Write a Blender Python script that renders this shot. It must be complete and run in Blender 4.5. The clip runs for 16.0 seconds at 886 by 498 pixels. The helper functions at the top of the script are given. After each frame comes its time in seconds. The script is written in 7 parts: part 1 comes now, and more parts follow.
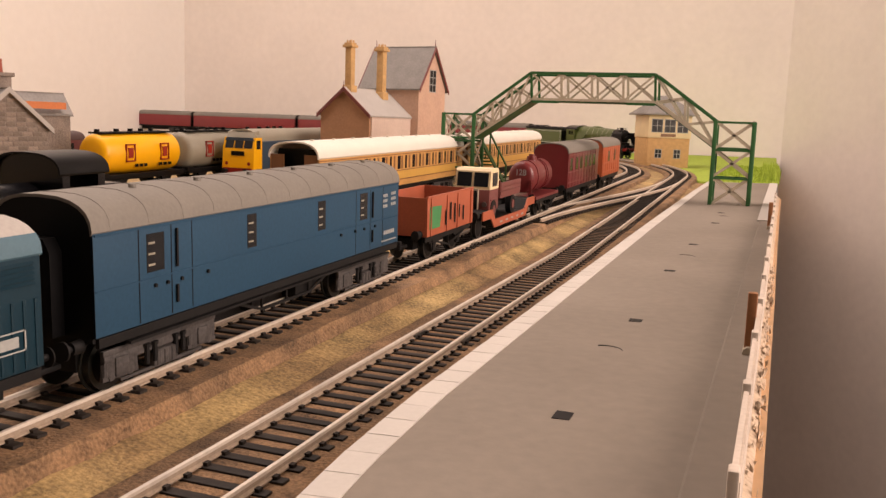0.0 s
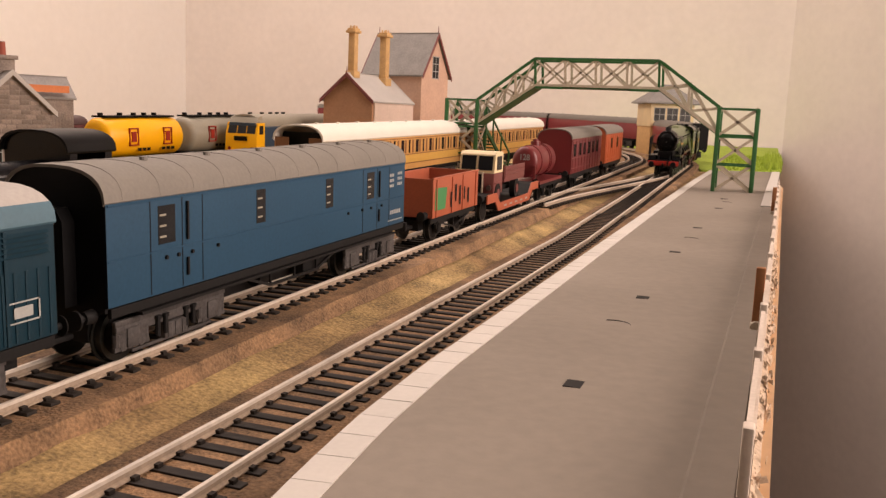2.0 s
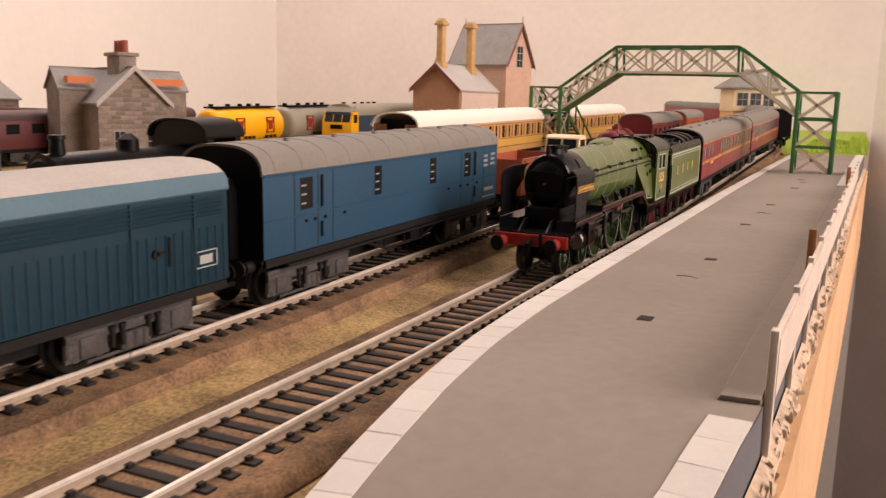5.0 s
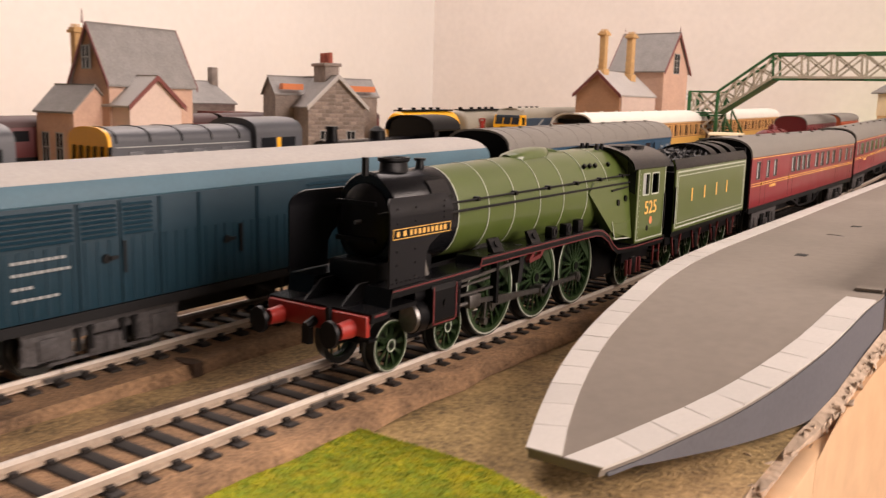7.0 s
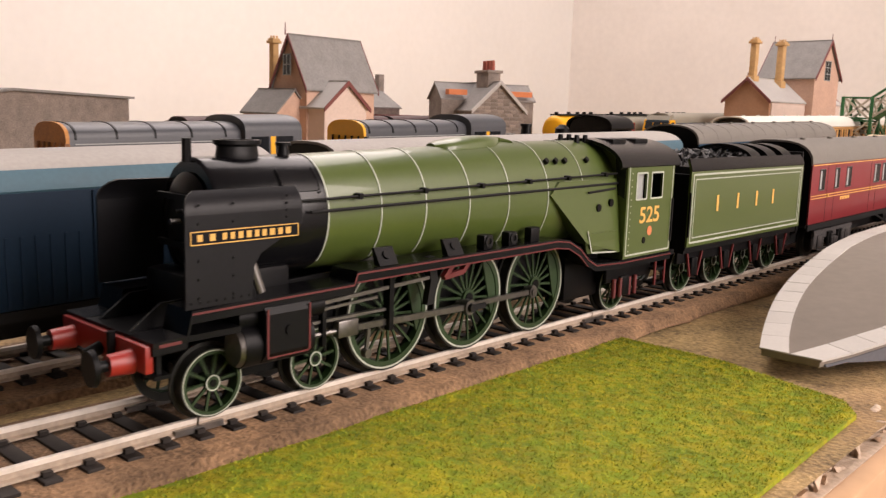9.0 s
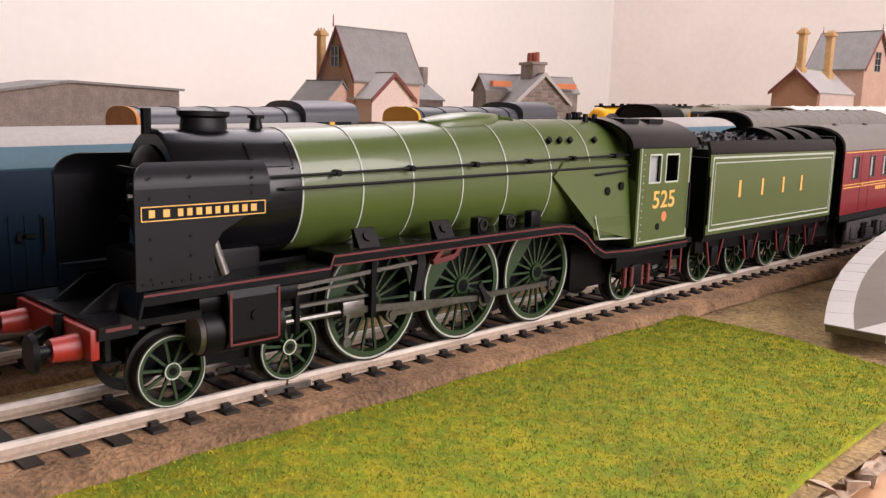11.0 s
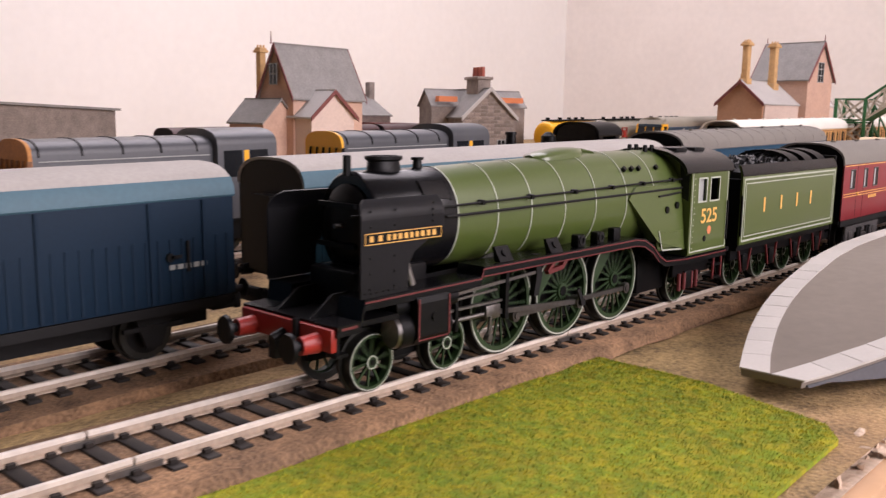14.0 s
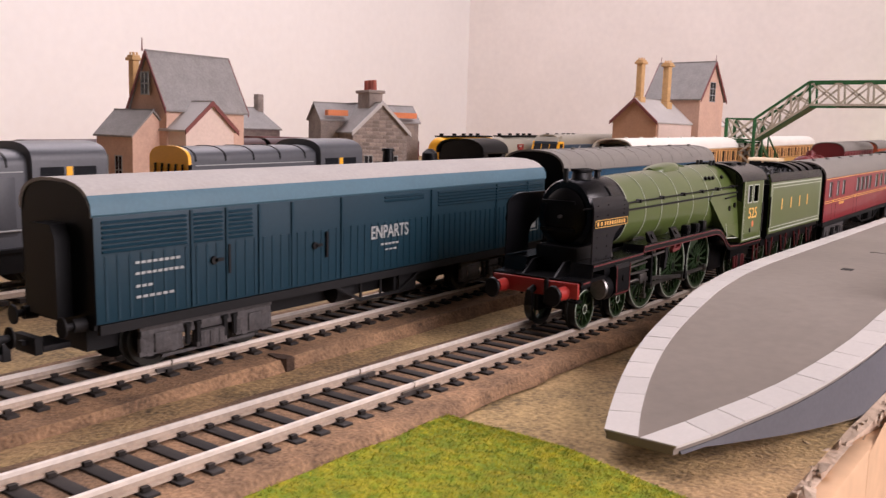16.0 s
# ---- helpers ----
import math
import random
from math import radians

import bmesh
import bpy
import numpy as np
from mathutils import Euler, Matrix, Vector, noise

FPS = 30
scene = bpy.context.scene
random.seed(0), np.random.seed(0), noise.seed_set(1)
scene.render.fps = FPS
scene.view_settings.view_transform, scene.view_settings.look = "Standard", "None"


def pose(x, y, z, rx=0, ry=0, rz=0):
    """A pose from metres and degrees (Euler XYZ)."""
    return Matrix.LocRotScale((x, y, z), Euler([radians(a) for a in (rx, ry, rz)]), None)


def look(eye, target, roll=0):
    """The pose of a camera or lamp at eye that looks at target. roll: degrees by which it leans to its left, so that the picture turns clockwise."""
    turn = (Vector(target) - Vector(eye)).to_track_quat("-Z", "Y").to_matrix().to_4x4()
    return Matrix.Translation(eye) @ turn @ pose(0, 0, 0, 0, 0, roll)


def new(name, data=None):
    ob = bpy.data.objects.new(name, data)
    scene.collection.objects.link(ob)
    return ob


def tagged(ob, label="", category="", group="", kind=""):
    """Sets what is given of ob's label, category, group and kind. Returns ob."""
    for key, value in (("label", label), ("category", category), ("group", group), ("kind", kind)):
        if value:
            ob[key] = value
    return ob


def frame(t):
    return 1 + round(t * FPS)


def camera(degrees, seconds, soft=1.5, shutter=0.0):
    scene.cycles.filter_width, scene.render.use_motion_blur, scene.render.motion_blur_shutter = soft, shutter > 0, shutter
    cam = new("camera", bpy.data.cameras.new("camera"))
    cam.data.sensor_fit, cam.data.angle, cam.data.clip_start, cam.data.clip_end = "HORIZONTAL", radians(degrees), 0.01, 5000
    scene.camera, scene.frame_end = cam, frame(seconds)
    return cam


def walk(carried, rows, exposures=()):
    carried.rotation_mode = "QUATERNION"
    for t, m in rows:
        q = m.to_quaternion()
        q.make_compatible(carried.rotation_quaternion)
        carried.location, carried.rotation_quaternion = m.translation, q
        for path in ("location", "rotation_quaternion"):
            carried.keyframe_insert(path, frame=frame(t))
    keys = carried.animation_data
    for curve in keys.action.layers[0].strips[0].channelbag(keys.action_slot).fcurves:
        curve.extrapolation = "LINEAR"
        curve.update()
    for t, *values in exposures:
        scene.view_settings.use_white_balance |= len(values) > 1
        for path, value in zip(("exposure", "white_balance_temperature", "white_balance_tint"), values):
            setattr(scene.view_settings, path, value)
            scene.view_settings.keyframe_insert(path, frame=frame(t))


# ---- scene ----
# ---------- camera ----------
cam = camera(53.70, 16.0, soft=1.35, shutter=0.5)
PATH = [
    (0, look((0.10288, 0.00500, 0.07340), (-0.5803, 1.8635, -0.2083), 2.10)),
    (0.5, look((0.10169, 0.00618, 0.07094), (-0.5702, 1.8668, -0.2237), 2.20)),
    (1, look((0.10161, 0.00512, 0.06986), (-0.5736, 1.8637, -0.2298), 2.20)),
    (1.5, look((0.10155, 0.00506, 0.06867), (-0.5744, 1.8631, -0.2323), 2.30)),
    (2, look((0.10114, 0.00254, 0.06905), (-0.5794, 1.8587, -0.2336), 2.40)),
    (2.5, look((0.10179, 0.00144, 0.07176), (-0.5815, 1.8567, -0.2299), 2.30)),
    (3, look((0.10228, -0.00120, 0.06970), (-0.5947, 1.8477, -0.2398), 2.40)),
    (5.5, look((0.11732, -0.06141, 0.06679), (-0.7992, 1.6837, -0.2715), 1.70)),
    (6, look((0.12189, -0.08642, 0.06227), (-0.8704, 1.6166, -0.2773), 2.00)),
    (6.5, look((0.12707, -0.10829, 0.05957), (-0.9115, 1.5670, -0.2791), 2.00)),
    (7, look((0.13309, -0.13727, 0.06269), (-0.9812, 1.4916, -0.2615), 1.60)),
    (7.5, look((0.13560, -0.16216, 0.06082), (-1.0385, 1.4230, -0.2689), 1.40)),
    (8, look((0.13791, -0.18064, 0.05921), (-1.0874, 1.3670, -0.2627), 1.70)),
    (8.5, look((0.13855, -0.19610, 0.05687), (-1.1281, 1.3160, -0.2736), 1.90)),
    (9, look((0.14362, -0.21340, 0.05665), (-1.1839, 1.2493, -0.2566), 1.90)),
    (11.5, look((0.14226, -0.22406, 0.05180), (-1.2445, 1.1792, -0.2765), 1.80)),
    (12, look((0.14277, -0.22167, 0.05233), (-1.2414, 1.1840, -0.2766), 1.70)),
    (12.5, look((0.14568, -0.22038, 0.05530), (-1.2404, 1.1871, -0.2576), 1.30)),
    (13, look((0.14561, -0.22317, 0.05450), (-1.2356, 1.1899, -0.2545), 1.40)),
    (13.5, look((0.14528, -0.21431, 0.05767), (-1.2212, 1.2144, -0.2449), 1.20)),
    (14, look((0.14340, -0.20043, 0.05889), (-1.1854, 1.2637, -0.2424), 1.10)),
    (14.5, look((0.14091, -0.18869, 0.05970), (-1.1408, 1.3228, -0.2099), 1.40)),
    (15, look((0.14081, -0.18002, 0.06154), (-1.0974, 1.3693, -0.1960), 1.20)),
    (15.5, look((0.13569, -0.17031, 0.05899), (-1.0693, 1.4035, -0.2075), 1.50)),
    (16, look((0.13419, -0.16037, 0.05949), (-1.0387, 1.4381, -0.2032), 1.80)),
]
EXPO = [(0.0, -0.36, 8000, 26), (3.2, -0.38, 7750, 25), (5.5, -0.25, 7450, 25), (7.0, -0.2, 7200, 22), (9.0, -0.18, 6880, 20), (12.0, -0.14, 6200, 22), (16.0, -0.28, 6300, 26)]
walk(cam, PATH, EXPO)

# ---------- light ----------
world = bpy.data.worlds.new("world")
scene.world = world
world.use_nodes = True
wn = world.node_tree.nodes
sky = wn.new("ShaderNodeTexSky")
sky.sky_type, sky.sun_disc = "NISHITA", False
sky.sun_elevation, sky.sun_rotation = radians(35), radians(120)
world.node_tree.links.new(sky.outputs[0], wn["Background"].inputs[0])
wn["Background"].inputs[1].default_value = 0.1


def area(name, m, w, h, watts, colour):
    d = bpy.data.lights.new(name, "AREA")
    d.shape, d.size, d.size_y, d.energy, d.color = "RECTANGLE", w, h, watts, colour
    ob = new(name, d)
    ob.matrix_basis = m
    return ob


# daylight from a side window out of view, and an added overhead lamp filling the walls
area("window_light", look((1.24, 0.42, 0.55), (0.0, 0.12, 0.02)), 1.1, 1.0, 40, (1.0, 0.93, 0.87))
area("overhead_fill", look((-0.7, 0.7, 1.42), (0.0, 0.55, 0.1)), 1.2, 1.6, 35, (1.0, 0.94, 0.89))

# ---------- materials ----------
U = 0.001
MATS = {}


def mat(name, c, rough=0.5, metal=0.0, var=0.12, scale=60.0, fine=900.0, bump=0.0, spec=0.5, coat=0.0, c2=None, mix_scale=25.0, rand=0.0):
    """Colour with mottling at two scales, uneven gloss and fine relief; scales are in 1/m."""
    if name in MATS:
        return MATS[name]
    m = bpy.data.materials.new(name)
    m.use_nodes = True
    nt = m.node_tree
    n, l = nt.nodes, nt.links
    b = n["Principled BSDF"]
    tc = n.new("ShaderNodeTexCoord")
    n1, n2 = n.new("ShaderNodeTexNoise"), n.new("ShaderNodeTexNoise")
    n1.inputs["Scale"].default_value, n1.inputs["Detail"].default_value = scale, 4
    n2.inputs["Scale"].default_value, n2.inputs["Detail"].default_value = fine, 3
    for q in (n1, n2):
        l.new(tc.outputs["Object"], q.inputs["Vector"])
    add = n.new("ShaderNodeMath")
    add.operation = "ADD"
    l.new(n1.outputs["Fac"], add.inputs[0]), l.new(n2.outputs["Fac"], add.inputs[1])
    mr = n.new("ShaderNodeMapRange")
    mr.inputs["From Min"].default_value, mr.inputs["From Max"].default_value = 0.6, 1.4
    mr.inputs["To Min"].default_value, mr.inputs["To Max"].default_value = 1 - var, 1 + var
    l.new(add.outputs[0], mr.inputs["Value"])
    value = mr.outputs[0]
    if rand:
        oi, ma = n.new("ShaderNodeObjectInfo"), n.new("ShaderNodeMath")
        mr2 = n.new("ShaderNodeMapRange")
        mr2.inputs["To Min"].default_value, mr2.inputs["To Max"].default_value = 1 - rand, 1 + rand
        l.new(oi.outputs["Random"], mr2.inputs["Value"])
        ma.operation = "MULTIPLY"
        l.new(value, ma.inputs[0]), l.new(mr2.outputs[0], ma.inputs[1])
        value = ma.outputs[0]
    vm = n.new("ShaderNodeVectorMath")
    vm.operation = "SCALE"
    l.new(value, vm.inputs["Scale"])
    if c2:
        n3, ramp, mx = n.new("ShaderNodeTexNoise"), n.new("ShaderNodeMapRange"), n.new("ShaderNodeMix")
        n3.inputs["Scale"].default_value, n3.inputs["Detail"].default_value = mix_scale, 6
        l.new(tc.outputs["Object"], n3.inputs["Vector"])
        ramp.inputs["From Min"].default_value, ramp.inputs["From Max"].default_value = 0.4, 0.62
        l.new(n3.outputs["Fac"], ramp.inputs["Value"])
        mx.data_type = "RGBA"
        mx.inputs[6].default_value, mx.inputs[7].default_value = (*c, 1), (*c2, 1)
        l.new(ramp.outputs[0], mx.inputs[0]), l.new(mx.outputs[2], vm.inputs[0])
    else:
        vm.inputs[0].default_value = c
    l.new(vm.outputs[0], b.inputs["Base Color"])
    rr = n.new("ShaderNodeMapRange")
    rr.inputs["To Min"].default_value, rr.inputs["To Max"].default_value = max(0.03, rough - 0.08), min(1, rough + 0.08)
    l.new(n1.outputs["Fac"], rr.inputs["Value"]), l.new(rr.outputs[0], b.inputs["Roughness"])
    b.inputs["Metallic"].default_value, b.inputs["Specular IOR Level"].default_value = metal, spec
    b.inputs["Coat Weight"].default_value = coat
    if bump:
        bp = n.new("ShaderNodeBump")
        bp.inputs["Strength"].default_value, bp.inputs["Distance"].default_value = min(1, bump), 0.0006
        l.new(n2.outputs["Fac"], bp.inputs["Height"]), l.new(bp.outputs[0], b.inputs["Normal"])
    MATS[name] = m
    return m


M_WALL = mat("wall_paint", (0.76, 0.705, 0.655), 0.75, var=0.05, scale=9, fine=70, bump=0.35)
# dim colour for the unseen ceiling, chosen to hold back bounced light
M_CEILCUT = mat("ceiling_bounce_cut", (0.22, 0.20, 0.185), 0.8, var=0.05, scale=6)
M_WALLW = mat("wall_paint_white", (0.88, 0.865, 0.84), 0.7, var=0.03, scale=6, fine=60, bump=0.15)
# near-black brown for the added south wall, so it bounces little light
M_BOUNCECUT = mat("bounce_cut_dark", (0.045, 0.03, 0.022), 0.6, var=0.3, scale=5)
M_FLOOR = mat("floor_dark", (0.09, 0.05, 0.035), 0.6, var=0.3, scale=5)
M_SAND = mat("sandy_board", (0.38, 0.262, 0.115), 0.9, var=0.85, scale=60, fine=850, bump=1.0, c2=(0.27, 0.17, 0.08), mix_scale=16)
M_BALLAST = mat("brown_ballast", (0.27, 0.158, 0.084), 0.95, var=0.75, scale=120, fine=1100, bump=1.0, c2=(0.18, 0.108, 0.06), mix_scale=40)
M_SLEEPER = mat("sleeper_black", (0.017, 0.0125, 0.010), 0.65, var=0.5, rand=0.3, spec=0.3)
M_RAIL = mat("rail_nickel", (0.74, 0.67, 0.59), 0.4, metal=0.3, var=0.2, scale=40, fine=500)
M_RAILSIDE = mat("rail_dull", (0.46, 0.37, 0.29), 0.5, metal=0.4, var=0.25)
M_PLAT = mat("platform_grey", (0.200, 0.169, 0.138), 0.85, var=0.1, scale=14, fine=260, bump=0.15, c2=(0.235, 0.20, 0.165), mix_scale=9)
M_PLATSIDE = mat("platform_side", (0.10, 0.098, 0.108), 0.8)
M_SLAB = mat("white_slab", (0.54, 0.51, 0.47), 0.7, var=0.05, rand=0.05)
M_GRASS = mat("grass_base", (0.19, 0.26, 0.008), 0.95, var=0.35, scale=60, fine=700, bump=1.0, c2=(0.34, 0.30, 0.008), mix_scale=260)
M_BLADE = mat("grass_blade", (0.19, 0.27, 0.012), 0.8, var=0.5, scale=240, fine=900, c2=(0.48, 0.42, 0.014), mix_scale=420)
M_PINE = mat("pine_fascia", (0.66, 0.42, 0.24), 0.6, var=0.15, scale=8, fine=120, c2=(0.58, 0.34, 0.18), mix_scale=7)
M_CRUMB = mat("torn_plaster", (0.55, 0.42, 0.31), 0.95, var=0.3, fine=500, bump=1.0)
M_BLACK = mat("satin_black", (0.004, 0.004, 0.0045), 0.4, spec=0.16, var=0.3)
M_DEFL = mat("deflector_black", (0.006, 0.006, 0.0075), 0.42, spec=0.22, var=0.3)
M_GLOSSB = mat("black_gloss", (0.005, 0.005, 0.006), 0.24, spec=0.3, var=0.25)
M_APPLE = mat("engine_green", (0.064, 0.094, 0.018), 0.36, var=0.06, scale=20, coat=0.35)
M_GREEND = mat("wheel_green", (0.014, 0.036, 0.009), 0.45)
M_WHITE = mat("white_line", (0.42, 0.45, 0.38), 0.5)
M_RED = mat("bufferbeam_red", (0.28, 0.018, 0.012), 0.4)
M_REDL = mat("red_line", (0.11, 0.012, 0.012), 0.5)
M_STEEL = mat("rod_steel", (0.17, 0.16, 0.15), 0.36, metal=0.9, var=0.25)
M_TYRE = mat("tyre_steel", (0.05, 0.05, 0.045), 0.4, metal=0.8)
M_GOLD = mat("gold_lettering", (0.75, 0.42, 0.10), 0.45)
M_MAROON = mat("coach_maroon", (0.21, 0.024, 0.028), 0.36, var=0.1, coat=0.1)
M_ROOFG = mat("coach_roof_grey", (0.17, 0.155, 0.135), 0.7, var=0.12, bump=0.1)
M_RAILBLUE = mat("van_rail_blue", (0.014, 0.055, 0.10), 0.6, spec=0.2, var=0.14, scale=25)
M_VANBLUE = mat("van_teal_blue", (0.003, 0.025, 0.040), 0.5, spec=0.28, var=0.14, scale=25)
M_VANROOF = mat("van_roof_pale", (0.36, 0.335, 0.31), 0.75, var=0.12)
M_VANROOFB = mat("van_roof_edge", (0.05, 0.12, 0.16), 0.6)
M_UNDER = mat("underframe_black", (0.006, 0.0057, 0.006), 0.65, var=0.35, spec=0.25)
M_BOGIE = mat("weathered_bogie_grey", (0.06, 0.055, 0.054), 0.65, var=0.5, scale=150, bump=0.3, spec=0.3)
M_JOINT = mat("dark_foam_joint", (0.05, 0.028, 0.016), 0.95, var=0.4, fine=900, bump=0.6)
M_GLASSD = mat("dark_glass", (0.012, 0.013, 0.015), 0.2, spec=0.3)
M_LETTER = mat("white_lettering", (0.31, 0.32, 0.31), 0.6)
M_YELLOW = mat("yellow_paint", (0.86, 0.42, 0.01), 0.4, var=0.05)
M_TANKGREY = mat("tank_grey", (0.26, 0.24, 0.19), 0.5)
M_DGREY = mat("loco_dark_grey", (0.055, 0.058, 0.066), 0.45)
M_TEAK = mat("teak_panels", (0.56, 0.30, 0.10), 0.45, var=0.18)
M_TEAKD = mat("teak_dark", (0.20, 0.085, 0.035), 0.5)
M_CREAM = mat("cream_roof", (0.70, 0.67, 0.60), 0.65, var=0.06)
M_PINKWALL = mat("pinkish_stone", (0.55, 0.36, 0.27), 0.85, var=0.12, fine=400, bump=0.4)
M_PINKPALE = mat("pale_pink_wall", (0.66, 0.53, 0.46), 0.85, var=0.08, fine=400, bump=0.3)
M_BROWNWALL = mat("brown_brick_wall", (0.40, 0.22, 0.13), 0.85, var=0.12, fine=400, bump=0.3)
M_STONE = mat("grey_stone_wall", (0.24, 0.20, 0.175), 0.9, var=0.35, scale=120, fine=700, bump=0.8)
M_SLATE = mat("slate_roof", (0.22, 0.21, 0.20), 0.75, var=0.2, scale=90, fine=500, bump=0.3)
M_SLATEL = mat("slate_pale", (0.42, 0.40, 0.38), 0.7, var=0.1, scale=60)
M_BARGE = mat("bargeboard_maroon", (0.17, 0.045, 0.04), 0.6)
M_CHIM = mat("chimney_buff", (0.55, 0.34, 0.15), 0.85, var=0.2, scale=200)
M_POT = mat("chimney_pot_red", (0.34, 0.09, 0.06), 0.8)
M_ORANGE = mat("ridge_orange", (0.62, 0.20, 0.08), 0.8)
M_BRGREEN = mat("bridge_green", (0.02, 0.115, 0.035), 0.5)
M_BRCREAM = mat("bridge_lattice", (0.46, 0.40, 0.31), 0.6, var=0.15)
M_BAUX = mat("wagon_bauxite", (0.36, 0.085, 0.04), 0.55, var=0.15)
M_LMRED = mat("crimson_wagon", (0.15, 0.02, 0.022), 0.35)
M_BRAKE = mat("brake_van_orange", (0.40, 0.085, 0.03), 0.5)
M_CABCREAM = mat("lorry_cream", (0.72, 0.58, 0.36), 0.5)
M_LORRY = mat("lorry_maroon", (0.16, 0.045, 0.04), 0.5)
M_BUFF = mat("box_brick", (0.50, 0.30, 0.13), 0.85, var=0.25, scale=200)
M_FENCE = mat("fence_pale", (0.55, 0.47, 0.40), 0.7, var=0.15)
M_POSTBR = mat("post_brown", (0.30, 0.12, 0.045), 0.6)
M_COAL = mat("coal", (0.015, 0.015, 0.016), 0.5, bump=0.5)
M_LGREEN = mat("bright_green_scatter", (0.30, 0.42, 0.05), 0.95, var=0.3, scale=80, bump=0.8)


# ---------- mesh helpers (millimetres) ----------
def box(bm, x0, x1, y0, y1, z0, z1, bev=0.0):
    v = [bm.verts.new(p) for p in ((x0, y0, z0), (x1, y0, z0), (x1, y1, z0), (x0, y1, z0), (x0, y0, z1), (x1, y0, z1), (x1, y1, z1), (x0, y1, z1))]
    f = [bm.faces.new([v[i] for i in q]) for q in ((0, 3, 2, 1), (4, 5, 6, 7), (0, 1, 5, 4), (1, 2, 6, 5), (2, 3, 7, 6), (3, 0, 4, 7))]
    if bev:
        bmesh.ops.bevel(bm, geom=list({e for q in f for e in q.edges}), offset=bev, segments=2, affect="EDGES", profile=0.5)
    return v


def cyl(bm, p0, p1, r0, r1=None, seg=20):
    """A closed cylinder or cone between two points."""
    r1 = r0 if r1 is None else r1
    p0, p1 = Vector(p0), Vector(p1)
    q = (p1 - p0).to_track_quat("Z", "Y")
    rings = []
    for p, r in ((p0, r0), (p1, r1)):
        rings.append([bm.verts.new(p + q @ Vector((r * math.cos(2 * math.pi * i / seg), r * math.sin(2 * math.pi * i / seg), 0))) for i in range(seg)])
    for i in range(seg):
        bm.faces.new((rings[0][i], rings[0][(i + 1) % seg], rings[1][(i + 1) % seg], rings[1][i]))
    bm.faces.new(rings[0][::-1]), bm.faces.new(rings[1])


def bar(bm, p0, p1, w, h=None):
    """A square bar between two points."""
    p0, p1 = Vector(p0), Vector(p1)
    d = (p1 - p0).normalized()
    s = d.cross(Vector((0, 0, 1)))
    s = (s if s.length > 0.05 else Vector((1, 0, 0))).normalized()
    u = s.cross(d).normalized()
    h = h or w
    v = [bm.verts.new(p + s * (a * w / 2) + u * (b * h / 2)) for p in (p0, p1) for a, b in ((-1, -1), (1, -1), (1, 1), (-1, 1))]
    for q in ((3, 2, 1, 0), (4, 5, 6, 7), (0, 1, 5, 4), (1, 2, 6, 5), (2, 3, 7, 6), (3, 0, 4, 7)):
        bm.faces.new([v[i] for i in q])


def prism(bm, pts, axis, a, b):
    """A polygon swept from a to b along an axis; its points name the two other axes in order."""
    def at(p, t):
        return {"x": (t, p[0], p[1]), "y": (p[0], t, p[1]), "z": (p[0], p[1], t)}[axis]
    r0, r1 = [bm.verts.new(at(p, a)) for p in pts], [bm.verts.new(at(p, b)) for p in pts]
    n = len(pts)
    for i in range(n):
        bm.faces.new((r0[i], r0[(i + 1) % n], r1[(i + 1) % n], r1[i]))
    bm.faces.new(r0[::-1]), bm.faces.new(r1)
    return r0, r1


def loft(bm, sections, caps=True, close=True):
    """Skin through equal rings of points."""
    rings = [[bm.verts.new(p) for p in s] for s in sections]
    n = len(rings[0])
    for a, b in zip(rings[:-1], rings[1:]):
        for i in range(n if close else n - 1):
            bm.faces.new((a[i], a[(i + 1) % n], b[(i + 1) % n], b[i]))
    if caps and close:
        bm.faces.new(rings[0][::-1]), bm.faces.new(rings[-1])


SLIM, LONG, TALL = [1.0], [1.0], [1.0]  # the maker's proportions against the drawing: width, length, height


def proportions(w, l, h):
    SLIM[0], LONG[0], TALL[0] = w, l, h


def mesh_of(name, bm, material, smooth=35, round_=False):
    bmesh.ops.recalc_face_normals(bm, faces=bm.faces)
    for v in bm.verts:
        v.co.x *= SLIM[0]
        if not round_:
            v.co.y *= LONG[0]
            v.co.z *= TALL[0]
        v.co *= U
    me = bpy.data.meshes.new(name)
    bm.to_mesh(me)
    bm.free()
    me.materials.append(material)
    if smooth:
        me.shade_smooth()
        me.set_sharp_from_angle(angle=radians(smooth))
    return me


def part(name, bm, material, parent, label="", smooth=35, at=None, round_=False):
    ob = new(name, mesh_of(name, bm, material, smooth, round_))
    ob.parent = parent
    if at:
        ob.location = Vector((at[0], at[1] * LONG[0], at[2] * (1.0 if round_ else TALL[0]))) * U
    return tagged(ob, label)


def thing(name, m, label, category, group="", kind=""):
    ob = new(name)
    ob.empty_display_size = 0.01
    ob.matrix_basis = m
    return tagged(ob, label, category, group, kind)


def solid(name, bm, material, label, category="", kind="", smooth=35):
    return tagged(new(name, mesh_of(name, bm, material, smooth)), label, category, "", kind)


def mpose(x, y, z, rx=0, ry=0, rz=0):
    return pose(x * U, y * U, z * U, rx, ry, rz)


def pbox(name, material, parent, *a, label="", bev=0.0):
    bm = bmesh.new()
    box(bm, *a, bev=bev)
    return part(name, bm, material, parent, label)


def pcyl(name, material, parent, p0, p1, r0, r1=None, seg=20, label=""):
    bm = bmesh.new()
    cyl(bm, p0, p1, r0, r1, seg)
    return part(name, bm, material, parent, label)


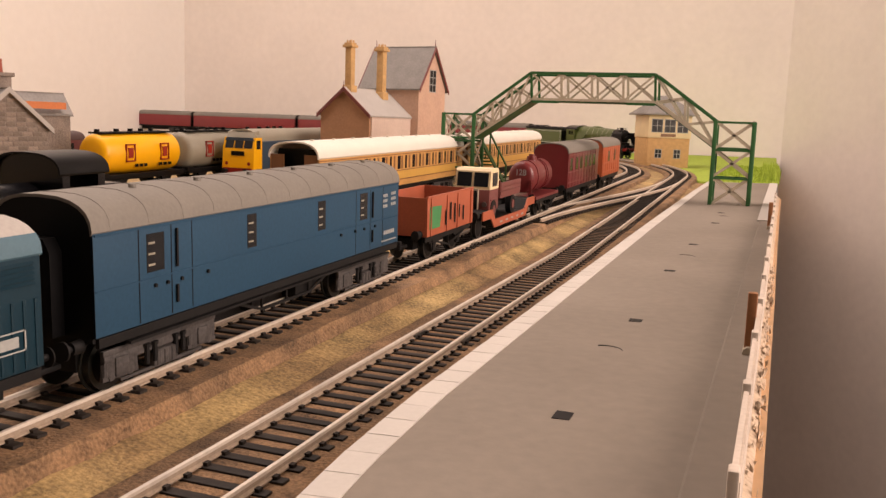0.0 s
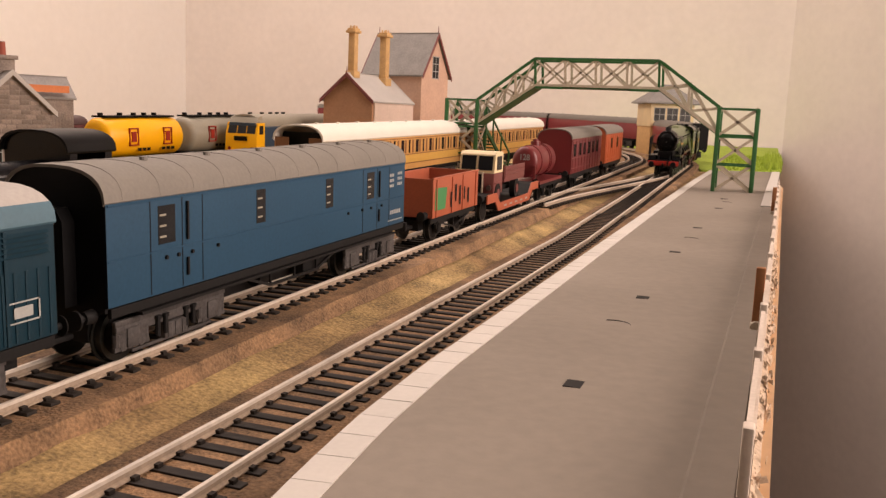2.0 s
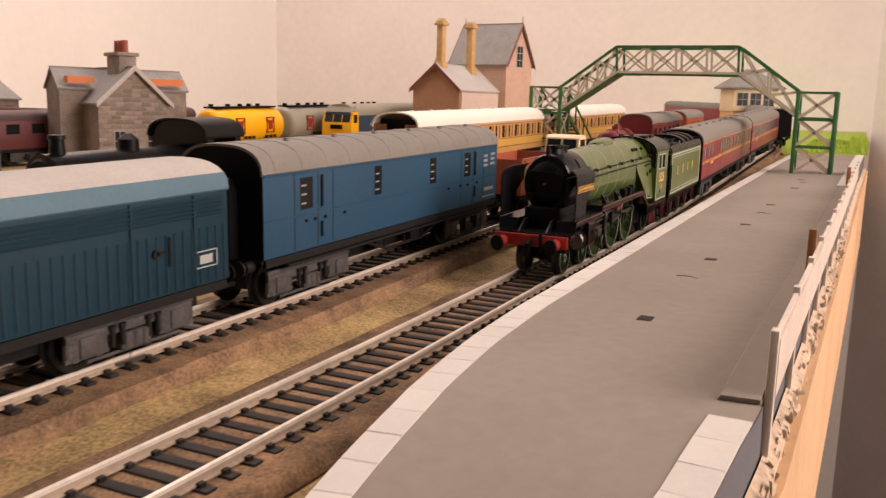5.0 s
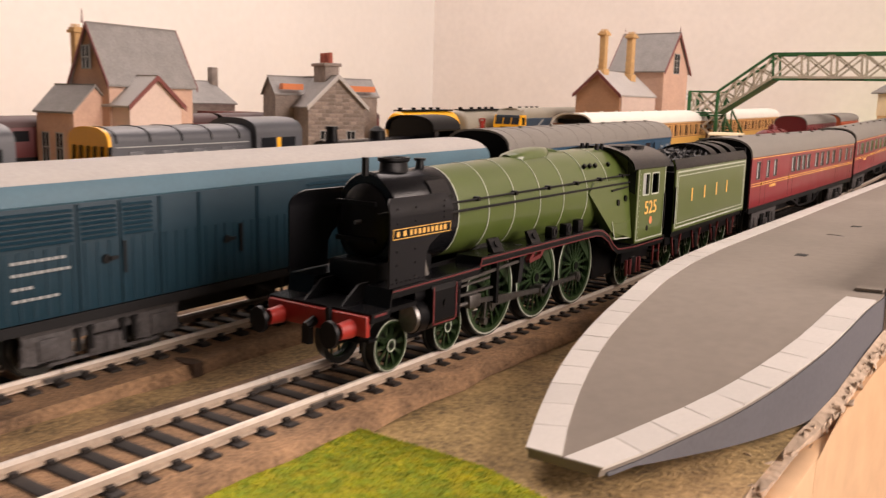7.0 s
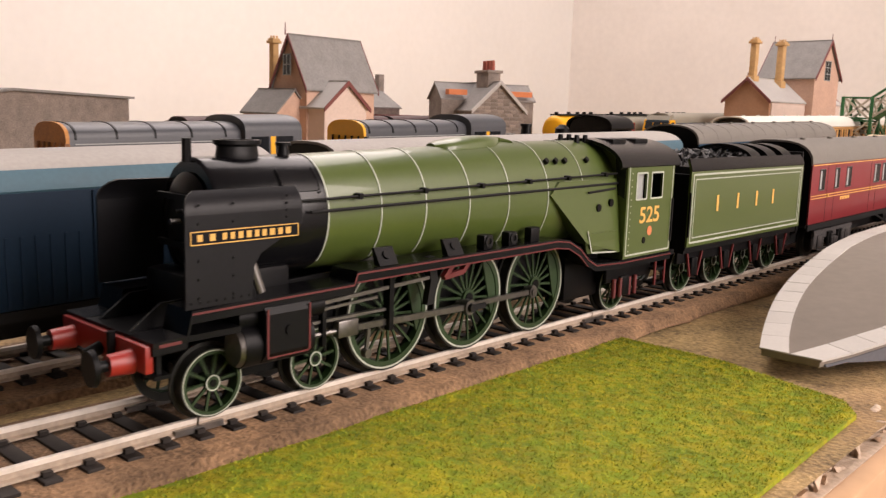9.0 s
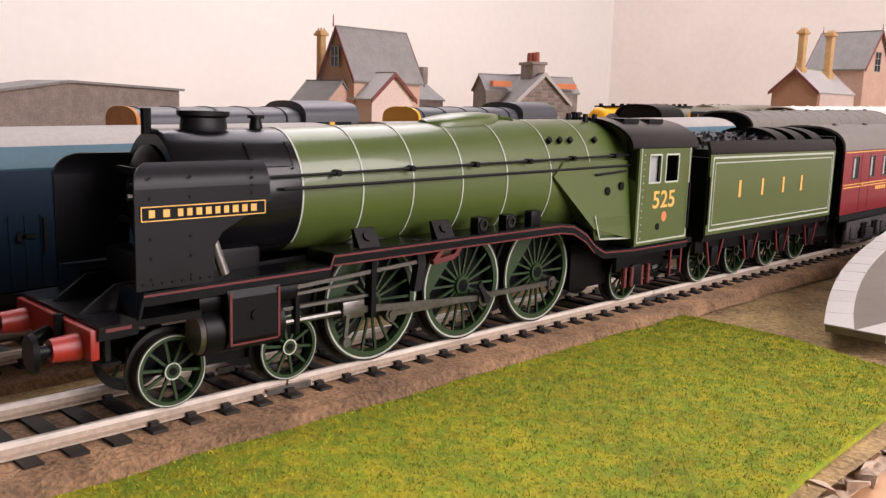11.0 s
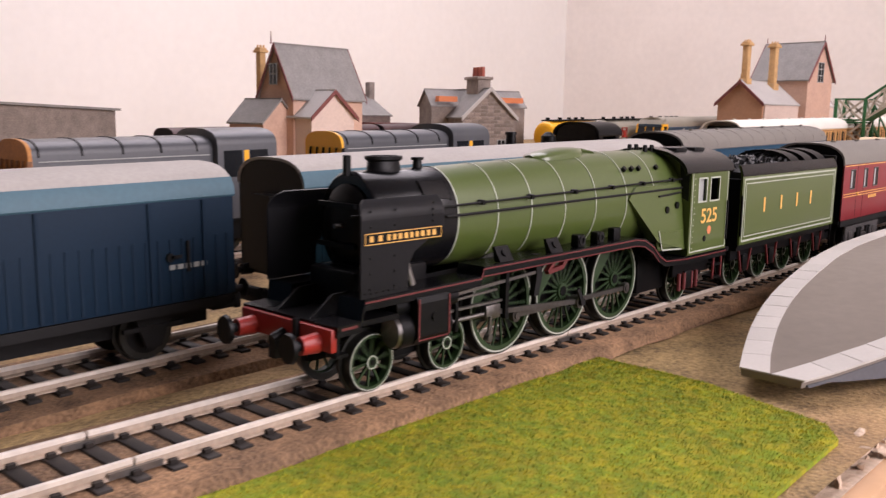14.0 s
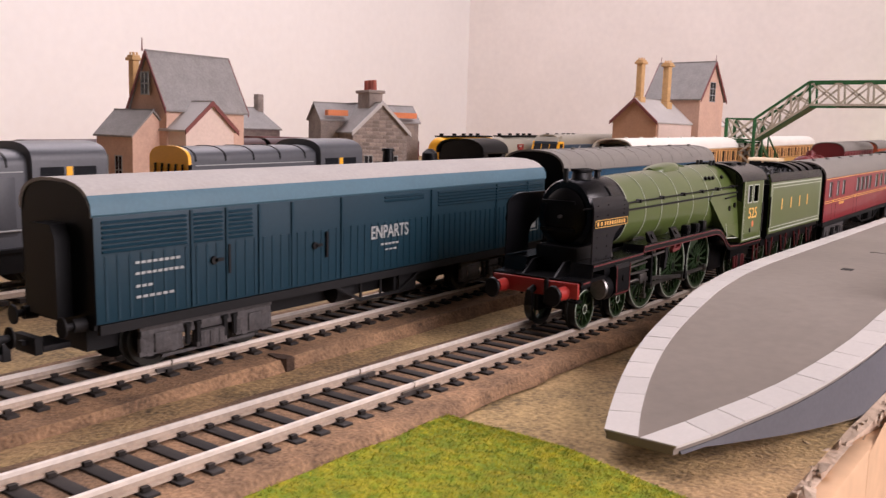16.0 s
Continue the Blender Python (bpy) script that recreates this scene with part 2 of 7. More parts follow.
def letters(name, text, size, material, parent, m, label="", squeeze=1.0):
    """Text in the built-in font, turned to a mesh; m is its pose in mm in the parent's space."""
    cu = bpy.data.curves.new(name, "FONT")
    cu.body, cu.size, cu.align_x, cu.align_y, cu.extrude, cu.offset = text, size * U, "CENTER", "CENTER", 0.06 * U, 0.012 * size * U
    ob = bpy.data.objects.new(name, cu)
    me = bpy.data.meshes.new_from_object(ob)
    bpy.data.objects.remove(ob)
    me.materials.clear()
    me.materials.append(material)
    o = new(name, me)
    o.parent = parent
    m.translation.x *= SLIM[0]
    m.translation.y *= LONG[0]
    m.translation.z *= TALL[0]
    o.matrix_basis = m @ Matrix.Diagonal((squeeze * LONG[0], TALL[0], 1, 1))
    return tagged(o, label)


SIDE = dict(rx=90, ry=0, rz=90)  # writing upright on a face that looks to +x

# ---------- the lie of the land ----------
Y0, R = 1103.0, 600.0        # where the curve begins, and its radius
XB = -59.2                   # centre of the second track


def zb(y):
    return 0.2 + 0.0192 * y


def za(y):
    """Height of the near track: level beside the platform's tip, then climbing to the curve."""
    return float(np.interp(y, (150, 294, 490, 687, 885, 1103), (0.0, 1.8, 3.2, 8.9, 15.0, zb(Y0)))) if y < Y0 else zb(y)


def fall(x):
    """The board drops gently towards the back."""
    return min(0.0, 0.023 * (x + 120))


def way(s, off=0.0):
    """Place and heading along the main line: straight, then a left-hand curve, then straight along the back."""
    r = R - off
    if s <= Y0:
        return Vector((-off, s, za(s))), 0.0
    a = (s - Y0) / R
    if a < math.pi / 2:
        y = Y0 + r * math.sin(a)
        return Vector((-R + r * math.cos(a), y, zb(y))), a
    return Vector((-R - (s - Y0 - R * math.pi / 2), Y0 + r, zb(Y0 + r))), math.pi / 2


def ground_z(x, y):
    w = min(1, max(0, (-24 - x) / 22))
    return -6.2 + w * zb(y) + (1 - w) * za(y) + fall(x)


# ---------- room ----------
WX, WY, RX = -1282.0, 1860.0, 122.0


def room_wall(name, material, *a, label):
    bm = bmesh.new()
    box(bm, *a)
    return solid(name, bm, material, label, "wall", "structure")


room_wall("wall_north", M_WALL, WX, RX, WY, WY + 100, -900, 1500, label="plain cream painted room wall behind the layout")
room_wall("wall_west", M_WALLW, WX - 100, WX, -1300, WY + 100, -900, 1500, label="plain white painted room wall beside the layout")
bm = bmesh.new()
prism(bm, [(RX, WY), (1300, WY + RX - 1300), (1400, WY + RX - 1300), (1400, WY + 100), (RX, WY + 100)], "z", -900, 1500)
solid("wall_splayed", bm, M_WALL, "cream painted splayed wall beyond the platform end", "wall", "structure", 20)
bm = bmesh.new()
for a in ((-1300, -160, -900, 1500), (-160, 600, -900, 40), (-160, 600, 1120, 1500), (600, WY + RX - 1300, -900, 1500)):
    box(bm, 1300, 1400, a[0], a[1], a[2], a[3])
solid("wall_window_side", bm, M_WALLW, "white room wall with a window opening", "wall", "structure")
# dark wall added behind the camera to keep faces turned to -y black
bm = bmesh.new()
for a in ((WX, 1400, -900, 1500),):
    box(bm, min(a[0], a[1]), max(a[0], a[1]), -1300, -1200, a[2], a[3])
solid("wall_south", bm, M_BOUNCECUT, "unseen dark wall added to cut bounce light and darken reflections", "wall", "structure")
bm = bmesh.new()
box(bm, WX, 1400, -1300, WY, -960, -900)
solid("floor", bm, M_FLOOR, "dark brown room floor", "floor", "structure")
# ceiling added out of view; its dim colour limits the fill light
bm = bmesh.new()
for a in ((WX, 1400, -1300, -180), (WX, 1400, 1560, WY), (-60, 1400, -180, 1560)):
    box(bm, a[0], a[1], a[2], a[3], 1500, 1560)
box(bm, WX - 100, WX, -180, 1560, 1500, 1560)
solid("ceiling", bm, M_CEILCUT, "unseen ceiling added, kept dim to cut bounce light, with an opening to the sky", "ceiling", "structure")

# ---------- baseboard ----------
bm = bmesh.new()
xs = [WX + 2, -900, -600, -400, -250, -150, -90, -60, -46, -40, -35, -30, -24, -10, 0, 20, 50, 94.5]
ys = [-900, -500, -300] + list(range(-200, 480, 20)) + [500, 600, 700, 800, 900, 1000, 1120, 1300, 1500, 1700, 1857]
grid = [[bm.verts.new((x, y, ground_z(x, y) + (random.uniform(-0.35, 0.35) if x > -40 else 0))) for x in xs] for y in ys]
for r0, r1 in zip(grid[:-1], grid[1:]):
    for i in range(len(xs) - 1):
        bm.faces.new((r0[i], r0[i + 1], r1[i + 1], r1[i]))
ground = solid("ground", bm, M_SAND, "sandy brown textured layout board", "ground", "structure", 60)

bm = bmesh.new()
box(bm, 96, 100.5, -900, 1850, -84, -8.2, 0.8)
solid("board_fascia", bm, M_PINE, "bare pine board along the layout's edge", "board", "structure")
bm = bmesh.new()
box(bm, WX + 4, 96.4, -900, 1850, -84, -44)
solid("board_frame", bm, M_PINE, "bare pine frame under the layout", "board", "structure")

# torn edge of the layout's skin
bm = bmesh.new()
rr = random.Random(5)
for i in range(520):
    y = -420 + i * 2.4 + rr.uniform(-2, 2)
    x = 93.4 + rr.uniform(-3.5, 3.0)
    s = rr.uniform(0.8, 2.6)
    p = [(x + rr.uniform(-s, s), y + rr.uniform(-s, s) * 1.6, -7.6 + rr.uniform(-2.2, s * 0.9)) for _ in range(6)]
    vs = [bm.verts.new(q) for q in p]
    bmesh.ops.convex_hull(bm, input=vs)
bmesh.ops.delete(bm, geom=[v for v in bm.verts if not v.link_faces], context="VERTS")
tagged(solid("torn_edging", bm, M_CRUMB, "ragged torn plaster and foam along the board's edge", "edging", "stuff", 0), kind="stuff")
bm = bmesh.new()
box(bm, 88, 96.4, -900, 1850, -44, -8.2)
solid("board_edge", bm, M_CRUMB, "rough edge of the layout board", "board", "structure")


def strip(name, pts_of, label):
    """A raised bed of ballast along a line: pts_of(s) gives its cross-section as points."""
    b = bmesh.new()
    ss = [-900 + 12 * i for i in range(0, 180)] + [1280 + 40 * i for i in range(0, 24)]
    loft(b, [pts_of(s) for s in ss], caps=False, close=False)
    return solid(name, b, M_BALLAST, label, "ballast", "structure", 60)


rs = random.Random(3)


def bed(off, half_l, half_r, dz, drop):
    def section(s):
        out = []
        for o, z in ((-half_r - 2 + rs.uniform(-0.8, 0.8), dz - drop), (-half_r + rs.uniform(-0.6, 0.6), dz + rs.uniform(-0.2, 0.2)), (0, dz), (half_l + rs.uniform(-0.6, 0.6), dz), (half_l + 2, dz - drop)):
            p, a = way(s, off + o)
            if off > 20:
                p.z = zb(p.y)
            out.append((p.x, p.y, p.z + z))
        return out
    return section


strip("ballast_bed", bed(0, 18.5, 19.5, -3.0, 3), "brown ballast bed under the near track")
strip("ballast_bed", bed(-XB, 22, 21, -3.25, 4.5), "brown foam ballast bed under the second track")

bm = bmesh.new()
prism(bm, [(-44, 2), (-38.6, 0.5), (-35.9, 1.5), (-36, 4.5), (-39.1, 5), (-44, 3.2)], "z", -6.2, zb(6) - 2.9)
solid("ballast_joint", bm, M_JOINT, "dark torn joint in the foam ballast bed", "ballast", "structure", 0)


FOOT = ((-1.1, -2.5), (1.1, -2.5), (1.1, -2.15), (0.32, -1.85), (0.32, -0.85), (-0.32, -0.85), (-0.32, -1.85), (-1.1, -2.15))
HEAD = ((-0.48, -0.86), (0.48, -0.86), (0.48, -0.1), (0.38, 0), (-0.38, 0), (-0.48, -0.1))


def rail_profile(p, a, o, shape):
    c, s = math.cos(a), math.sin(a)
    return [(p.x + c * (o + dx), p.y + s * (o + dx), p.z + dz) for dx, dz in shape]


def track(name, line, s0, s1, label, singles, gaps=()):
    """A track along line(s) -> place, heading, with rails and sleepers; single sleepers within the stretch given."""
    t = thing(name, mpose(0, 0, 0), label, "track")
    for o in (-8.7, 8.7):
        cuts = [s0, *gaps, s1]
        for a, b in zip(cuts[:-1], cuts[1:]):
            bm_ = bmesh.new()
            n = max(2, int((b - a) / 40))
            loft(bm_, [rail_profile(*line(a + 0.25 + (b - a - 0.5) * i / n), o, FOOT) for i in range(n + 1)])
            rail = part("rail", bm_, M_RAILSIDE, t)
            bm_ = bmesh.new()
            loft(bm_, [rail_profile(*line(a + 0.25 + (b - a - 0.5) * i / n), o, HEAD) for i in range(n + 1)])
            part("rail_head", bm_, M_RAIL, rail, "bright worn rail head")
        for g in gaps:
            p, h = line(g)
            bm_ = bmesh.new()
            box(bm_, p.x + o - 1.2, p.x + o + 1.2, g - 5, g + 5, p.z - 2.45, p.z - 1.3)
            part("rail_joiner", bm_, M_STEEL, t, "bright metal rail joiner")
    b0 = bmesh.new()
    box(b0, -12.7, 12.7, -1.5, 1.55, -4.1, -2.5, 0.25)
    for o in (-10.2, -7.2, 7.2, 10.2):
        box(b0, o - 0.55, o + 0.55, -0.8, 0.8, -2.5, -1.7)
    data = mesh_of("sleeper", b0, M_SLEEPER)
    rest = bmesh.new()
    s = s0 + 4
    while s < s1:
        p, a = line(s)
        if singles[0] < s < singles[1]:
            ob = new("sleeper", data)
            ob.parent = t
            ob.matrix_basis = Matrix.Translation(p * U) @ pose(0, 0, 0, 0, 0, math.degrees(a))
        else:
            v = box(rest, -13.6, 13.6, -1.5, 1.55, -4.1, -2.5)
            bmesh.ops.transform(rest, matrix=Matrix.Translation(p) @ Matrix.Rotation(a, 4, "Z"), verts=v)
        s += 6.9
    tagged(part("far_timber", rest, M_SLEEPER, t), kind="stuff")
    return t


def line_a(s):
    return way(s)


def line_b(s):
    p, a = way(s, -XB)
    p.z = zb(p.y)
    return p, a


track("railway_track", line_a, -700, 2600, "straight model railway track with nickel rails and black sleepers", (-160, 620), (-130, 0.3, 286, 612))
track("railway_track", line_b, -700, 2400, "second model railway track with nickel rails on brown ballast", (-160, 620), (-25, 120, 472))


def line_x(s):
    """Crossover between the two tracks."""
    f = (s - 590) / 425
    e = f * f * (3 - 2 * f)
    x = XB + 9 + (0 - XB - 9) * e
    return Vector((x, s, zb(s) * (1 - f) + za(s) * f + 0.3)), -math.atan((0 - XB - 9) * 6 * f * (1 - f) / 425)


track("crossover_track", line_x, 590, 1015, "crossover track with bright rails between the two lines", (0, 0))


def siding(off, s0, s1):
    def line(s):
        return Vector((off, s, zb(s) + 0.5 + fall(off))), 0.0
    return track("siding_track", line, s0, s1, "siding track with rusty rails behind the vans", (0, 0))


siding(-178, -400, 1000)
siding(-431, 520, 960)
siding(-384, 700, 1000)

# ---------- grass mat ----------
GRASS = [(17.4, -2.1), (34, -1.8), (52.1, -2.3), (68.6, -7.4), (83.5, -11.3), (88.9, -19.2), (90, -55), (92, -116), (91, -420), (16.5, -420), (16, -166), (16.5, -90)]
bm = bmesh.new()
prism(bm, GRASS, "z", -6.4, -4.9)
mat_ob = thing("grass_mat", mpose(0, 0, 0), "mottled yellow-green static grass mat on the board", "grass", kind="stuff")
part("turf", bm, M_GRASS, mat_ob, smooth=0)


def inside(x, y, poly):
    r = False
    for (xa, ya), (xb_, yb_) in zip(poly, poly[1:] + poly[:1]):
        if (ya > y) != (yb_ > y) and x < xa + (y - ya) * (xb_ - xa) / (yb_ - ya):
            r = not r
    return r


rg = np.random.RandomState(4)
vs, fs = [], []
while len(fs) < 100000:
    y = -2 - 330 * rg.rand() ** 1.5
    x = 15 + 78 * rg.rand()
    if not inside(x, y, GRASS):
        continue
    h, a, l1 = 0.25 + 0.5 * rg.rand(), rg.rand() * 6.283, 0.8 * rg.rand()
    b = rg.rand() * 6.283
    k = len(vs)
    dx, dy = 0.13 * math.cos(a), 0.13 * math.sin(a)
    vs += [((x - dx) * U, (y - dy) * U, -5.0 * U), ((x + dx) * U, (y + dy) * U, -5.0 * U), ((x + l1 * math.cos(b)) * U, (y + l1 * math.sin(b)) * U, (-5.0 + h) * U)]
    fs.append((k, k + 1, k + 2))
me = bpy.data.meshes.new("blades")
me.from_pydata(vs, [], fs)
me.materials.append(M_BLADE)
ob = new("blades", me)
ob.parent = mat_ob
tagged(ob, kind="stuff")

# ---------- platform ----------
platform = thing("platform", mpose(0, 0, 0), "long grey card station platform with white edging and a ramped tip", "platform", kind="structure")
LEFT = [(58.6, 1.0), (54.9, 11.2), (49.7, 27.6), (45.0, 47.0), (41.9, 66.4), (40.3, 85.6), (38.4, 106.9), (35.9, 138.3), (34.2, 177.7), (32.8, 551), (33, 886), (35.3, 1092)]
RIGHT = [(74.1, 1.0), (77.8, 8.9), (83.0, 21.3), (87.7, 33.1), (92.5, 50.1), (97.4, 77.0), (99.4, 99.5), (101.1, 118), (104.7, 395), (108.8, 752), (113.8, 1092)]


def ramp(y, x=66.0):
    """Height of the platform's surface: a ramp at the tip, then a slow climb; the back edge lies a little higher."""
    rise = min(1.0, max(0.0, y / 120))
    return float(np.interp(y, (-2, 11.2, 27.6, 47, 66.4, 85, 107, 138, 178, 551, 886, 1092), (-0.8, 0.9, 3.5, 6.5, 9.2, 12.0, 14.4, 15.4, 15.6, 16.6, 17.4, 18.1))) + 0.03 * (x - 66) * rise


def smoothline(pts):
    """A curve through the points."""
    out = []
    for i in range(len(pts) - 1):
        p0, p1, p2, p3 = (Vector(pts[min(max(j, 0), len(pts) - 1)]) for j in (i - 1, i, i + 1, i + 2))
        for k in range(6):
            t = k / 6
            out.append(tuple(0.5 * (2 * p1 + (p2 - p0) * t + (2 * p0 - 5 * p1 + 4 * p2 - p3) * t * t + (3 * p1 - p0 - 3 * p2 + p3) * t ** 3)))
    return out + [pts[-1]]


lf, rt = smoothline(LEFT[:9]) + LEFT[9:], smoothline(RIGHT[:8]) + RIGHT[8:]


def x_at(pts, y):
    for (xa, ya), (xb_, yb_) in zip(pts[:-1], pts[1:]):
        if ya <= y <= yb_:
            return xa + (xb_ - xa) * (y - ya) / (yb_ - ya)
    return pts[-1][0] if y > pts[-1][1] else pts[0][0]


yy = [1, 2.3, 4, 6, 8, 10, 12] + list(range(15, 170, 5)) + list(range(170, 1090, 60)) + [1092]
bm = bmesh.new()
sections = []
for y in yy:
    xl, xr = x_at(lf, y), x_at(rt, y)
    z, zr = ramp(y, xl), ramp(y, xr)
    lo = max(-6.4, z - 1.7 - 0.22 * max(0, y - 8))
    sections.append([(xl + 0.5, y, lo), (xr - 0.5, y, lo), (xr - 0.5, y, zr - 0.5), (xr - 0.2, y, zr), (xl + 0.2, y, z), (xl + 0.5, y, z - 0.5)])
loft(bm, sections)
part("surface", bm, M_PLAT, platform, smooth=20)
bm = bmesh.new()
side = []
for y in yy[1:]:
    xr = x_at(rt, y)
    z = ramp(y, xr)
    lo = max(-6.4, z - 1.75 - 0.22 * max(0, y - 8))
    side.append([(xr - 0.6, y, lo), (xr + 0.25, y, lo), (xr - 0.2, y, z - 1.2), (xr - 0.6, y, z - 1.2)])
loft(bm, side)
part("side_wall", bm, M_PLATSIDE, platform, "dark blue-grey platform side")


def even(pts, step):
    """Points at even steps along a curve."""
    out, left = [Vector(pts[0])], step
    for a, b in zip(pts[:-1], pts[1:]):
        a, b = Vector(a), Vector(b)
        d = (b - a).length
        while d >= left:
            a = a + (b - a) * (left / d)
            out.append(a)
            d, left = (b - a).length, step
        left -= d
    return out


def slab_row(line, side, y_to, width, corner):
    pts = [p for p in even(line, 9.5) if p.y <= y_to]
    inner = []
    for i, p in enumerate(pts):
        d = (pts[min(i + 1, len(pts) - 1)] - pts[max(i - 1, 0)]).normalized()
        inner.append(p + Vector((d.y, -d.x)) * side * width)
    inner[0] = Vector(corner)
    for a, b, c, e in zip(pts[:-1], pts[1:], inner[1:], inner[:-1]):
        f = 0.10 / (b - a).length
        quad = [a + (b - a) * f, b - (b - a) * f, c - (c - e) * f, e + (c - e) * f]
        b_ = bmesh.new()
        top = [b_.verts.new((q.x, q.y, ramp(q.y, q.x) + 0.28 + random.uniform(-0.05, 0.05))) for q in quad]
        low = [b_.verts.new((q.x, q.y, ramp(q.y, q.x) - 0.25)) for q in quad]
        b_.faces.new(top), b_.faces.new(low[::-1])
        for i in range(4):
            b_.faces.new((low[i], low[(i + 1) % 4], top[(i + 1) % 4], top[i]))
        bmesh.ops.recalc_face_normals(b_, faces=b_.faces)
        part("edging_slab", b_, M_SLAB, platform, smooth=0)


slab_row(lf, 1, 1092, 6.7, (66.1, 1.05))
slab_row(rt, -1, 117, 7.4, (66.4, 1.05))
bm = bmesh.new()
loft(bm, [[(x_at(rt, y) - 7.9, y, ramp(y, 97) + 0.1), (x_at(rt, y) - 0.5, y, ramp(y, 104) + 0.1), (x_at(rt, y) - 0.5, y, ramp(y, 104) + 0.9), (x_at(rt, y) - 7.3, y, ramp(y, 97) + 0.9)] for y in (120, 180, 300, 510, 610)])
part("back_strip", bm, M_PLAT, platform, "raised grey strip along the back of the platform")
bm = bmesh.new()
loft(bm, [[(x_at(rt, y) - 9, y, ramp(y, 101) + 0.1), (x_at(rt, y) - 0.5, y, ramp(y, 110) + 0.1), (x_at(rt, y) - 0.5, y, ramp(y, 110) + 0.8), (x_at(rt, y) - 9, y, ramp(y, 101) + 0.8)] for y in (615, 787, 1085)])
part("back_edging", bm, M_SLAB, platform, "white edging at the far end of the platform")
# cut slots in the surface
for x, y, w, d in ((67.7, 175, 1.8, 5), (68.3, 273, 1.9, 4), (67.4, 378, 2.2, 3.4), (69.3, 473, 2.2, 3.4), (73.2, 592, 2.4, 4), (72.8, 671, 2.4, 4)):
    bm = bmesh.new()
    box(bm, x - w, x + w, y - d / 2, y + d / 2, ramp(y, x) - 0.1, ramp(y, x) + 0.14)
    part("slot", bm, M_UNDER, platform, "dark slot cut in the platform")
for x, y, w in ((66, 232, 4.6), (69, 425, 4.6), (75, 640, 4)):
    bm = bmesh.new()
    arc = [(x + w * math.cos(a), y + 5 * math.sin(a), ramp(y, x)) for a in [0.15 + 0.18 * i for i in range(12)]]
    loft(bm, [[(p[0], p[1], p[2] + 0.02), (p[0], p[1] + 0.6, p[2] + 0.02), (p[0], p[1] + 0.6, p[2] + 0.18), (p[0], p[1], p[2] + 0.18)] for p in arc])
    part("scored_arc", bm, M_UNDER, platform, "curved score mark in the platform")

# torn board edge close behind the platform
EDGE_Y = (50, 65, 80, 100, 118, 200, 300, 400, 520, 620, 800, 1085)
def edge_rise(y):
    return min(1.0, max(0.0, (y - 50) / 66))


bm = bmesh.new()
loft(bm, [[(x_at(rt, y) + 0.4, y, -12), (x_at(rt, y) + 3.0, y, -12), (x_at(rt, y) + 3.0, y, -8.4 + 12.0 * edge_rise(y)), (x_at(rt, y) + 0.4, y, -8.0 + 13.5 * edge_rise(y))] for y in EDGE_Y])
solid("board_edge", bm, M_CRUMB, "rough torn edge of the layout board behind the platform", "board", "structure")
bm = bmesh.new()
for_pine = []
for y in EDGE_Y:
    outer = 100.56 + edge_rise(y) * (x_at(rt, y) + 5.0 - 100.56)
    inner = min(outer - 0.03, max(100.52, x_at(rt, y) + 3.0))
    top = -9.0 + 11.5 * edge_rise(y)
    for_pine.append([(inner, y, -84), (outer, y, -84), (outer, y, top), (inner, y, top)])
loft(bm, for_pine)
solid("board_fascia", bm, M_PINE, "bare pine board below the platform's back edge", "board", "structure")
bm = bmesh.new()
rr = random.Random(8)
for i in range(300):
    y = 58 + i * 1.5 + rr.uniform(-1, 1)
    x = x_at(rt, y) + rr.uniform(0.8, 4.0)
    s = rr.uniform(0.5, 1.2)
    vs_ = [bm.verts.new((x + rr.uniform(-s, s) * 0.8, y + rr.uniform(-s, s) * 1.6, -8.2 + 12.5 * edge_rise(y) + rr.uniform(-2.2, s * 1.3))) for _ in range(6)]
    bmesh.ops.convex_hull(bm, input=vs_)
bmesh.ops.delete(bm, geom=[v for v in bm.verts if not v.link_faces], context="VERTS")
tagged(solid("torn_edging", bm, M_CRUMB, "ragged torn plaster along the board behind the platform", "edging", "stuff", 0), kind="stuff")

# fence behind the platform
fence = thing("platform_fence", mpose(0, 0, 0), "low pale wooden fence along the back of the platform", "fence")
for i in range(15):
    y = 125 + i * 45
    x = x_at(rt, y) + 0.6
    pbox("post", M_FENCE, fence, x - 0.8, x + 0.8, y - 1.6, y + 1.6, 5, 29, bev=0.3)
    if i < 14:
        x2 = x_at(rt, y + 45) + 0.6
        for z0, z1 in ((17, 20.2), (25, 27.6)):
            bm = bmesh.new()
            bar(bm, (x, y, (z0 + z1) / 2), (x2, y + 45, (z0 + z1) / 2), 0.9, z1 - z0)
            part("fence_rail", bm, M_FENCE, fence)
        bm = bmesh.new()
        bar(bm, (x + 0.7, y, 21.5), (x2 + 0.7, y + 45, 21.5), 0.5, 11)
        part("panel", bm, M_FENCE, fence)
for y in (240, 560):
    x = x_at(rt, y)
    pt = thing("brown_post", mpose(x - 1, y, ramp(y, x) - 0.2), "short brown wooden post beside the platform fence", "post")
    pbox("shaft", M_POSTBR, pt, -1.2, 1.2, -1.2, 1.2, 0, 17, bev=0.4)
    pcyl("foot", M_BRCREAM, pt, (0, -3, 1.6), (0, 3, 1.6), 1.5, seg=10)

# ---------- rolling stock ----------
proportions(0.93, 0.99, 1.085)


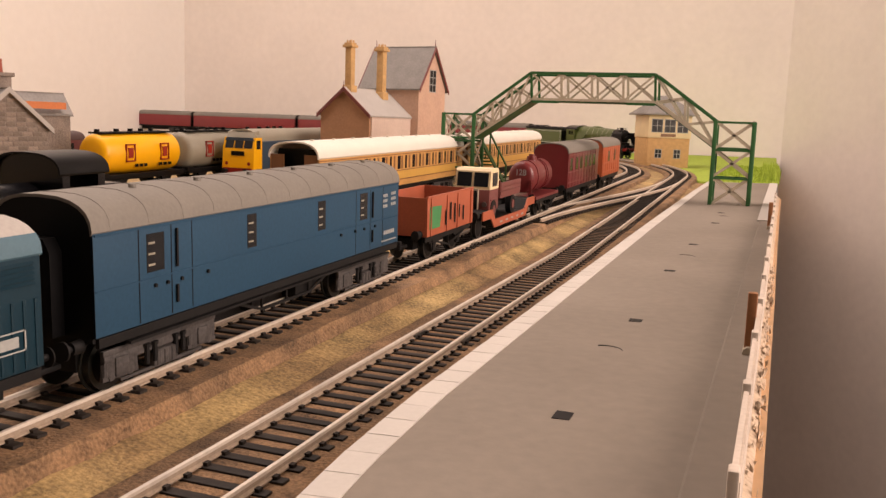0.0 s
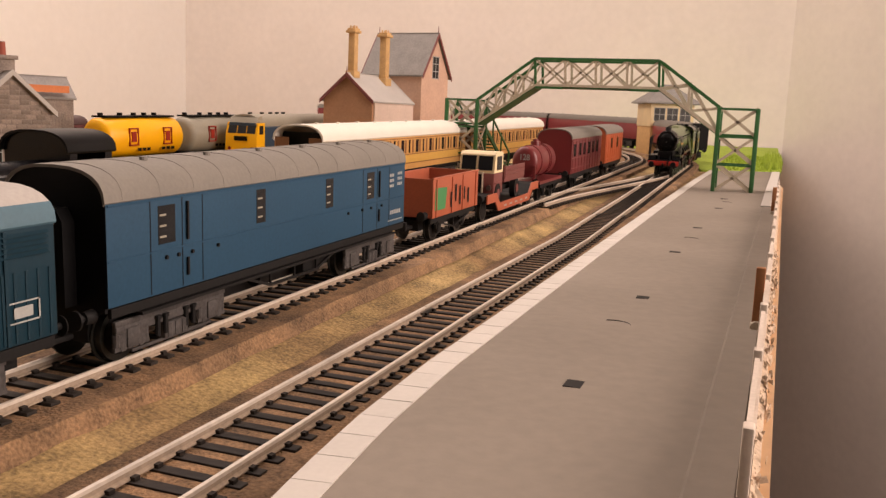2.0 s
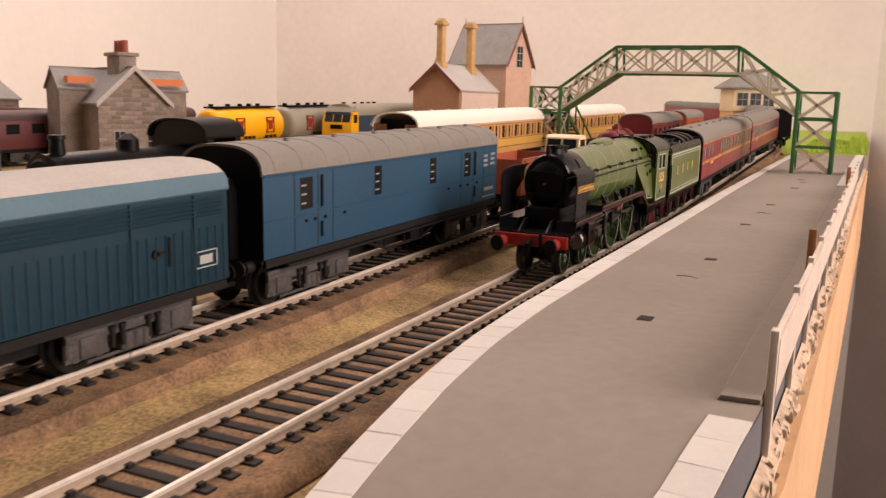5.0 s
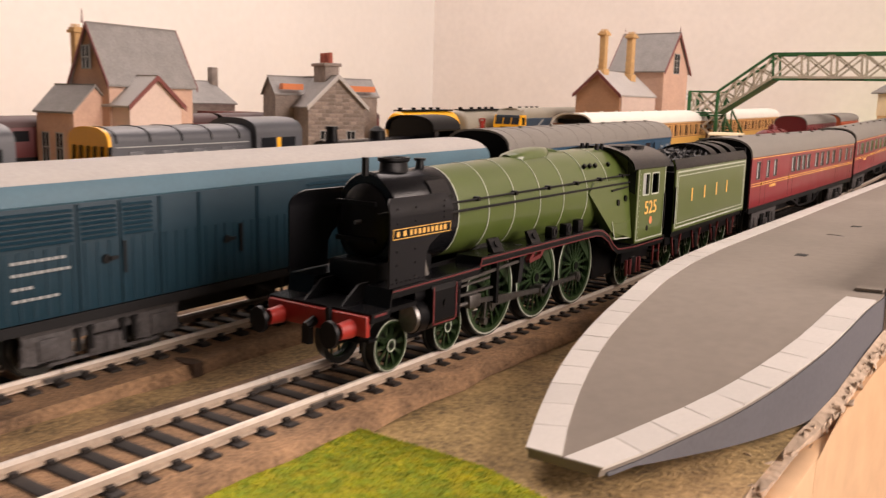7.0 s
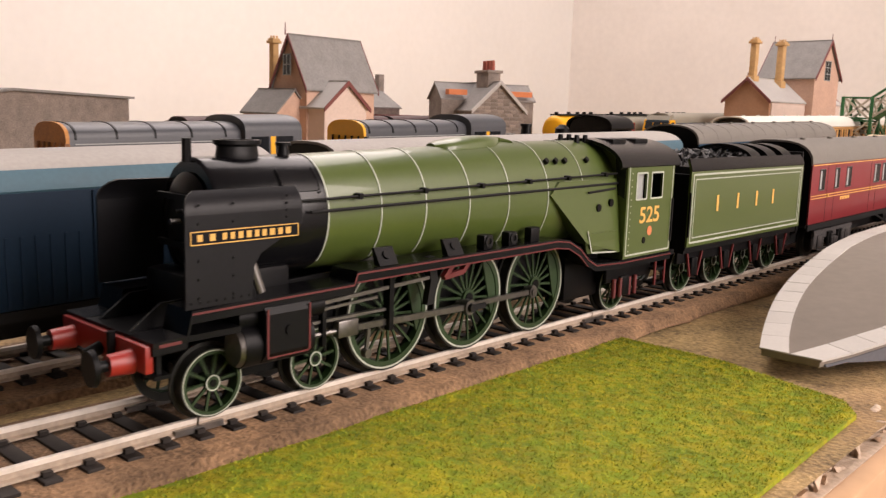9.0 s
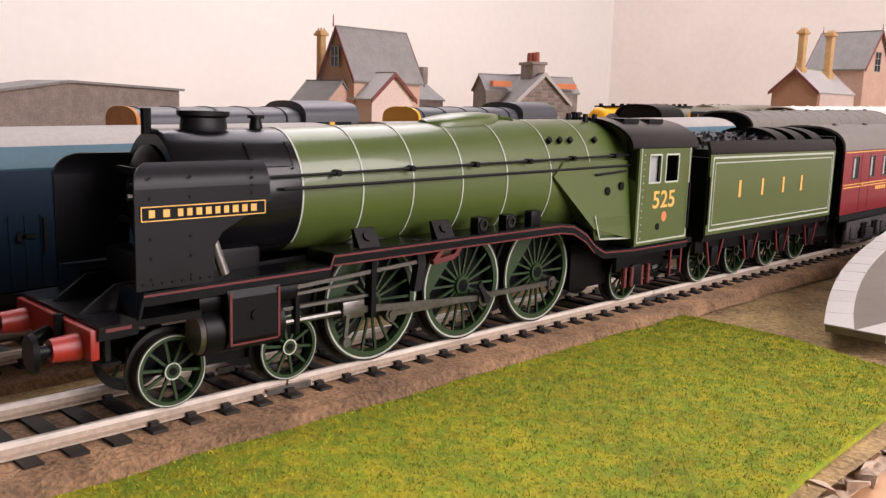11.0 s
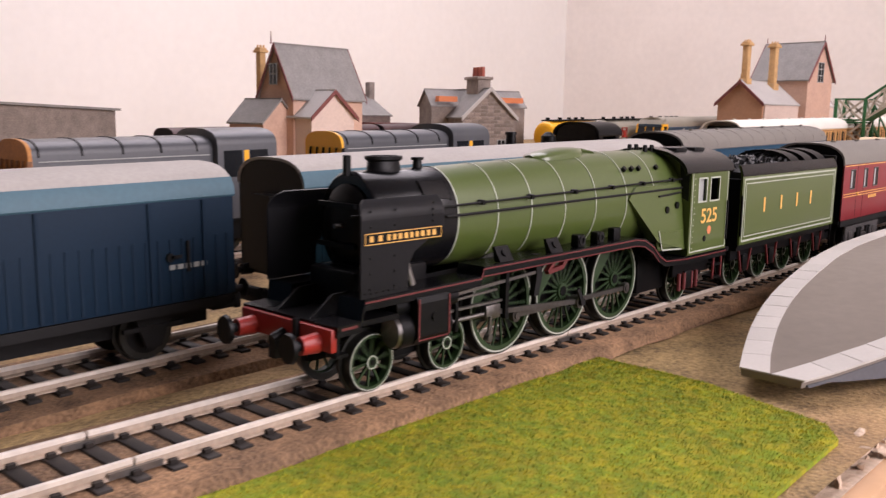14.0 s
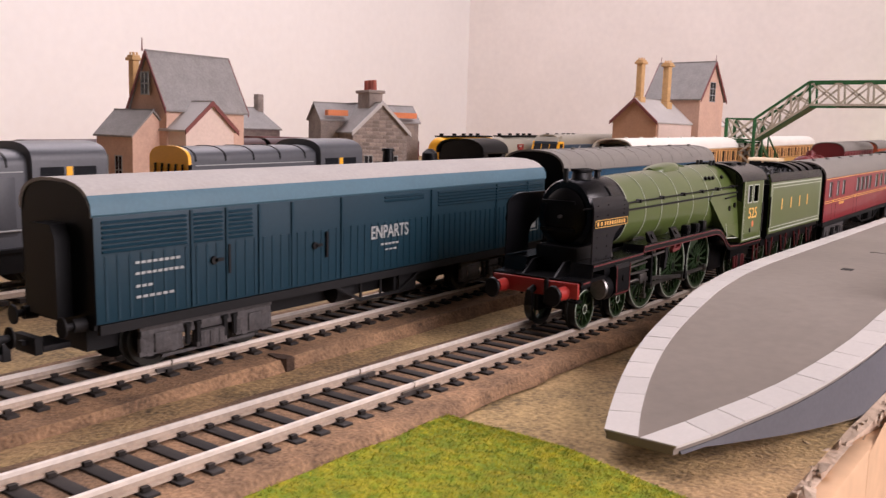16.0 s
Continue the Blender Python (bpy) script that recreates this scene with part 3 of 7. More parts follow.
def roof_arc(half, z_eave, z_top, n=12):
    """Points over an arched roof from one eave to the other, with tight shoulders."""
    out = []
    for i in range(n + 1):
        a = math.pi * i / n
        c, s = math.cos(a), math.sin(a)
        out.append((half * math.copysign(abs(c) ** 0.75, c), z_eave + (z_top - z_eave) * abs(s) ** 0.85))
    return out


def wheelset(parent, y, r, gauge=7.4, material=None, width=2.2):
    """A pair of plain disc wheels on an axle, turning about its own origin."""
    r *= TALL[0]
    b = bmesh.new()
    cyl(b, (-9, 0, 0), (9, 0, 0), 0.9, seg=8)
    ax = part("wheelset", b, M_UNDER, parent, at=(0, y, r), round_=True)
    for s in (-1, 1):
        b = bmesh.new()
        cyl(b, (s * gauge, 0, 0), (s * (gauge + width), 0, 0), r, seg=24)
        cyl(b, (s * (gauge - 0.6), 0, 0), (s * gauge, 0, 0), r + 0.7, seg=24)
        part("wheel", b, material or M_TYRE, ax, round_=True)
        b = bmesh.new()
        cyl(b, (s * (gauge + width - 0.1), 0, 0), (s * (gauge + width + 0.15), 0, 0), r * 0.78, seg=20)
        part("wheel_centre", b, M_UNDER, ax, round_=True)
    return ax


def bogie(parent, y, wb=34.0, r=6.4, half=13.5):
    ws = [wheelset(parent, y + d, r) for d in (-wb / 2, wb / 2)]
    for s in (-1, 1):
        b = bmesh.new()
        x = s * half
        box(b, x - 0.8, x + 0.8, y - wb / 2 - 6, y + wb / 2 + 6, 7.2, 9.6, 0.3)
        for d in (-wb / 2, wb / 2):
            box(b, x - 1.3, x + 1.3, y + d - 2.4, y + d + 2.4, 4.0, 8.6, 0.4)
            for e in (-5.4, 5.4):
                cyl(b, (x, y + d + e, 4.6), (x, y + d + e, 7.6), 1.0, seg=8)
            box(b, x - 0.6, x + 0.6, y + d - 6.5, y + d + 6.5, 3.6, 4.6)
        box(b, x - 1.0, x + 1.4, y - 5, y + 5, 3.0, 6.8, 0.4)
        for e in (-3, 0, 3):
            cyl(b, (x + s * 0.9, y + e, 3.2), (x + s * 0.9, y + e, 6.6), 1.1, seg=8)
        for d in (-wb / 2, wb / 2):
            for e in (-1, 1):
                prism(b, [(y + d + e * 2.0, 8.0), (y + d + e * 6.2, 8.0), (y + d + e * 4.2, 3.4), (y + d + e * 2.6, 3.4)], "x", x - 0.5, x + 0.75)
        box(b, x - 0.5, x + 0.9, y - wb / 2 - 6.4, y + wb / 2 + 6.4, 9.4, 10.8, 0.2)
        part("bogie_frame", b, M_BOGIE, parent)
        b = bmesh.new()
        for e in (-7.6, -4.4, 4.4, 7.6):
            cyl(b, (x + s * 1.1, y + e, 4.4), (x + s * 1.1, y + e, 9.0), 0.75, seg=8)
            cyl(b, (x + s * 1.1, y + e, 8.6), (x + s * 1.1, y + e, 9.4), 1.1, seg=8)
        part("bogie_spring", b, M_UNDER, parent, "dark bogie spring hangers")
        pbox("tie_bar", M_BOGIE, parent, x - 0.2, x + 0.5, y - wb / 2, y + wb / 2, 2.4, 3.1)
    return ws


def coupling(parent, y, d):
    b = bmesh.new()
    box(b, -5, 5, min(y, y + d * 7), max(y, y + d * 7), 7.0, 8.4, 0.3)
    box(b, -5, 5, min(y + d * 7, y + d * 9), max(y + d * 7, y + d * 9), 6.6, 10.5, 0.3)
    box(b, -1, 1, min(y + d * 5, y + d * 10), max(y + d * 5, y + d * 10), 8.4, 9.4)
    part("coupling", b, M_UNDER, parent, "grey hook coupling")


def buffers(parent, y, d, z=13.0, half=11.5, material=None, length=6.0):
    for s in (-1, 1):
        b = bmesh.new()
        cyl(b, (s * half, y, z), (s * half, y + d * length * 0.55, z), 1.7, 1.5, 12)
        cyl(b, (s * half, y + d * length * 0.55, z), (s * half, y + d * length * 0.92, z), 0.8, seg=10)
        cyl(b, (s * half, y + d * length * 0.92, z), (s * half, y + d * length, z), 2.3, 2.2, 16)
        part("buffer", b, material or M_UNDER, parent)


def van_body(parent, half, y0, y1, z0, ze, zt, m_body, m_roof, m_end, wall=0.9):
    """Shell of a coach: two sides, two ends and an arched roof."""
    for s in (-1, 1):
        b = bmesh.new()
        box(b, min(s * half, s * (half - wall)), max(s * half, s * (half - wall)), y0, y1, z0, ze, 0.15)
        part("side", b, m_body, parent)
    pts = [(half - 0.02, z0), (half - 0.02, ze)] + roof_arc(half - 0.05, ze, zt - 0.1)[1:-1] + [(-half + 0.02, ze), (-half + 0.02, z0)]
    for y, d in ((y0, 1), (y1, -1)):
        b = bmesh.new()
        prism(b, pts, "y", y, y + d * 0.9)
        part("end", b, m_end, parent, "black coach end")
    b = bmesh.new()
    arc = roof_arc(half + 0.25, ze - 0.1, zt)
    inner = [(p[0] * 0.96, p[1] - 0.7) for p in arc[::-1]]
    prism(b, arc + inner, "y", y0 - 0.4, y1 + 0.4)
    part("roof", b, m_roof, parent, smooth=40)
    pbox("floor", M_UNDER, parent, -half + 1, half - 1, y0, y1, z0 - 1.2, z0)


def corridor(parent, y, d, z0, z1, half=6.5):
    b = bmesh.new()
    prism(b, [(-half, z0), (half, z0), (half, z1 - 3), (half - 2, z1), (-half + 2, z1), (-half, z1 - 3)], "y", y, y + d * 4)
    part("gangway", b, M_BLACK, parent, "black gangway bellows")


def sole(parent, half, y0, y1, z):
    for s in (-1, 1):
        pbox("solebar", M_UNDER, parent, s * half - 0.6, s * half + 0.6, y0 + 1, y1 - 1, z - 2.2, z)
    # dark block added in place of the shade and dense gear under the floor
    pbox("centre_sill", M_UNDER, parent, -6.6, 6.6, y0 + 3, y1 - 3, 5.5, z - 1)


def truss(parent, y0, y1, z, half):
    for s in (-1, 1):
        b = bmesh.new()
        x = s * half
        c = (y0 + y1) / 2
        bar(b, (x, y0, z), (x, y0 + (y1 - y0) * 0.3, z - 6.5), 0.8)
        bar(b, (x, y0 + (y1 - y0) * 0.3, z - 6.5), (x, y0 + (y1 - y0) * 0.7, z - 6.5), 0.8)
        bar(b, (x, y0 + (y1 - y0) * 0.7, z - 6.5), (x, y1, z), 0.8)
        for f in (0.3, 0.5, 0.7):
            bar(b, (x, y0 + (y1 - y0) * f, z), (x, y0 + (y1 - y0) * f, z - 6.5), 0.7)
        part("truss", b, M_UNDER, parent)
    pbox("battery_box", M_UNDER, parent, half - 7, half - 1, c + 8, c + 20, z - 7.5, z - 0.5, bev=0.4)
    pcyl("vacuum_cylinder", M_UNDER, parent, (half - 5, c - 18, z - 4), (half - 5, c - 10, z - 4), 3.0)


def panel_line(parent, name, x, y0, y1, z0, z1, material, proud=0.12):
    return pbox(name, material, parent, x - 0.1, x + proud, y0, y1, z0, z1)


def bars(parent, x, y0, y1, z, h, n, material):
    """Unreadable small writing as plain bars."""
    w = (y1 - y0) / n
    b = bmesh.new()
    for i in range(n):
        box(b, x, x + 0.08, y0 + i * w + w * 0.14, y0 + (i + 1) * w - w * 0.14, z, z + h)
    part("lettering", b, material, parent, "small white lettering")


def on_b(y):
    return mpose(XB, y, zb(y), math.degrees(math.atan(0.0192)), 0, 0)


# blue bogie parcels coach
def parcels_coach():
    t = thing("parcels_coach", on_b(257.5), "rail-blue bogie parcels coach with a ribbed dark grey roof", "railway coach")
    h, y0, y1, z0, ze, zt = 16.5, -91, 91, 15.0, 38.6, 46.3
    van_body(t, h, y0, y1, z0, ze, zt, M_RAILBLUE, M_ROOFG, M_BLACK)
    for i in range(13):
        y = y0 + 6 + i * (y1 - y0 - 12) / 12
        b = bmesh.new()
        arc = roof_arc(h + 0.3, ze - 0.05, zt + 0.12)
        prism(b, arc + [(p[0] * 0.97, p[1] - 0.3) for p in arc[::-1]], "y", y - 0.25, y + 0.25)
        part("roof_rib", b, M_ROOFG, t)
        if i % 2:
            pcyl("roof_vent", M_ROOFG, t, (5, y + 7, zt - 0.9), (5, y + 7, zt + 0.7), 1.1, seg=10)
    for ya, yb_, za_, zb_ in ((19 - 91, 26 - 91, 27, 36.2), (65.5 - 91, 70.6 - 91, 27, 36.5), (110.5 - 91, 116 - 91, 27, 36.5), (144.5 - 91, 151 - 91, 27, 36.5)):
        w = pbox("window", M_GLASSD, t, h - 0.4, h + 0.1, ya, yb_, za_, zb_, label="dark window")
        for k in range(3):
            pbox("window_bar", M_TANKGREY, w, h + 0.1, h + 0.2, ya + 0.6, ya + 3.2, za_ + 1.5 + k * 2.6, za_ + 2.0 + k * 2.6)
    for y in (16, 29, 38, 141, 154, 166):
        panel_line(t, "door_line", h, y - 91 - 0.2, y - 91 + 0.2, z0 + 0.4, ze - 0.6, M_BLACK, 0.04)
    for y in (30.5, 155):
        pbox("grab_rail", M_UNDER, t, h + 0.3, h + 0.8, y - 91, y - 91 + 0.7, 27, 36.5)
        pbox("grab_rail", M_UNDER, t, h + 0.3, h + 0.8, y - 91, y - 91 + 0.7, 18, 22.5)
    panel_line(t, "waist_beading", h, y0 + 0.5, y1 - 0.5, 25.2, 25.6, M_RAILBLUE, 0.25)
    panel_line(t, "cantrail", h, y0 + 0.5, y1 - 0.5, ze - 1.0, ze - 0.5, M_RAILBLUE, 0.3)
    for y in (22, 27, 33, 45, 128, 140, 148, 158):
        pcyl("door_handle", M_UNDER, t, (h, y - 91, 23.6), (h + 0.7, y - 91, 23.6), 0.5, seg=8)
    for k in range(3):
        bars(t, h + 0.02, 75, 79.5, 33.6 - k * 2.0, 1.1, 3, M_LETTER)
        bars(t, h + 0.02, 83, 88, 34 - k * 2.0, 1.1, 3, M_LETTER)
    bars(t, h + 0.02, 76, 87, 19.2, 1.5, 6, M_LETTER)
    bars(t, h + 0.02, 74, 89, 16.6, 0.5, 8, M_LETTER)
    sole(t, h - 0.5, y0, y1, z0 - 0.2)
    pbox("step_board", M_UNDER, t, h - 1, h + 1.2, -80, 80, 11.6, 12.3)
    truss(t, -38, 38, z0 - 1, h - 1.5)
    bogie(t, -63), bogie(t, 63)
    corridor(t, y0, -1, 15, 37), corridor(t, y1, 1, 15, 37)
    coupling(t, y0, -1), coupling(t, y1, 1)
    buffers(t, y0, -1), buffers(t, y1, 1)


parcels_coach()


def parts_van(yc, length, word, label, m_body, group="blue vans on the second track"):
    t = thing("parcels_van", on_b(yc), label, "railway van", group)
    h, y0, y1, z0, ze, zt = 16.5, -length / 2, length / 2, 13.2, 36.6, 43.6
    van_body(t, h, y0, y1, z0, ze, zt, m_body, M_VANROOF, M_BLACK)
    b = bmesh.new()
    arc = roof_arc(h + 0.35, ze - 0.15, zt + 0.05)
    prism(b, arc[:3] + [(p[0] * 0.98, p[1] - 0.4) for p in arc[2::-1]], "y", y0 - 0.5, y1 + 0.5)
    part("roof_edge", b, M_VANROOFB, t, "blue band along the roof's edge")
    L = length
    # louvres and doors
    def louvres(a, c, zl, zh):
        n = int((zh - zl) / 0.92)
        for i in range(n):
            b_ = bmesh.new()
            z = zl + i * (zh - zl) / n
            prism(b_, [(h - 0.1, z), (h + 0.7, z), (h - 0.1, z + 0.6)], "y", a, c)
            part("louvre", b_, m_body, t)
    sections = ((0.01, 0.125), (0.135, 0.18), (0.19, 0.23)) if word else ()
    for a, c in sections:
        louvres(y0 + a * L, y0 + c * L, 28.3, 35.6)
    if word:
        louvres(y0 + 0.50 * L, y0 + 0.60 * L, 33.4, 35.6)
        louvres(y0 + 0.64 * L, y0 + 0.99 * L, 30.6, 35.6)
    k = 0
    y = y0 + 0.012 * L
    while y < y1 - 2:
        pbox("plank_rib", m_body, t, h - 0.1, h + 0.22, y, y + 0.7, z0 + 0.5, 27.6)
        y += 3.2
    for f in (0.13, 0.185, 0.24, 0.30, 0.40, 0.62, 0.82, 0.93):
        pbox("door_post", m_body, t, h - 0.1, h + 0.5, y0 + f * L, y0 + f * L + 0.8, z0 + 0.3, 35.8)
    for f in (0.165, 0.345, 0.86):
        b_ = bmesh.new()
        cyl(b_, (h, y0 + f * L, 23.6), (h + 0.8, y0 + f * L, 23.6), 1.0, seg=10)
        box(b_, h + 0.4, h + 0.8, y0 + f * L, y0 + f * L + 3, 23.2, 24.0)
        part("door_latch", b_, M_UNDER, t)
        pbox("grab_rail", M_UNDER, t, h + 0.4, h + 0.9, y0 + f * L + 4.5, y0 + f * L + 5.2, 20, 27)
    if word:
        letters("lettering", word, 5.3, M_LETTER, t, mpose(h + 0.32, y0 + 0.513 * L, 24.6, **SIDE), "white lettering", 0.86)
        bars(t, h + 0.3, y0 + 0.49 * L, y0 + 0.535 * L, 20.8, 0.6, 5, M_LETTER)
        bars(t, h + 0.3, y0 + 0.50 * L, y0 + 0.53 * L, 19.2, 0.5, 3, M_LETTER)
        for z, n, f in ((25.2, 8, 0.115), (22.8, 9, 0.12), (20.0, 3, 0.075), (17.6, 6, 0.105)):
            bars(t, h + 0.3, y0 + 0.05 * L, y0 + f * L, z, 0.6, n, M_LETTER)
        b_ = bmesh.new()
        for a in ((0.93, 0.975, 21.6, 21.9), (0.93, 0.975, 17.6, 17.9), (0.93, 0.932, 17.6, 21.9), (0.973, 0.975, 17.6, 21.9), (0.94, 0.965, 18.6, 20.8)):
            box(b_, h + 0.3, h + 0.42, y0 + a[0] * L, y0 + a[1] * L, a[2], a[3])
        part("data_panel", b_, M_LETTER, t, "white data panel")
    else:
        bars(t, h + 0.3, y1 - 19, y1 - 8, 20.8, 1.1, 5, M_LETTER)
    sole(t, h - 0.6, y0, y1, z0 - 0.2)
    if word:
        truss(t, -24, 24, z0 - 1, h - 1.5)
        bogie(t, y0 + 34, 30), bogie(t, y1 - 34, 30)
    else:
        for d in (y0 + 22, y1 - 22):
            wheelset(t, d, 6.4)
            for s in (-1, 1):
                b_ = bmesh.new()
                x = s * (h - 3.4)
                prism(b_, [(d - 5, z0 - 2), (d + 5, z0 - 2), (d + 2, 3.5), (d - 2, 3.5)], "x", x - 0.7, x + 0.7)
                box(b_, x - 0.2, x + 1.1, d - 8, d + 8, 7.6, 8.6)
                part("axle_guard", b_, M_UNDER, t)
    corridor(t, y0, -1, 14, 34), corridor(t, y1, 1, 14, 34)
    coupling(t, y0, -1), coupling(t, y1, 1)
    buffers(t, y0, -1), buffers(t, y1, 1)
    return t


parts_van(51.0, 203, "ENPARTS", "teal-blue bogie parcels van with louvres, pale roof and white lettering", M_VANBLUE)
parts_van(-138, 132, "", "dark blue plain-sided parcels van with a pale grey roof", mat("van_dark_blue", (0.004, 0.016, 0.034), 0.6, spec=0.18, var=0.14, scale=25))

# ---------- express engine, tender and train (their front looks to -y) ----------
TRAIN = []   # (thing, distance behind the engine's middle axle)
proportions(0.92, 1.035, 1.09)
ROLL = []    # (wheelset, axle y, axle z, radius)


def ring(bm_, x0, x1, ri, ro, seg=40):
    secs = []
    for i in range(seg + 1):
        a = 2 * math.pi * i / seg
        c, s = math.cos(a), math.sin(a)
        secs.append([(x0, ri * c, ri * s), (x1, ri * c, ri * s), (x1, ro * c, ro * s), (x0, ro * c, ro * s)])
    loft(bm_, secs, caps=False)


def spoked(parent, y, r, n, name, crank=False):
    """A wheelset of two green spoked wheels with white-lined tyres."""
    b = bmesh.new()
    cyl(b, (-9, 0, 0), (9, 0, 0), 1.3, seg=10)
    ax = part(name, b, M_BLACK, parent, at=(0, y, r), round_=True)
    for s in (-1, 1):
        x0, x1 = s * 7.3, s * 9.9
        b = bmesh.new()
        ring(b, x0, x1, r * 0.9, r, 44)
        ring(b, s * 6.6, s * 7.3, r * 0.875, r + 0.8, 44)
        part("tyre", b, M_TYRE, ax, "bright steel tyre", round_=True)
        b = bmesh.new()
        ring(b, s * 8.0, s * 9.95, r * 0.84, r * 0.93, 44)
        cyl(b, (s * 7.6, 0, 0), (s * 10.1, 0, 0), r * (0.22 if n < 12 else 0.17), seg=18)
        part("wheel_rim", b, M_GREEND, ax, round_=True)
        b = bmesh.new()
        for i in range(n):
            a = 2 * math.pi * i / n
            bar(b, (s * 9.2, r * 0.14 * math.cos(a), r * 0.14 * math.sin(a)), (s * 9.2, r * 0.86 * math.cos(a), r * 0.86 * math.sin(a)), 0.5, 0.5)
        part("spokes", b, M_GREEND, ax, round_=True)
        b = bmesh.new()
        ring(b, s * 9.95, s * 10.02, r * 0.935, r * 0.965, 44)
        if n < 12:
            ring(b, s * 10.1, s * 10.16, r * 0.2, r * 0.24, 20)
        part("white_lining", b, M_WHITE, ax, "white lining", round_=True)
        cyl_b = bmesh.new()
        cyl(cyl_b, (s * 10.0, 0, 0), (s * 10.3, 0, 0), r * 0.11, seg=14)
        part("axle_end", cyl_b, M_BLACK, ax, round_=True)
        if crank:
            wb = bmesh.new()
            arc = [2.35 + 0.16 * i for i in range(11)]
            rim = [(r * 0.83 * math.cos(a), r * 0.83 * math.sin(a)) for a in arc]
            prism(wb, rim, "x", s * 9.0, s * 9.75)
            part("balance_weight", wb, M_GREEND, ax, round_=True)
        if crank and s > 0:
            cb = bmesh.new()
            cyl(cb, (9.6, 4.0, 0), (13.2, 4.0, 0), 0.95, seg=12)
            part("crank_pin", cb, M_STEEL, ax, round_=True)
    ROLL.append((ax, y * LONG[0], r, r))
    return ax


def arc_ring(y, rad, zc, n=32, a0=0.0, a1=2 * math.pi):
    return [(rad * math.cos(a0 + (a1 - a0) * i / n), y, zc + rad * math.sin(a0 + (a1 - a0) * i / n)) for i in range(n)]


def lining(parent, x, pts, w=0.35, material=None, label=""):
    """A thin painted line along points (y, z) on a face at x."""
    b = bmesh.new()
    for (ya, z_a), (yb_, z_b) in zip(pts[:-1], pts[1:]):
        bar(b, (x, ya, z_a), (x, yb_, z_b), 0.12, w)
    return part("lining", b, material or M_WHITE, parent, label)


def express_engine():
    t = thing("steam_locomotive", mpose(0, 0, 0), "apple-green express steam locomotive with black smokebox and smoke deflectors", "locomotive")
    zc = 32.2
    # boiler and smokebox
    b = bmesh.new()
    loft(b, [arc_ring(-67, 10.2, zc), arc_ring(-66.4, 10.7, zc), arc_ring(-43.2, 10.9, zc)])
    sb = part("smokebox", b, M_GLOSSB, t, "satin black smokebox", smooth=40)
    b = bmesh.new()
    loft(b, [arc_ring(-67.4, 8.2, zc, 28), arc_ring(-68.4, 6.8, zc, 28), arc_ring(-69.0, 3.0, zc, 28)])
    part("smokebox_door", b, M_BLACK, t)
    for z in (-4, 4):
        pbox("door_strap", M_BLACK, t, -8, 5, -69.4, -68.6, zc + z - 0.5, zc + z + 0.5)
    pcyl("door_dart", M_STEEL, t, (0, -71, zc), (0, -69, zc), 0.5, seg=8)
    b = bmesh.new()
    loft(b, [arc_ring(-43.2, 10.9, zc), arc_ring(-10, 11.9, zc), arc_ring(20, 12.9, zc), arc_ring(41, 13.1, zc), arc_ring(57, 13.1, zc)])
    part("boiler", b, M_APPLE, t, "glossy apple-green boiler", smooth=40)

    def rad(y):
        return float(np.interp(y, (-43, -10, 20, 41), (10.9, 11.9, 12.9, 13.1)))
    for y in (-43, -29.4, -16.7, -3, 10.7, 25.8, 41):
        b = bmesh.new()
        n = 44
        secs = []
        for i in range(n + 1):
            a = -0.9 + (math.pi + 1.8) * i / n
            c, s = math.cos(a), math.sin(a)
            q = rad(y)
            secs.append([((q + d) * c, y + e, zc + (q + d) * s) for d, e in ((-0.1, -0.17), (0.1, -0.17), (0.1, 0.17), (-0.1, 0.17))])
        loft(b, secs)
        part("boiler_band", b, M_WHITE, t, "white-lined boiler band")
    # smokebox rivet strip and inspection plate
    b = bmesh.new()
    secs = [[((11.0 + d) * math.cos(a), -53 + e, zc + (11.0 + d) * math.sin(a)) for d, e in ((0, 0), (0.2, 0), (0.2, 8), (0, 8))] for a in (0.45, 0.55, 0.65, 0.75, 0.85)]
    loft(b, secs)
    part("inspection_plate", b, M_GLOSSB, t)
    b = bmesh.new()
    for i in range(9):
        for a, y in ((0.42 + 0.056 * i, -53.2), (0.42 + 0.056 * i, -44.8)):
            cyl(b, (10.9 * math.cos(a), y, zc + 10.9 * math.sin(a)), (11.35 * math.cos(a), y, zc + 11.35 * math.sin(a)), 0.2, seg=5)
    part("rivets", b, M_BLACK, t)
    # chimney
    b = bmesh.new()

    def oval(z, rx, ry):
        return [(rx * math.cos(2 * math.pi * i / 28), -57 + ry * math.sin(2 * math.pi * i / 28), z) for i in range(28)]
    loft(b, [oval(41.6, 4.6, 5.6), oval(42.4, 3.3, 4.4), oval(44.6, 3.0, 4.1), oval(45.0, 3.6, 4.8), oval(45.7, 3.6, 4.8), oval(45.7, 2.7, 3.9), oval(43.4, 2.5, 3.6)])
    part("chimney", b, M_BLACK, t, smooth=50)
    pcyl("lamp_iron", M_BLACK, t, (0, -67.5, 42), (0, -67.5, 46), 0.9, seg=8)
    pcyl("snifting_valve", M_BLACK, t, (0, -46.5, 42.8), (0, -46.5, 44.6), 1.3, 1.0, 12)
    pcyl("valve_cap", M_BLACK, t, (0, -46.5, 44.6), (0, -46.5, 45.2), 1.6, seg=12)
    # streamlined dome
    b = bmesh.new()
    secs = []
    for i in range(13):
        u = i / 12
        y = -5 + 27 * u
        w = 4.6 * math.sin(math.pi * min(1, 0.12 + 0.88 * (1 - abs(2 * u - 0.75) ** 2.2 if u < 0.95 else 0.4)) / 2) * (1 if u > 0.02 else 0.5)
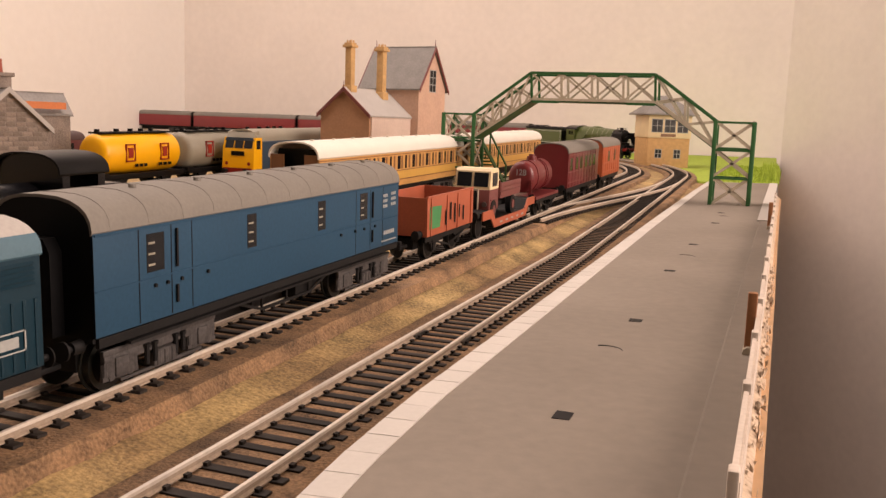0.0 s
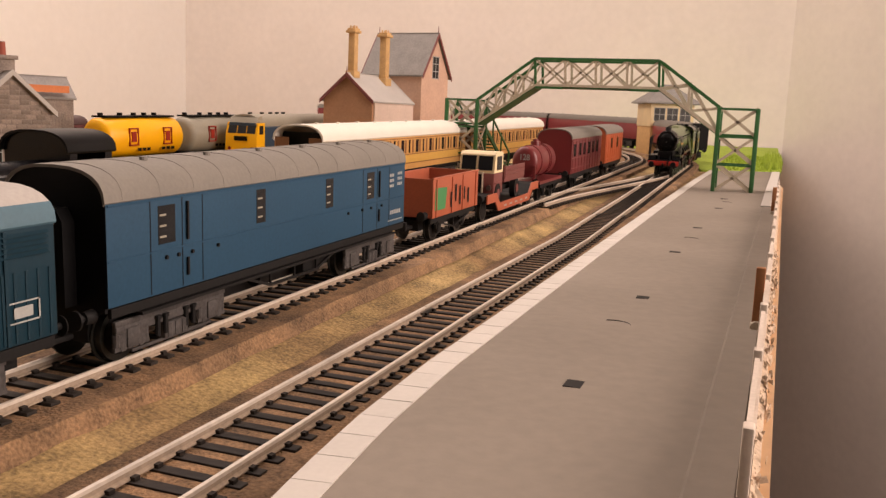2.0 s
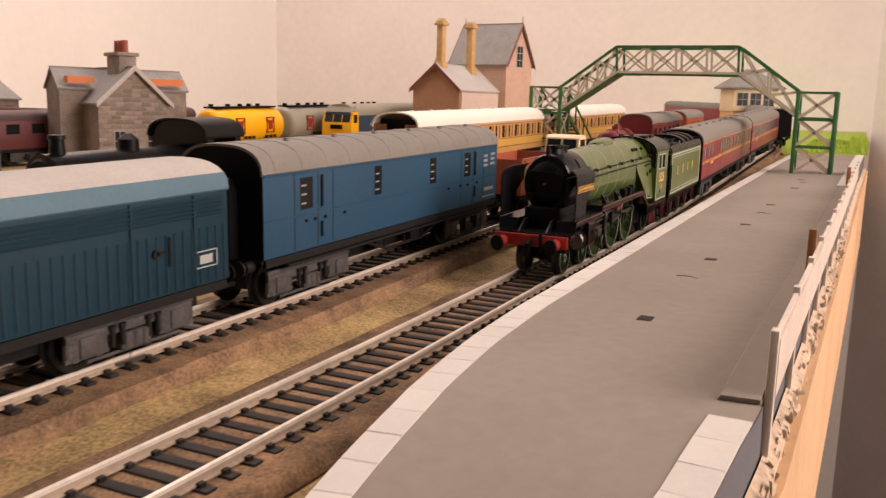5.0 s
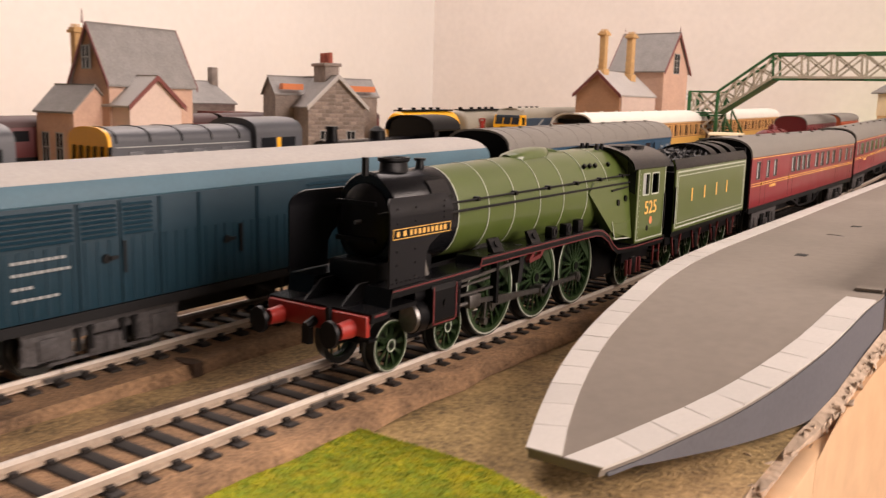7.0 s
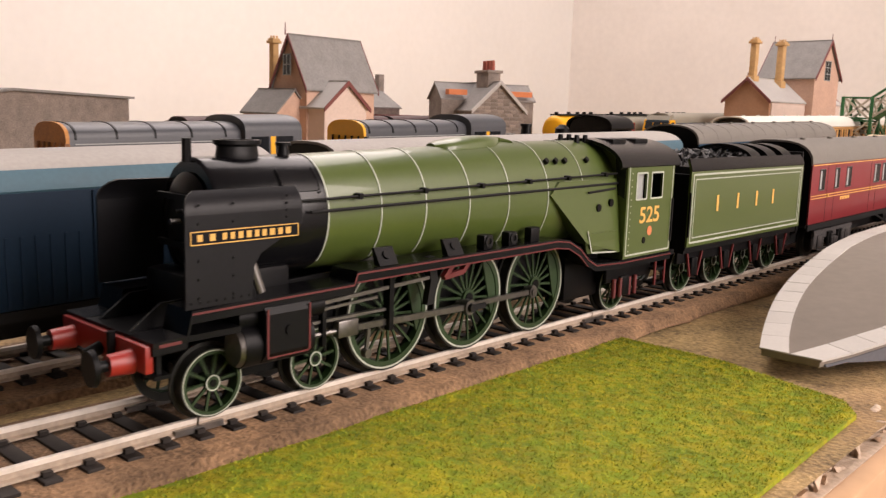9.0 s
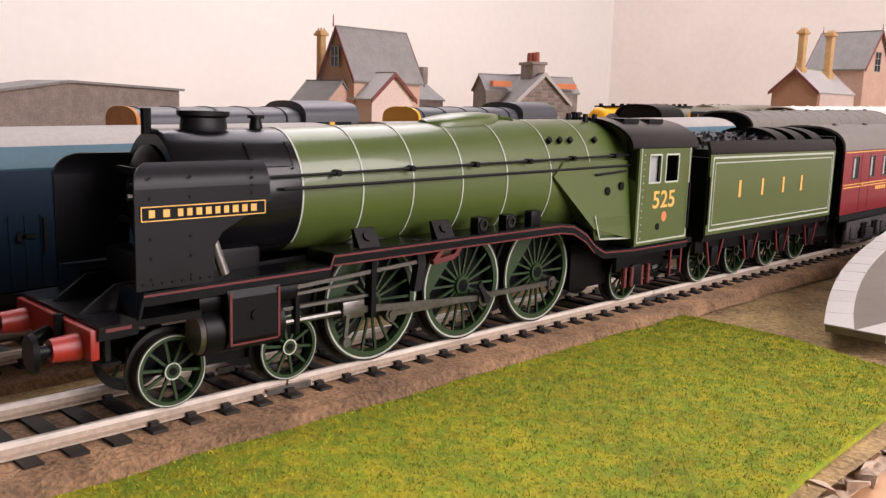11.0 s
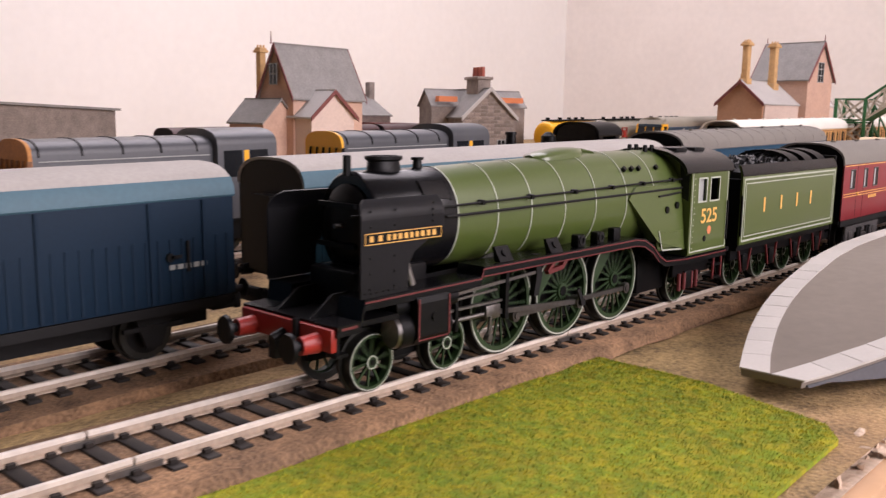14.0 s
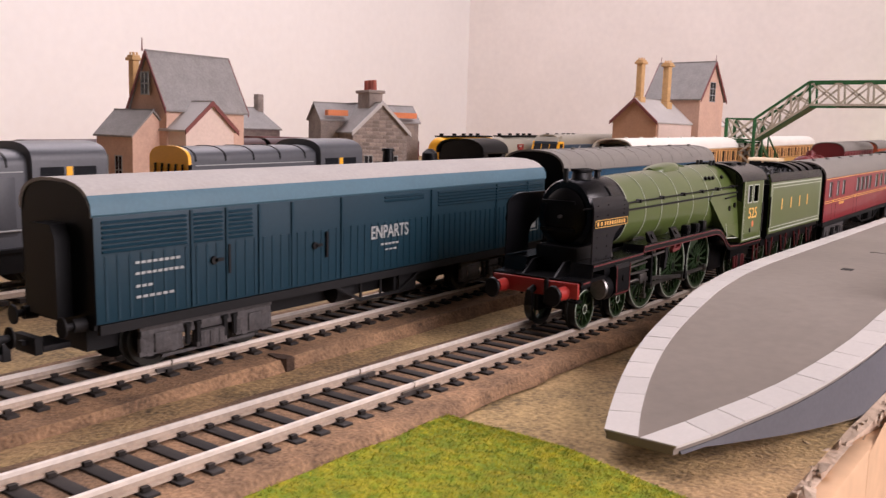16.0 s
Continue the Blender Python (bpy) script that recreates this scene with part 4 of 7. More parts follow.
        h = 2.2 * math.sin(math.pi * (0.08 + 0.84 * u)) ** 0.6
        base = zc + rad(y) - 1.0
        secs.append([(w * math.cos(a), y, base + (h + 0.6) * max(0, math.sin(a)) ** 0.7) for a in [math.pi * k / 12 for k in range(13)]])
    loft(b, secs)
    part("dome", b, M_APPLE, t, smooth=50)
    for x in (-3, 3):
        for y in (50, 54):
            pcyl("safety_valve", M_BLACK, t, (x, y, 44.4), (x, y, 46.8), 0.9, 0.7, 10)
    # firebox: flared lower sides with a sloping throat
    for s in (-1, 1):
        b = bmesh.new()
        prism(b, [(26, 33), (41, 20.5), (57, 17), (57, 36), (30, 36)], "x", s * 11.0, s * 14.6)
        for v in b.verts:    # the casing leans in towards the top
            if abs(v.co.x) > 14:
                v.co.x = s * (15.9 - (v.co.z - 17) * 0.14)
        part("firebox_side", b, M_APPLE, t, "polished green firebox casing")
        b = bmesh.new()
        prism(b, [(43, 17.6), (57, 16.8), (57, 24), (40, 24)], "x", s * 13.4, s * 15.4)
        bmesh.ops.bevel(b, geom=[e for e in b.edges if abs(e.verts[0].co.x) > 15 and abs(e.verts[1].co.x) > 15], offset=1.2, segments=4, affect="EDGES")
        part("firebox_foot", b, M_APPLE, t)
        lining(t, s * 15.5, [(57, 17.2), (43.4, 18), (41, 23.6)], 0.4)
    for y in (27, 31, 35, 45):
        pcyl("washout_plug", M_BLACK, t, (10.2, y, zc + 8.4), (10.9, y, zc + 9.0), 0.75, seg=10)
    for y, z in ((47, 29.0), (53, 30.0)):
        pcyl("mudhole_door", M_BLACK, t, (13.6, y, z), (14.7, y, z), 1.0, seg=12)
    # handrails
    b = bmesh.new()
    cyl(b, (11.9, -76, 35.2), (11.9, -43, 35.6), 0.28, seg=6)
    cyl(b, (11.9, -43, 35.6), (13.9, 56, 37.4), 0.28, seg=6)
    cyl(b, (12.0, -48, 33.4), (13.9, 58, 34.9), 0.32, seg=6)
    cyl(b, (14.2, 42, 33.0), (14.2, 55, 33.6), 0.3, seg=6)
    part("handrail", b, M_UNDER, t, "thin steel handrail")
    for y in (-54, -36, -18, 0, 17, 33, 50):
        pcyl("handrail_knob", M_BLACK, t, (rad(y) - 0.4, y, 35.6 + (y + 43) * 0.018), (rad(y) + 1.5, y, 35.6 + (y + 43) * 0.018), 0.6, seg=8)
    # running plate with the step and the sweep down to the cab
    prof = [(-83, 16.2), (-77, 16.4), (-76, 20.2), (-41, 20.6), (-40.2, 22.6), (26, 23.0), (31, 22.4), (36, 20.2), (40, 17.2), (44, 15.4), (57, 14.8), (84, 14.8)]
    for s in (-1, 1):
        b = bmesh.new()
        prism(b, prof + [(y, z - 0.9) for y, z in prof[::-1]], "x", s * 8.5, s * 17)
        part("running_plate", b, M_GLOSSB, t)
        b = bmesh.new()
        prism(b, [(y, z - 0.7) for y, z in prof] + [(y, z - 2.0) for y, z in prof[::-1]], "x", s * 16.2, s * 16.9)
        part("valance", b, M_BLACK, t)
    lining(t, 17.02, [(y, z - 0.5) for y, z in prof[2:]], 0.36, M_REDL, "thin red line")
    lining(t, 16.95, [(y, z - 2.1) for y, z in prof[4:9]], 0.3, M_REDL, "thin red line")
    lining(t, 17.02, [(-82, 15.6), (-78, 15.7)], 0.5, M_REDL, "thin red line")
    # smoke deflectors
    for s in (-1, 1):
        b = bmesh.new()
        prism(b, [(-77.0, 20.4), (-77.0, 34.9), (-53.6, 34.9), (-53.4, 32.4), (-58, 30.2), (-62.4, 28.0), (-63.8, 26.0), (-64.2, 20.6)], "x", s * 16.2, s * 16.75)
        rows = []
        for k in range(7):   # the top edge rolls in towards the smokebox
            u = k / 6
            front, z, x = -77.0 + 3.6 * (1 - math.sqrt(1 - 0.96 * u * u)), 34.9 + 3.6 * u, 16.75 - 2.6 * u * u
            rows.append([(s * x, front, z), (s * x, -53.5, z), (s * (x - 0.55), -53.5, z - 0.1 * u), (s * (x - 0.55), front, z - 0.1 * u)])
        loft(b, rows)
        d = part("smoke_deflector", b, M_DEFL, t, "black riveted smoke deflector")
        if s > 0:
            b = bmesh.new()
            for y in (-74.6, -68):
                for k in range(6):
                    cyl(b, (16.7, y, 22 + k * 2.9), (16.95, y, 22 + k * 2.9), 0.24, seg=6)
            for k in range(5):
                cyl(b, (16.7, -57, 32.4 + k * 1.2), (16.95, -57, 32.4 + k * 1.2), 0.24, seg=6)
            for k in range(8):
                cyl(b, (16.7, -76 + k * 1.6, 21.3), (16.95, -76 + k * 1.6, 21.3), 0.22, seg=6)
            part("rivets", b, M_BLACK, d)
            pbox("nameplate", M_BLACK, d, 16.7, 16.9, -76.2, -54.5, 30.3, 32.5, label="black nameplate with a gold border and gold lettering bars")
            lining(d, 16.95, [(-76.1, 30.4), (-54.6, 30.4), (-54.6, 32.4), (-76.1, 32.4), (-76.1, 30.4)], 0.16, M_GOLD)
            b = bmesh.new()
            y = -75
            for w in (1.2, 1.3, 1.1, 1.1, 1.2, 1.2, 1.1, 1.1, 1.3, 1.2, 1.3):
                box(b, 16.9, 16.97, y + 0.12, y + w - 0.12, 30.85, 31.95)
                y += w + (1.1 if y < -71.5 else 0.45)
            part("name_lettering", b, M_GOLD, d, "gold lettering bars")
    pcyl("oil_pipe", M_STEEL, t, (14.6, -61, 21), (13.6, -63, 27.5), 0.9, seg=10, label="bright polished pipe")
    # frames
    for s in (-1, 1):
        b = bmesh.new()
        prism(b, [(-82, 10.5), (-82, 16), (-76, 20), (-40, 21), (56, 21), (84, 14), (84, 8), (40, 7.5), (-40, 7.5), (-50, 13), (-74, 13.5)], "x", s * 5.6, s * 6.4)
        part("main_frame", b, M_BLACK, t)
    pbox("ashpan", M_BLACK, t, -9, 9, 40, 56, 5, 18, bev=0.6)
    pbox("front_platform", M_BLACK, t, -16, 16, -83, -66, 15.2, 16.2)
    pbox("footplate_block", M_BLACK, t, -8, 8, -72, -50, 13, 24, bev=1.0)
    # boxes and lubricators along the plate
    for y in (-34, -14):
        b = bmesh.new()
        prism(b, [(14.6, 22.8), (16.6, 22.8), (14.4, 26.0), (13.6, 26.0)], "y", y, y + 5)
        part("sand_box", b, M_BLACK, t)
        pcyl("sand_cap", M_BLACK, t, (14.9, y + 2.5, 24.2), (15.8, y + 2.5, 24.8), 0.9, seg=12)
    for y in (0, 9):
        pbox("lubricator", M_BLACK, t, 13.2, 16, y - 1.6, y + 1.6, 22.8, 26.0, bev=0.4)
        b = bmesh.new()
        ring(b, 15.9, 16.3, 0.7, 1.3, 14)
        part("lubricator_wheel", b, M_UNDER, t, at=(0, y, 24.6))
    pbox("clack_box", M_BLACK, t, 12.5, 15, 17, 20.6, 22.8, 26.2, bev=0.4)
    # cylinders
    for s in (-1, 1):
        b = bmesh.new()
        prism(b, [(s * 9, 18.8), (s * 17.2, 18.8), (s * 17.8, 17.6), (s * 17.8, 11), (s * 16, 9.2), (s * 10, 9.2), (s * 9, 11)], "y", -62, -52)
        cb = part("cylinder", b, M_BLACK, t, smooth=15)
        b = bmesh.new()
        cyl(b, (s * 13.5, -65.5, 12), (s * 13.5, -50.5, 12), 3.6, seg=22)
        cyl(b, (s * 13.5, -66, 17), (s * 13.5, -47, 17), 2.0, seg=16)
        part("cylinder_cover", b, M_BLACK, cb)
        pcyl("front_cover", M_STEEL, cb, (s * 13.5, -66.3, 12), (s * 13.5, -65.5, 12), 3.0, 3.4, 20, "polished cylinder cover")
        if s > 0:
            for y in (-61.6, -52.4):
                lining(cb, 17.86, [(y, 10.4), (y, 18.6)], 0.42, M_REDL, "red line")
            lining(cb, 17.6, [(-61.6, 10.2), (-52.4, 10.2)], 0.3, M_REDL)
            pcyl("drain_plug", M_BLACK, cb, (17.7, -57, 14.6), (18.2, -57, 14.6), 0.9, seg=10)
    # slide bars, expansion link and valve rods
    b = bmesh.new()
    bar(b, (13.2, -51, 13.6), (13.2, -28, 13.6), 1.1, 0.55)
    part("slide_bar", b, M_STEEL, t, "bright steel slide bar")
    b = bmesh.new()
    bar(b, (14.2, -47, 17.2), (14.2, -17, 18.6), 0.6, 0.7)
    bar(b, (14.6, -50, 16.0), (14.6, -33, 16.6), 0.5, 0.5)
    part("valve_rod", b, M_STEEL, t)
    b = bmesh.new()
    box(b, 12.6, 14.8, -29.6, -28.4, 9.5, 21.6)
    box(b, 12.8, 14.4, -46.8, -45.8, 9.0, 20, 0.2)
    part("motion_bracket", b, M_BLACK, t)
    b = bmesh.new()
    prism(b, [(-18.5, 13.0), (-16.5, 13.0), (-15.3, 18), (-16.5, 22.8), (-18.5, 22.8), (-17.5, 18)], "x", 13.0, 14.8)
    part("expansion_link", b, M_UNDER, t)
    b = bmesh.new()
    for pa, pb in (((-14.5, 18.4), (-10.5, 22)), ((-10.5, 22), (-5.5, 22)), ((-5.5, 22), (-8.5, 19)), ((-8.5, 19), (-14.5, 18.4))):
        bar(b, (15.6, pa[0], pa[1]), (15.6, pb[0], pb[1]), 1.4, 1.0)
    part("link_bracket", b, M_REDL, t, "dark red lined bracket")
    b = bmesh.new()
    bar(b, (15.6, -36, 11.0), (15.6, -36.6, 6.2), 0.6, 0.8)
    cyl(b, (14.8, -36.5, 6.4), (16.4, -36.5, 6.4), 0.9, seg=10)
    part("drop_link", b, M_STEEL, t)
    # moving rods
    b = bmesh.new()
    bar(b, (12.0, -25.6, 0), (12.0, 25.6, 0), 0.9, 1.1)
    for y in (-25.6, 0, 25.6):
        cyl(b, (11.4, y, 0), (12.8, y, 0), 1.5, seg=14)
    coupling_rod = part("coupling_rod", b, M_STEEL, t, "steel coupling rod")
    b = bmesh.new()
    bar(b, (13.4, 0, 0), (13.4, -36.6, 0), 0.8, 1.2)
    cyl(b, (12.8, 0, 0), (14.4, 0, 0), 1.7, seg=14)
    cyl(b, (12.8, -36.6, 0), (14.2, -36.6, 0), 1.2, seg=12)
    con_rod = part("connecting_rod", b, M_STEEL, t, "steel connecting rod")
    b = bmesh.new()
    box(b, 12.4, 14.6, -2.6, 2.6, -1.3, 1.9, 0.3)
    cyl(b, (13.5, -2, 0), (13.5, -18, 0), 0.55, seg=8)
    crosshead = part("crosshead", b, M_STEEL, t, "steel crosshead and piston rod")
    b = bmesh.new()
    bar(b, (15.0, 0, 0), (15.0, -2.6, 3.4), 0.7, 1.2)
    cyl(b, (14.2, 0, 0), (15.4, 0, 0), 1.0, seg=10)
    return_crank = part("return_crank", b, M_UNDER, t)
    # wheels
    for y in (-68.3, -45.3):
        spoked(t, y, 6.4, 10, "bogie_wheelset")
    for y in (-25.6, 0, 25.6):
        spoked(t, y, 12.4, 18, "driving_wheelset", True)
    spoked(t, 63, 7.3, 10, "trailing_wheelset")
    for s in (-1, 1):
        pbox("bogie_frame", M_BLACK, t, s * 5.4 - 0.6, s * 5.4 + 0.6, -74, -40, 4.5, 9.5)
        pbox("trailing_frame", M_BLACK, t, s * 13 - 0.7, s * 13 + 0.7, 54, 78, 8.6, 14.2, bev=0.3)
        pbox("axlebox", M_BLACK, t, s * 13.6 - 1, s * 13.6 + 1, 60.5, 65.5, 4.6, 10, bev=0.4)
        b = bmesh.new()
        for d in (57.4, 60.6, 65.4, 68.6):
            cyl(b, (s * 14.2, d, 4.5), (s * 14.2, d, 9.5), 0.7, seg=8)
        part("spring_hanger", b, M_REDL, t, "dark red lined spring gear")
    # buffer beam
    bb = pbox("buffer_beam", M_RED, t, -16.2, 16.2, -84, -82.6, 11.4, 15.7, bev=0.25, label="bright red buffer beam")
    for s in (-1, 1):
        b = bmesh.new()
        cyl(b, (s * 11.5, -84, 12.8), (s * 11.5, -88.2, 12.8), 2.0, 1.7, 18)
        part("buffer_shank", b, M_RED, bb, "red buffer housing")
        b = bmesh.new()
        cyl(b, (s * 11.5, -88.2, 12.8), (s * 11.5, -90.4, 12.8), 0.9, seg=10)
        cyl(b, (s * 11.5, -90.4, 12.8), (s * 11.5, -91.2, 12.8), 2.9, 2.7, 20)
        part("buffer_head", b, M_BLACK, bb)
    b = bmesh.new()
    cyl(b, (0, -84, 13), (0, -87, 12), 1.1, seg=10)
    box(b, -1.2, 1.2, -87, -85.6, 8.5, 12)
    part("draw_hook", b, M_BLACK, bb)
    pcyl("vacuum_pipe", M_BLACK, t, (5, -84.5, 9.5), (5, -84.5, 16.5), 0.8, seg=8)
    b = bmesh.new()
    bar(b, (13.5, -80.5, 16), (13.5, -80.5, 10.5), 0.8)
    box(b, 11.8, 15.2, -82, -79, 9.9, 10.5)
    part("footstep", b, M_BLACK, t)
    # cab
    for s in (-1, 1):
        b = bmesh.new()
        x0, x1 = s * 16.2, s * 17.0
        zs, ze_, y0, y1 = 15.2, 39.4, 57.0, 83.0
        w1, w2, zl, zh = (62, 67.6), (70.0, 76.4), 30.5, 37.4
        for a in ((y0, y1, zs, zl), (y0, y1, zh, ze_), (y0, w1[0], zl, zh), (w1[1], w2[0], zl, zh), (w2[1], y1, zl, zh)):
            box(b, min(x0, x1), max(x0, x1), a[0], a[1], a[2], a[3])
        c = part("cab_side", b, M_APPLE, t)
        if s > 0:
            for w in (w1, w2):
                lining(c, 17.05, [(w[0], zl), (w[1], zl), (w[1], zh), (w[0], zh), (w[0], zl)], 0.45, M_WHITE)
            pbox("cab_pane", M_LETTER, c, 15.6, 15.8, w1[0], w1[1], zl, zh, label="pale cab window pane")
            lining(c, 17.05, [(58, 39), (58, 16), (82.2, 16), (82.2, 39)], 0.4)
            letters("running_number", "525", 6.0, M_GOLD, c, mpose(17.04, 70.0, 26.0, **SIDE), "gold running number", 1.28)
            pcyl("works_plate", M_ORANGE, c, (17.0, 70.5, 21.8), (17.1, 70.5, 21.8), 1.3, seg=14, label="small oval plate")
            pcyl("steam_port", M_BLACK, c, (17.0, 67.5, 19.4), (17.2, 67.5, 19.4), 0.9, seg=12)
            pbox("cab_handrail", M_BLACK, c, 17.1, 17.6, 82.2, 82.8, 18, 30)
            b = bmesh.new()
            for k in range(13):
                cyl(b, (17.0, 59.4, 17 + k * 1.7), (17.12, 59.4, 17 + k * 1.7), 0.2, seg=5)
            part("rivets", b, M_WHITE, c)
    b = bmesh.new()
    roof = [(17.3 * math.cos(math.pi * i / 16), 39.2 + 6.8 * math.sin(math.pi * i / 16)) for i in range(17)]
    prism(b, roof + [(x * 0.95, z - 0.8) for x, z in roof[::-1]], "y", 53.5, 86)
    rf = part("cab_roof", b, M_GLOSSB, t, "black cab roof", smooth=40)
    for y in (60, 72):
        pbox("roof_hatch", M_BLACK, rf, 2, 9, y, y + 7, 44.4, 46.0, bev=0.3)
    b = bmesh.new()
    prism(b, [(-16.6, 15), (16.6, 15), (16.6, 39)] + [(x * 0.96, z - 0.2) for x, z in roof] + [(-16.6, 39)], "y", 57.2, 58.0)
    part("cab_front", b, M_APPLE, t)
    b = bmesh.new()
    prism(b, [(13.6, 32), (16.2, 31), (16.2, 38.4), (12.4, 42)], "y", 56.8, 57.1)
    part("spectacle_window", b, M_GLASSD, t, "brass-rimmed cab front window")
    pbox("cab_floor", M_BLACK, t, -16, 16, 57, 88, 13.6, 15)
    pbox("backhead", M_BLACK, t, -10, 10, 57.5, 62, 15, 38, bev=1)
    for z in (6, 10):
        pbox("cab_step", M_BLACK, t, 12, 16.4, 77, 82, z, z + 0.7)
    for y in (76.8, 82.2):
        pbox("step_hanger", M_REDL, t, 15.8, 16.4, y - 0.4, y + 0.4, 6, 14.4)
    TRAIN.append((t, 0.0))
    return t, coupling_rod, con_rod, crosshead, return_crank


ENGINE, COUP, CONR, CROSS, RCRANK = express_engine()


def tender():
    t = thing("tender", mpose(0, 0, 0), "apple-green coal tender with white lining behind the engine", "tender")
    y0, y1 = -45.0, 45.0
    for s in (-1, 1):
        b = bmesh.new()
        prism(b, [(s * 16.2, 15), (s * 17, 15), (s * 17, 37), (s * 15.8, 40.4), (s * 15, 40.4), (s * 16.2, 37)], "y", y0, y1)
        part("tank_side", b, M_APPLE, t)
        lining(t, s * 17.06, [(y0 + 1.6, 16.2), (y1 - 1.6, 16.2), (y1 - 1.6, 36), (y0 + 1.6, 36), (y0 + 1.6, 16.2)], 0.55, M_WHITE, "white lining")
        lining(t, s * 17.06, [(y0 + 3.0, 17.6), (y1 - 3.0, 17.6), (y1 - 3.0, 34.6), (y0 + 3.0, 34.6), (y0 + 3.0, 17.6)], 0.3, M_WHITE, "white lining")
        b = bmesh.new()
        prism(b, [(s * 17.02, 36.9), (s * 17.15, 37.3), (s * 15.9, 40.6), (s * 15.6, 40.4), (s * 16.9, 36.9)], "y", y0, y1)
        part("top_flare", b, M_GLOSSB, t)
    b = bmesh.new()
    for y, w in ((-26, 1), (-11, 1), (4, 1), (18, 1)):
        box(b, 17.03, 17.12, y - 0.7, y + 0.7, 24.6, 29.4)
    part("side_lettering", b, M_GOLD, t, "four gold lettering bars")
    pbox("tank", M_BLACK, t, -16, 16, y0, y1, 13, 36)
    pbox("rear_wall", M_BLACK, t, -16.4, 16.4, y1 - 0.8, y1 + 0.4, 12, 41.5, bev=0.3)
    pbox("front_plate", M_BLACK, t, -16.4, 16.4, y0, y0 + 1, 14, 30)
    pbox("handrail", M_BLACK, t, 17.2, 17.7, y0 - 0.8, y0 - 0.2, 18, 31)
    b = bmesh.new()
    rc = random.Random(9)
    for i in range(420):
        y = rc.uniform(y0 + 6, 20)
        x = rc.uniform(-13, 13)
        z = 37.6 + 3.6 * (1 - (x / 15) ** 2) * (0.5 + 0.5 * math.sin((y + 60) / 26)) + rc.uniform(-0.7, 0.7)
        s = rc.uniform(0.7, 1.7)
        vs_ = [b.verts.new((x + rc.uniform(-s, s), y + rc.uniform(-s, s), z + rc.uniform(-s, s))) for _ in range(6)]
        bmesh.ops.convex_hull(b, input=vs_)
    bmesh.ops.delete(b, geom=[v for v in b.verts if not v.link_faces], context="VERTS")
    tagged(part("coal", b, M_COAL, t, "heap of black coal", smooth=0), kind="stuff")
    pbox("coal_bed", M_COAL, t, -14, 14, y0 + 4, 24, 35, 38)
    for y in (6, 20, 34):
        b = bmesh.new()
        hoop = [(13 * math.cos(math.pi * i / 12), 39 + 5 * math.sin(math.pi * i / 12)) for i in range(13)]
        prism(b, hoop + [(x * 0.92, z - 1) for x, z in hoop[::-1]], "y", y, y + 8)
        part("tank_dome", b, M_BLACK, t)
    for y in (-35, -12, 11, 34):
        spoked(t, y, 7.9, 10, "tender_wheelset")
        for s in (-1, 1):
            pbox("axlebox", M_BLACK, t, s * 14.2 - 1, s * 14.2 + 1, y - 2, y + 2, 5.4, 11, bev=0.4)
            b = bmesh.new()
            bar(b, (s * 14.6, y - 5, 12.6), (s * 14.6, y - 2.4, 5.4), 0.7)
            bar(b, (s * 14.6, y + 5, 12.6), (s * 14.6, y + 2.4, 5.4), 0.7)
            part("horn_guide", b, M_REDL, t, "dark red lined horn guide")
    for s in (-1, 1):
        pbox("frame", M_BLACK, t, s * 13.4 - 0.5, s * 13.4 + 0.5, y0, y1, 9.6, 14.8, bev=0.2)
    buffers(t, y1, 1)
    coupling(t, y1, 1)
    TRAIN.append((t, 143.8))
    return t


tender()


proportions(0.92, 1.0, 1.085)


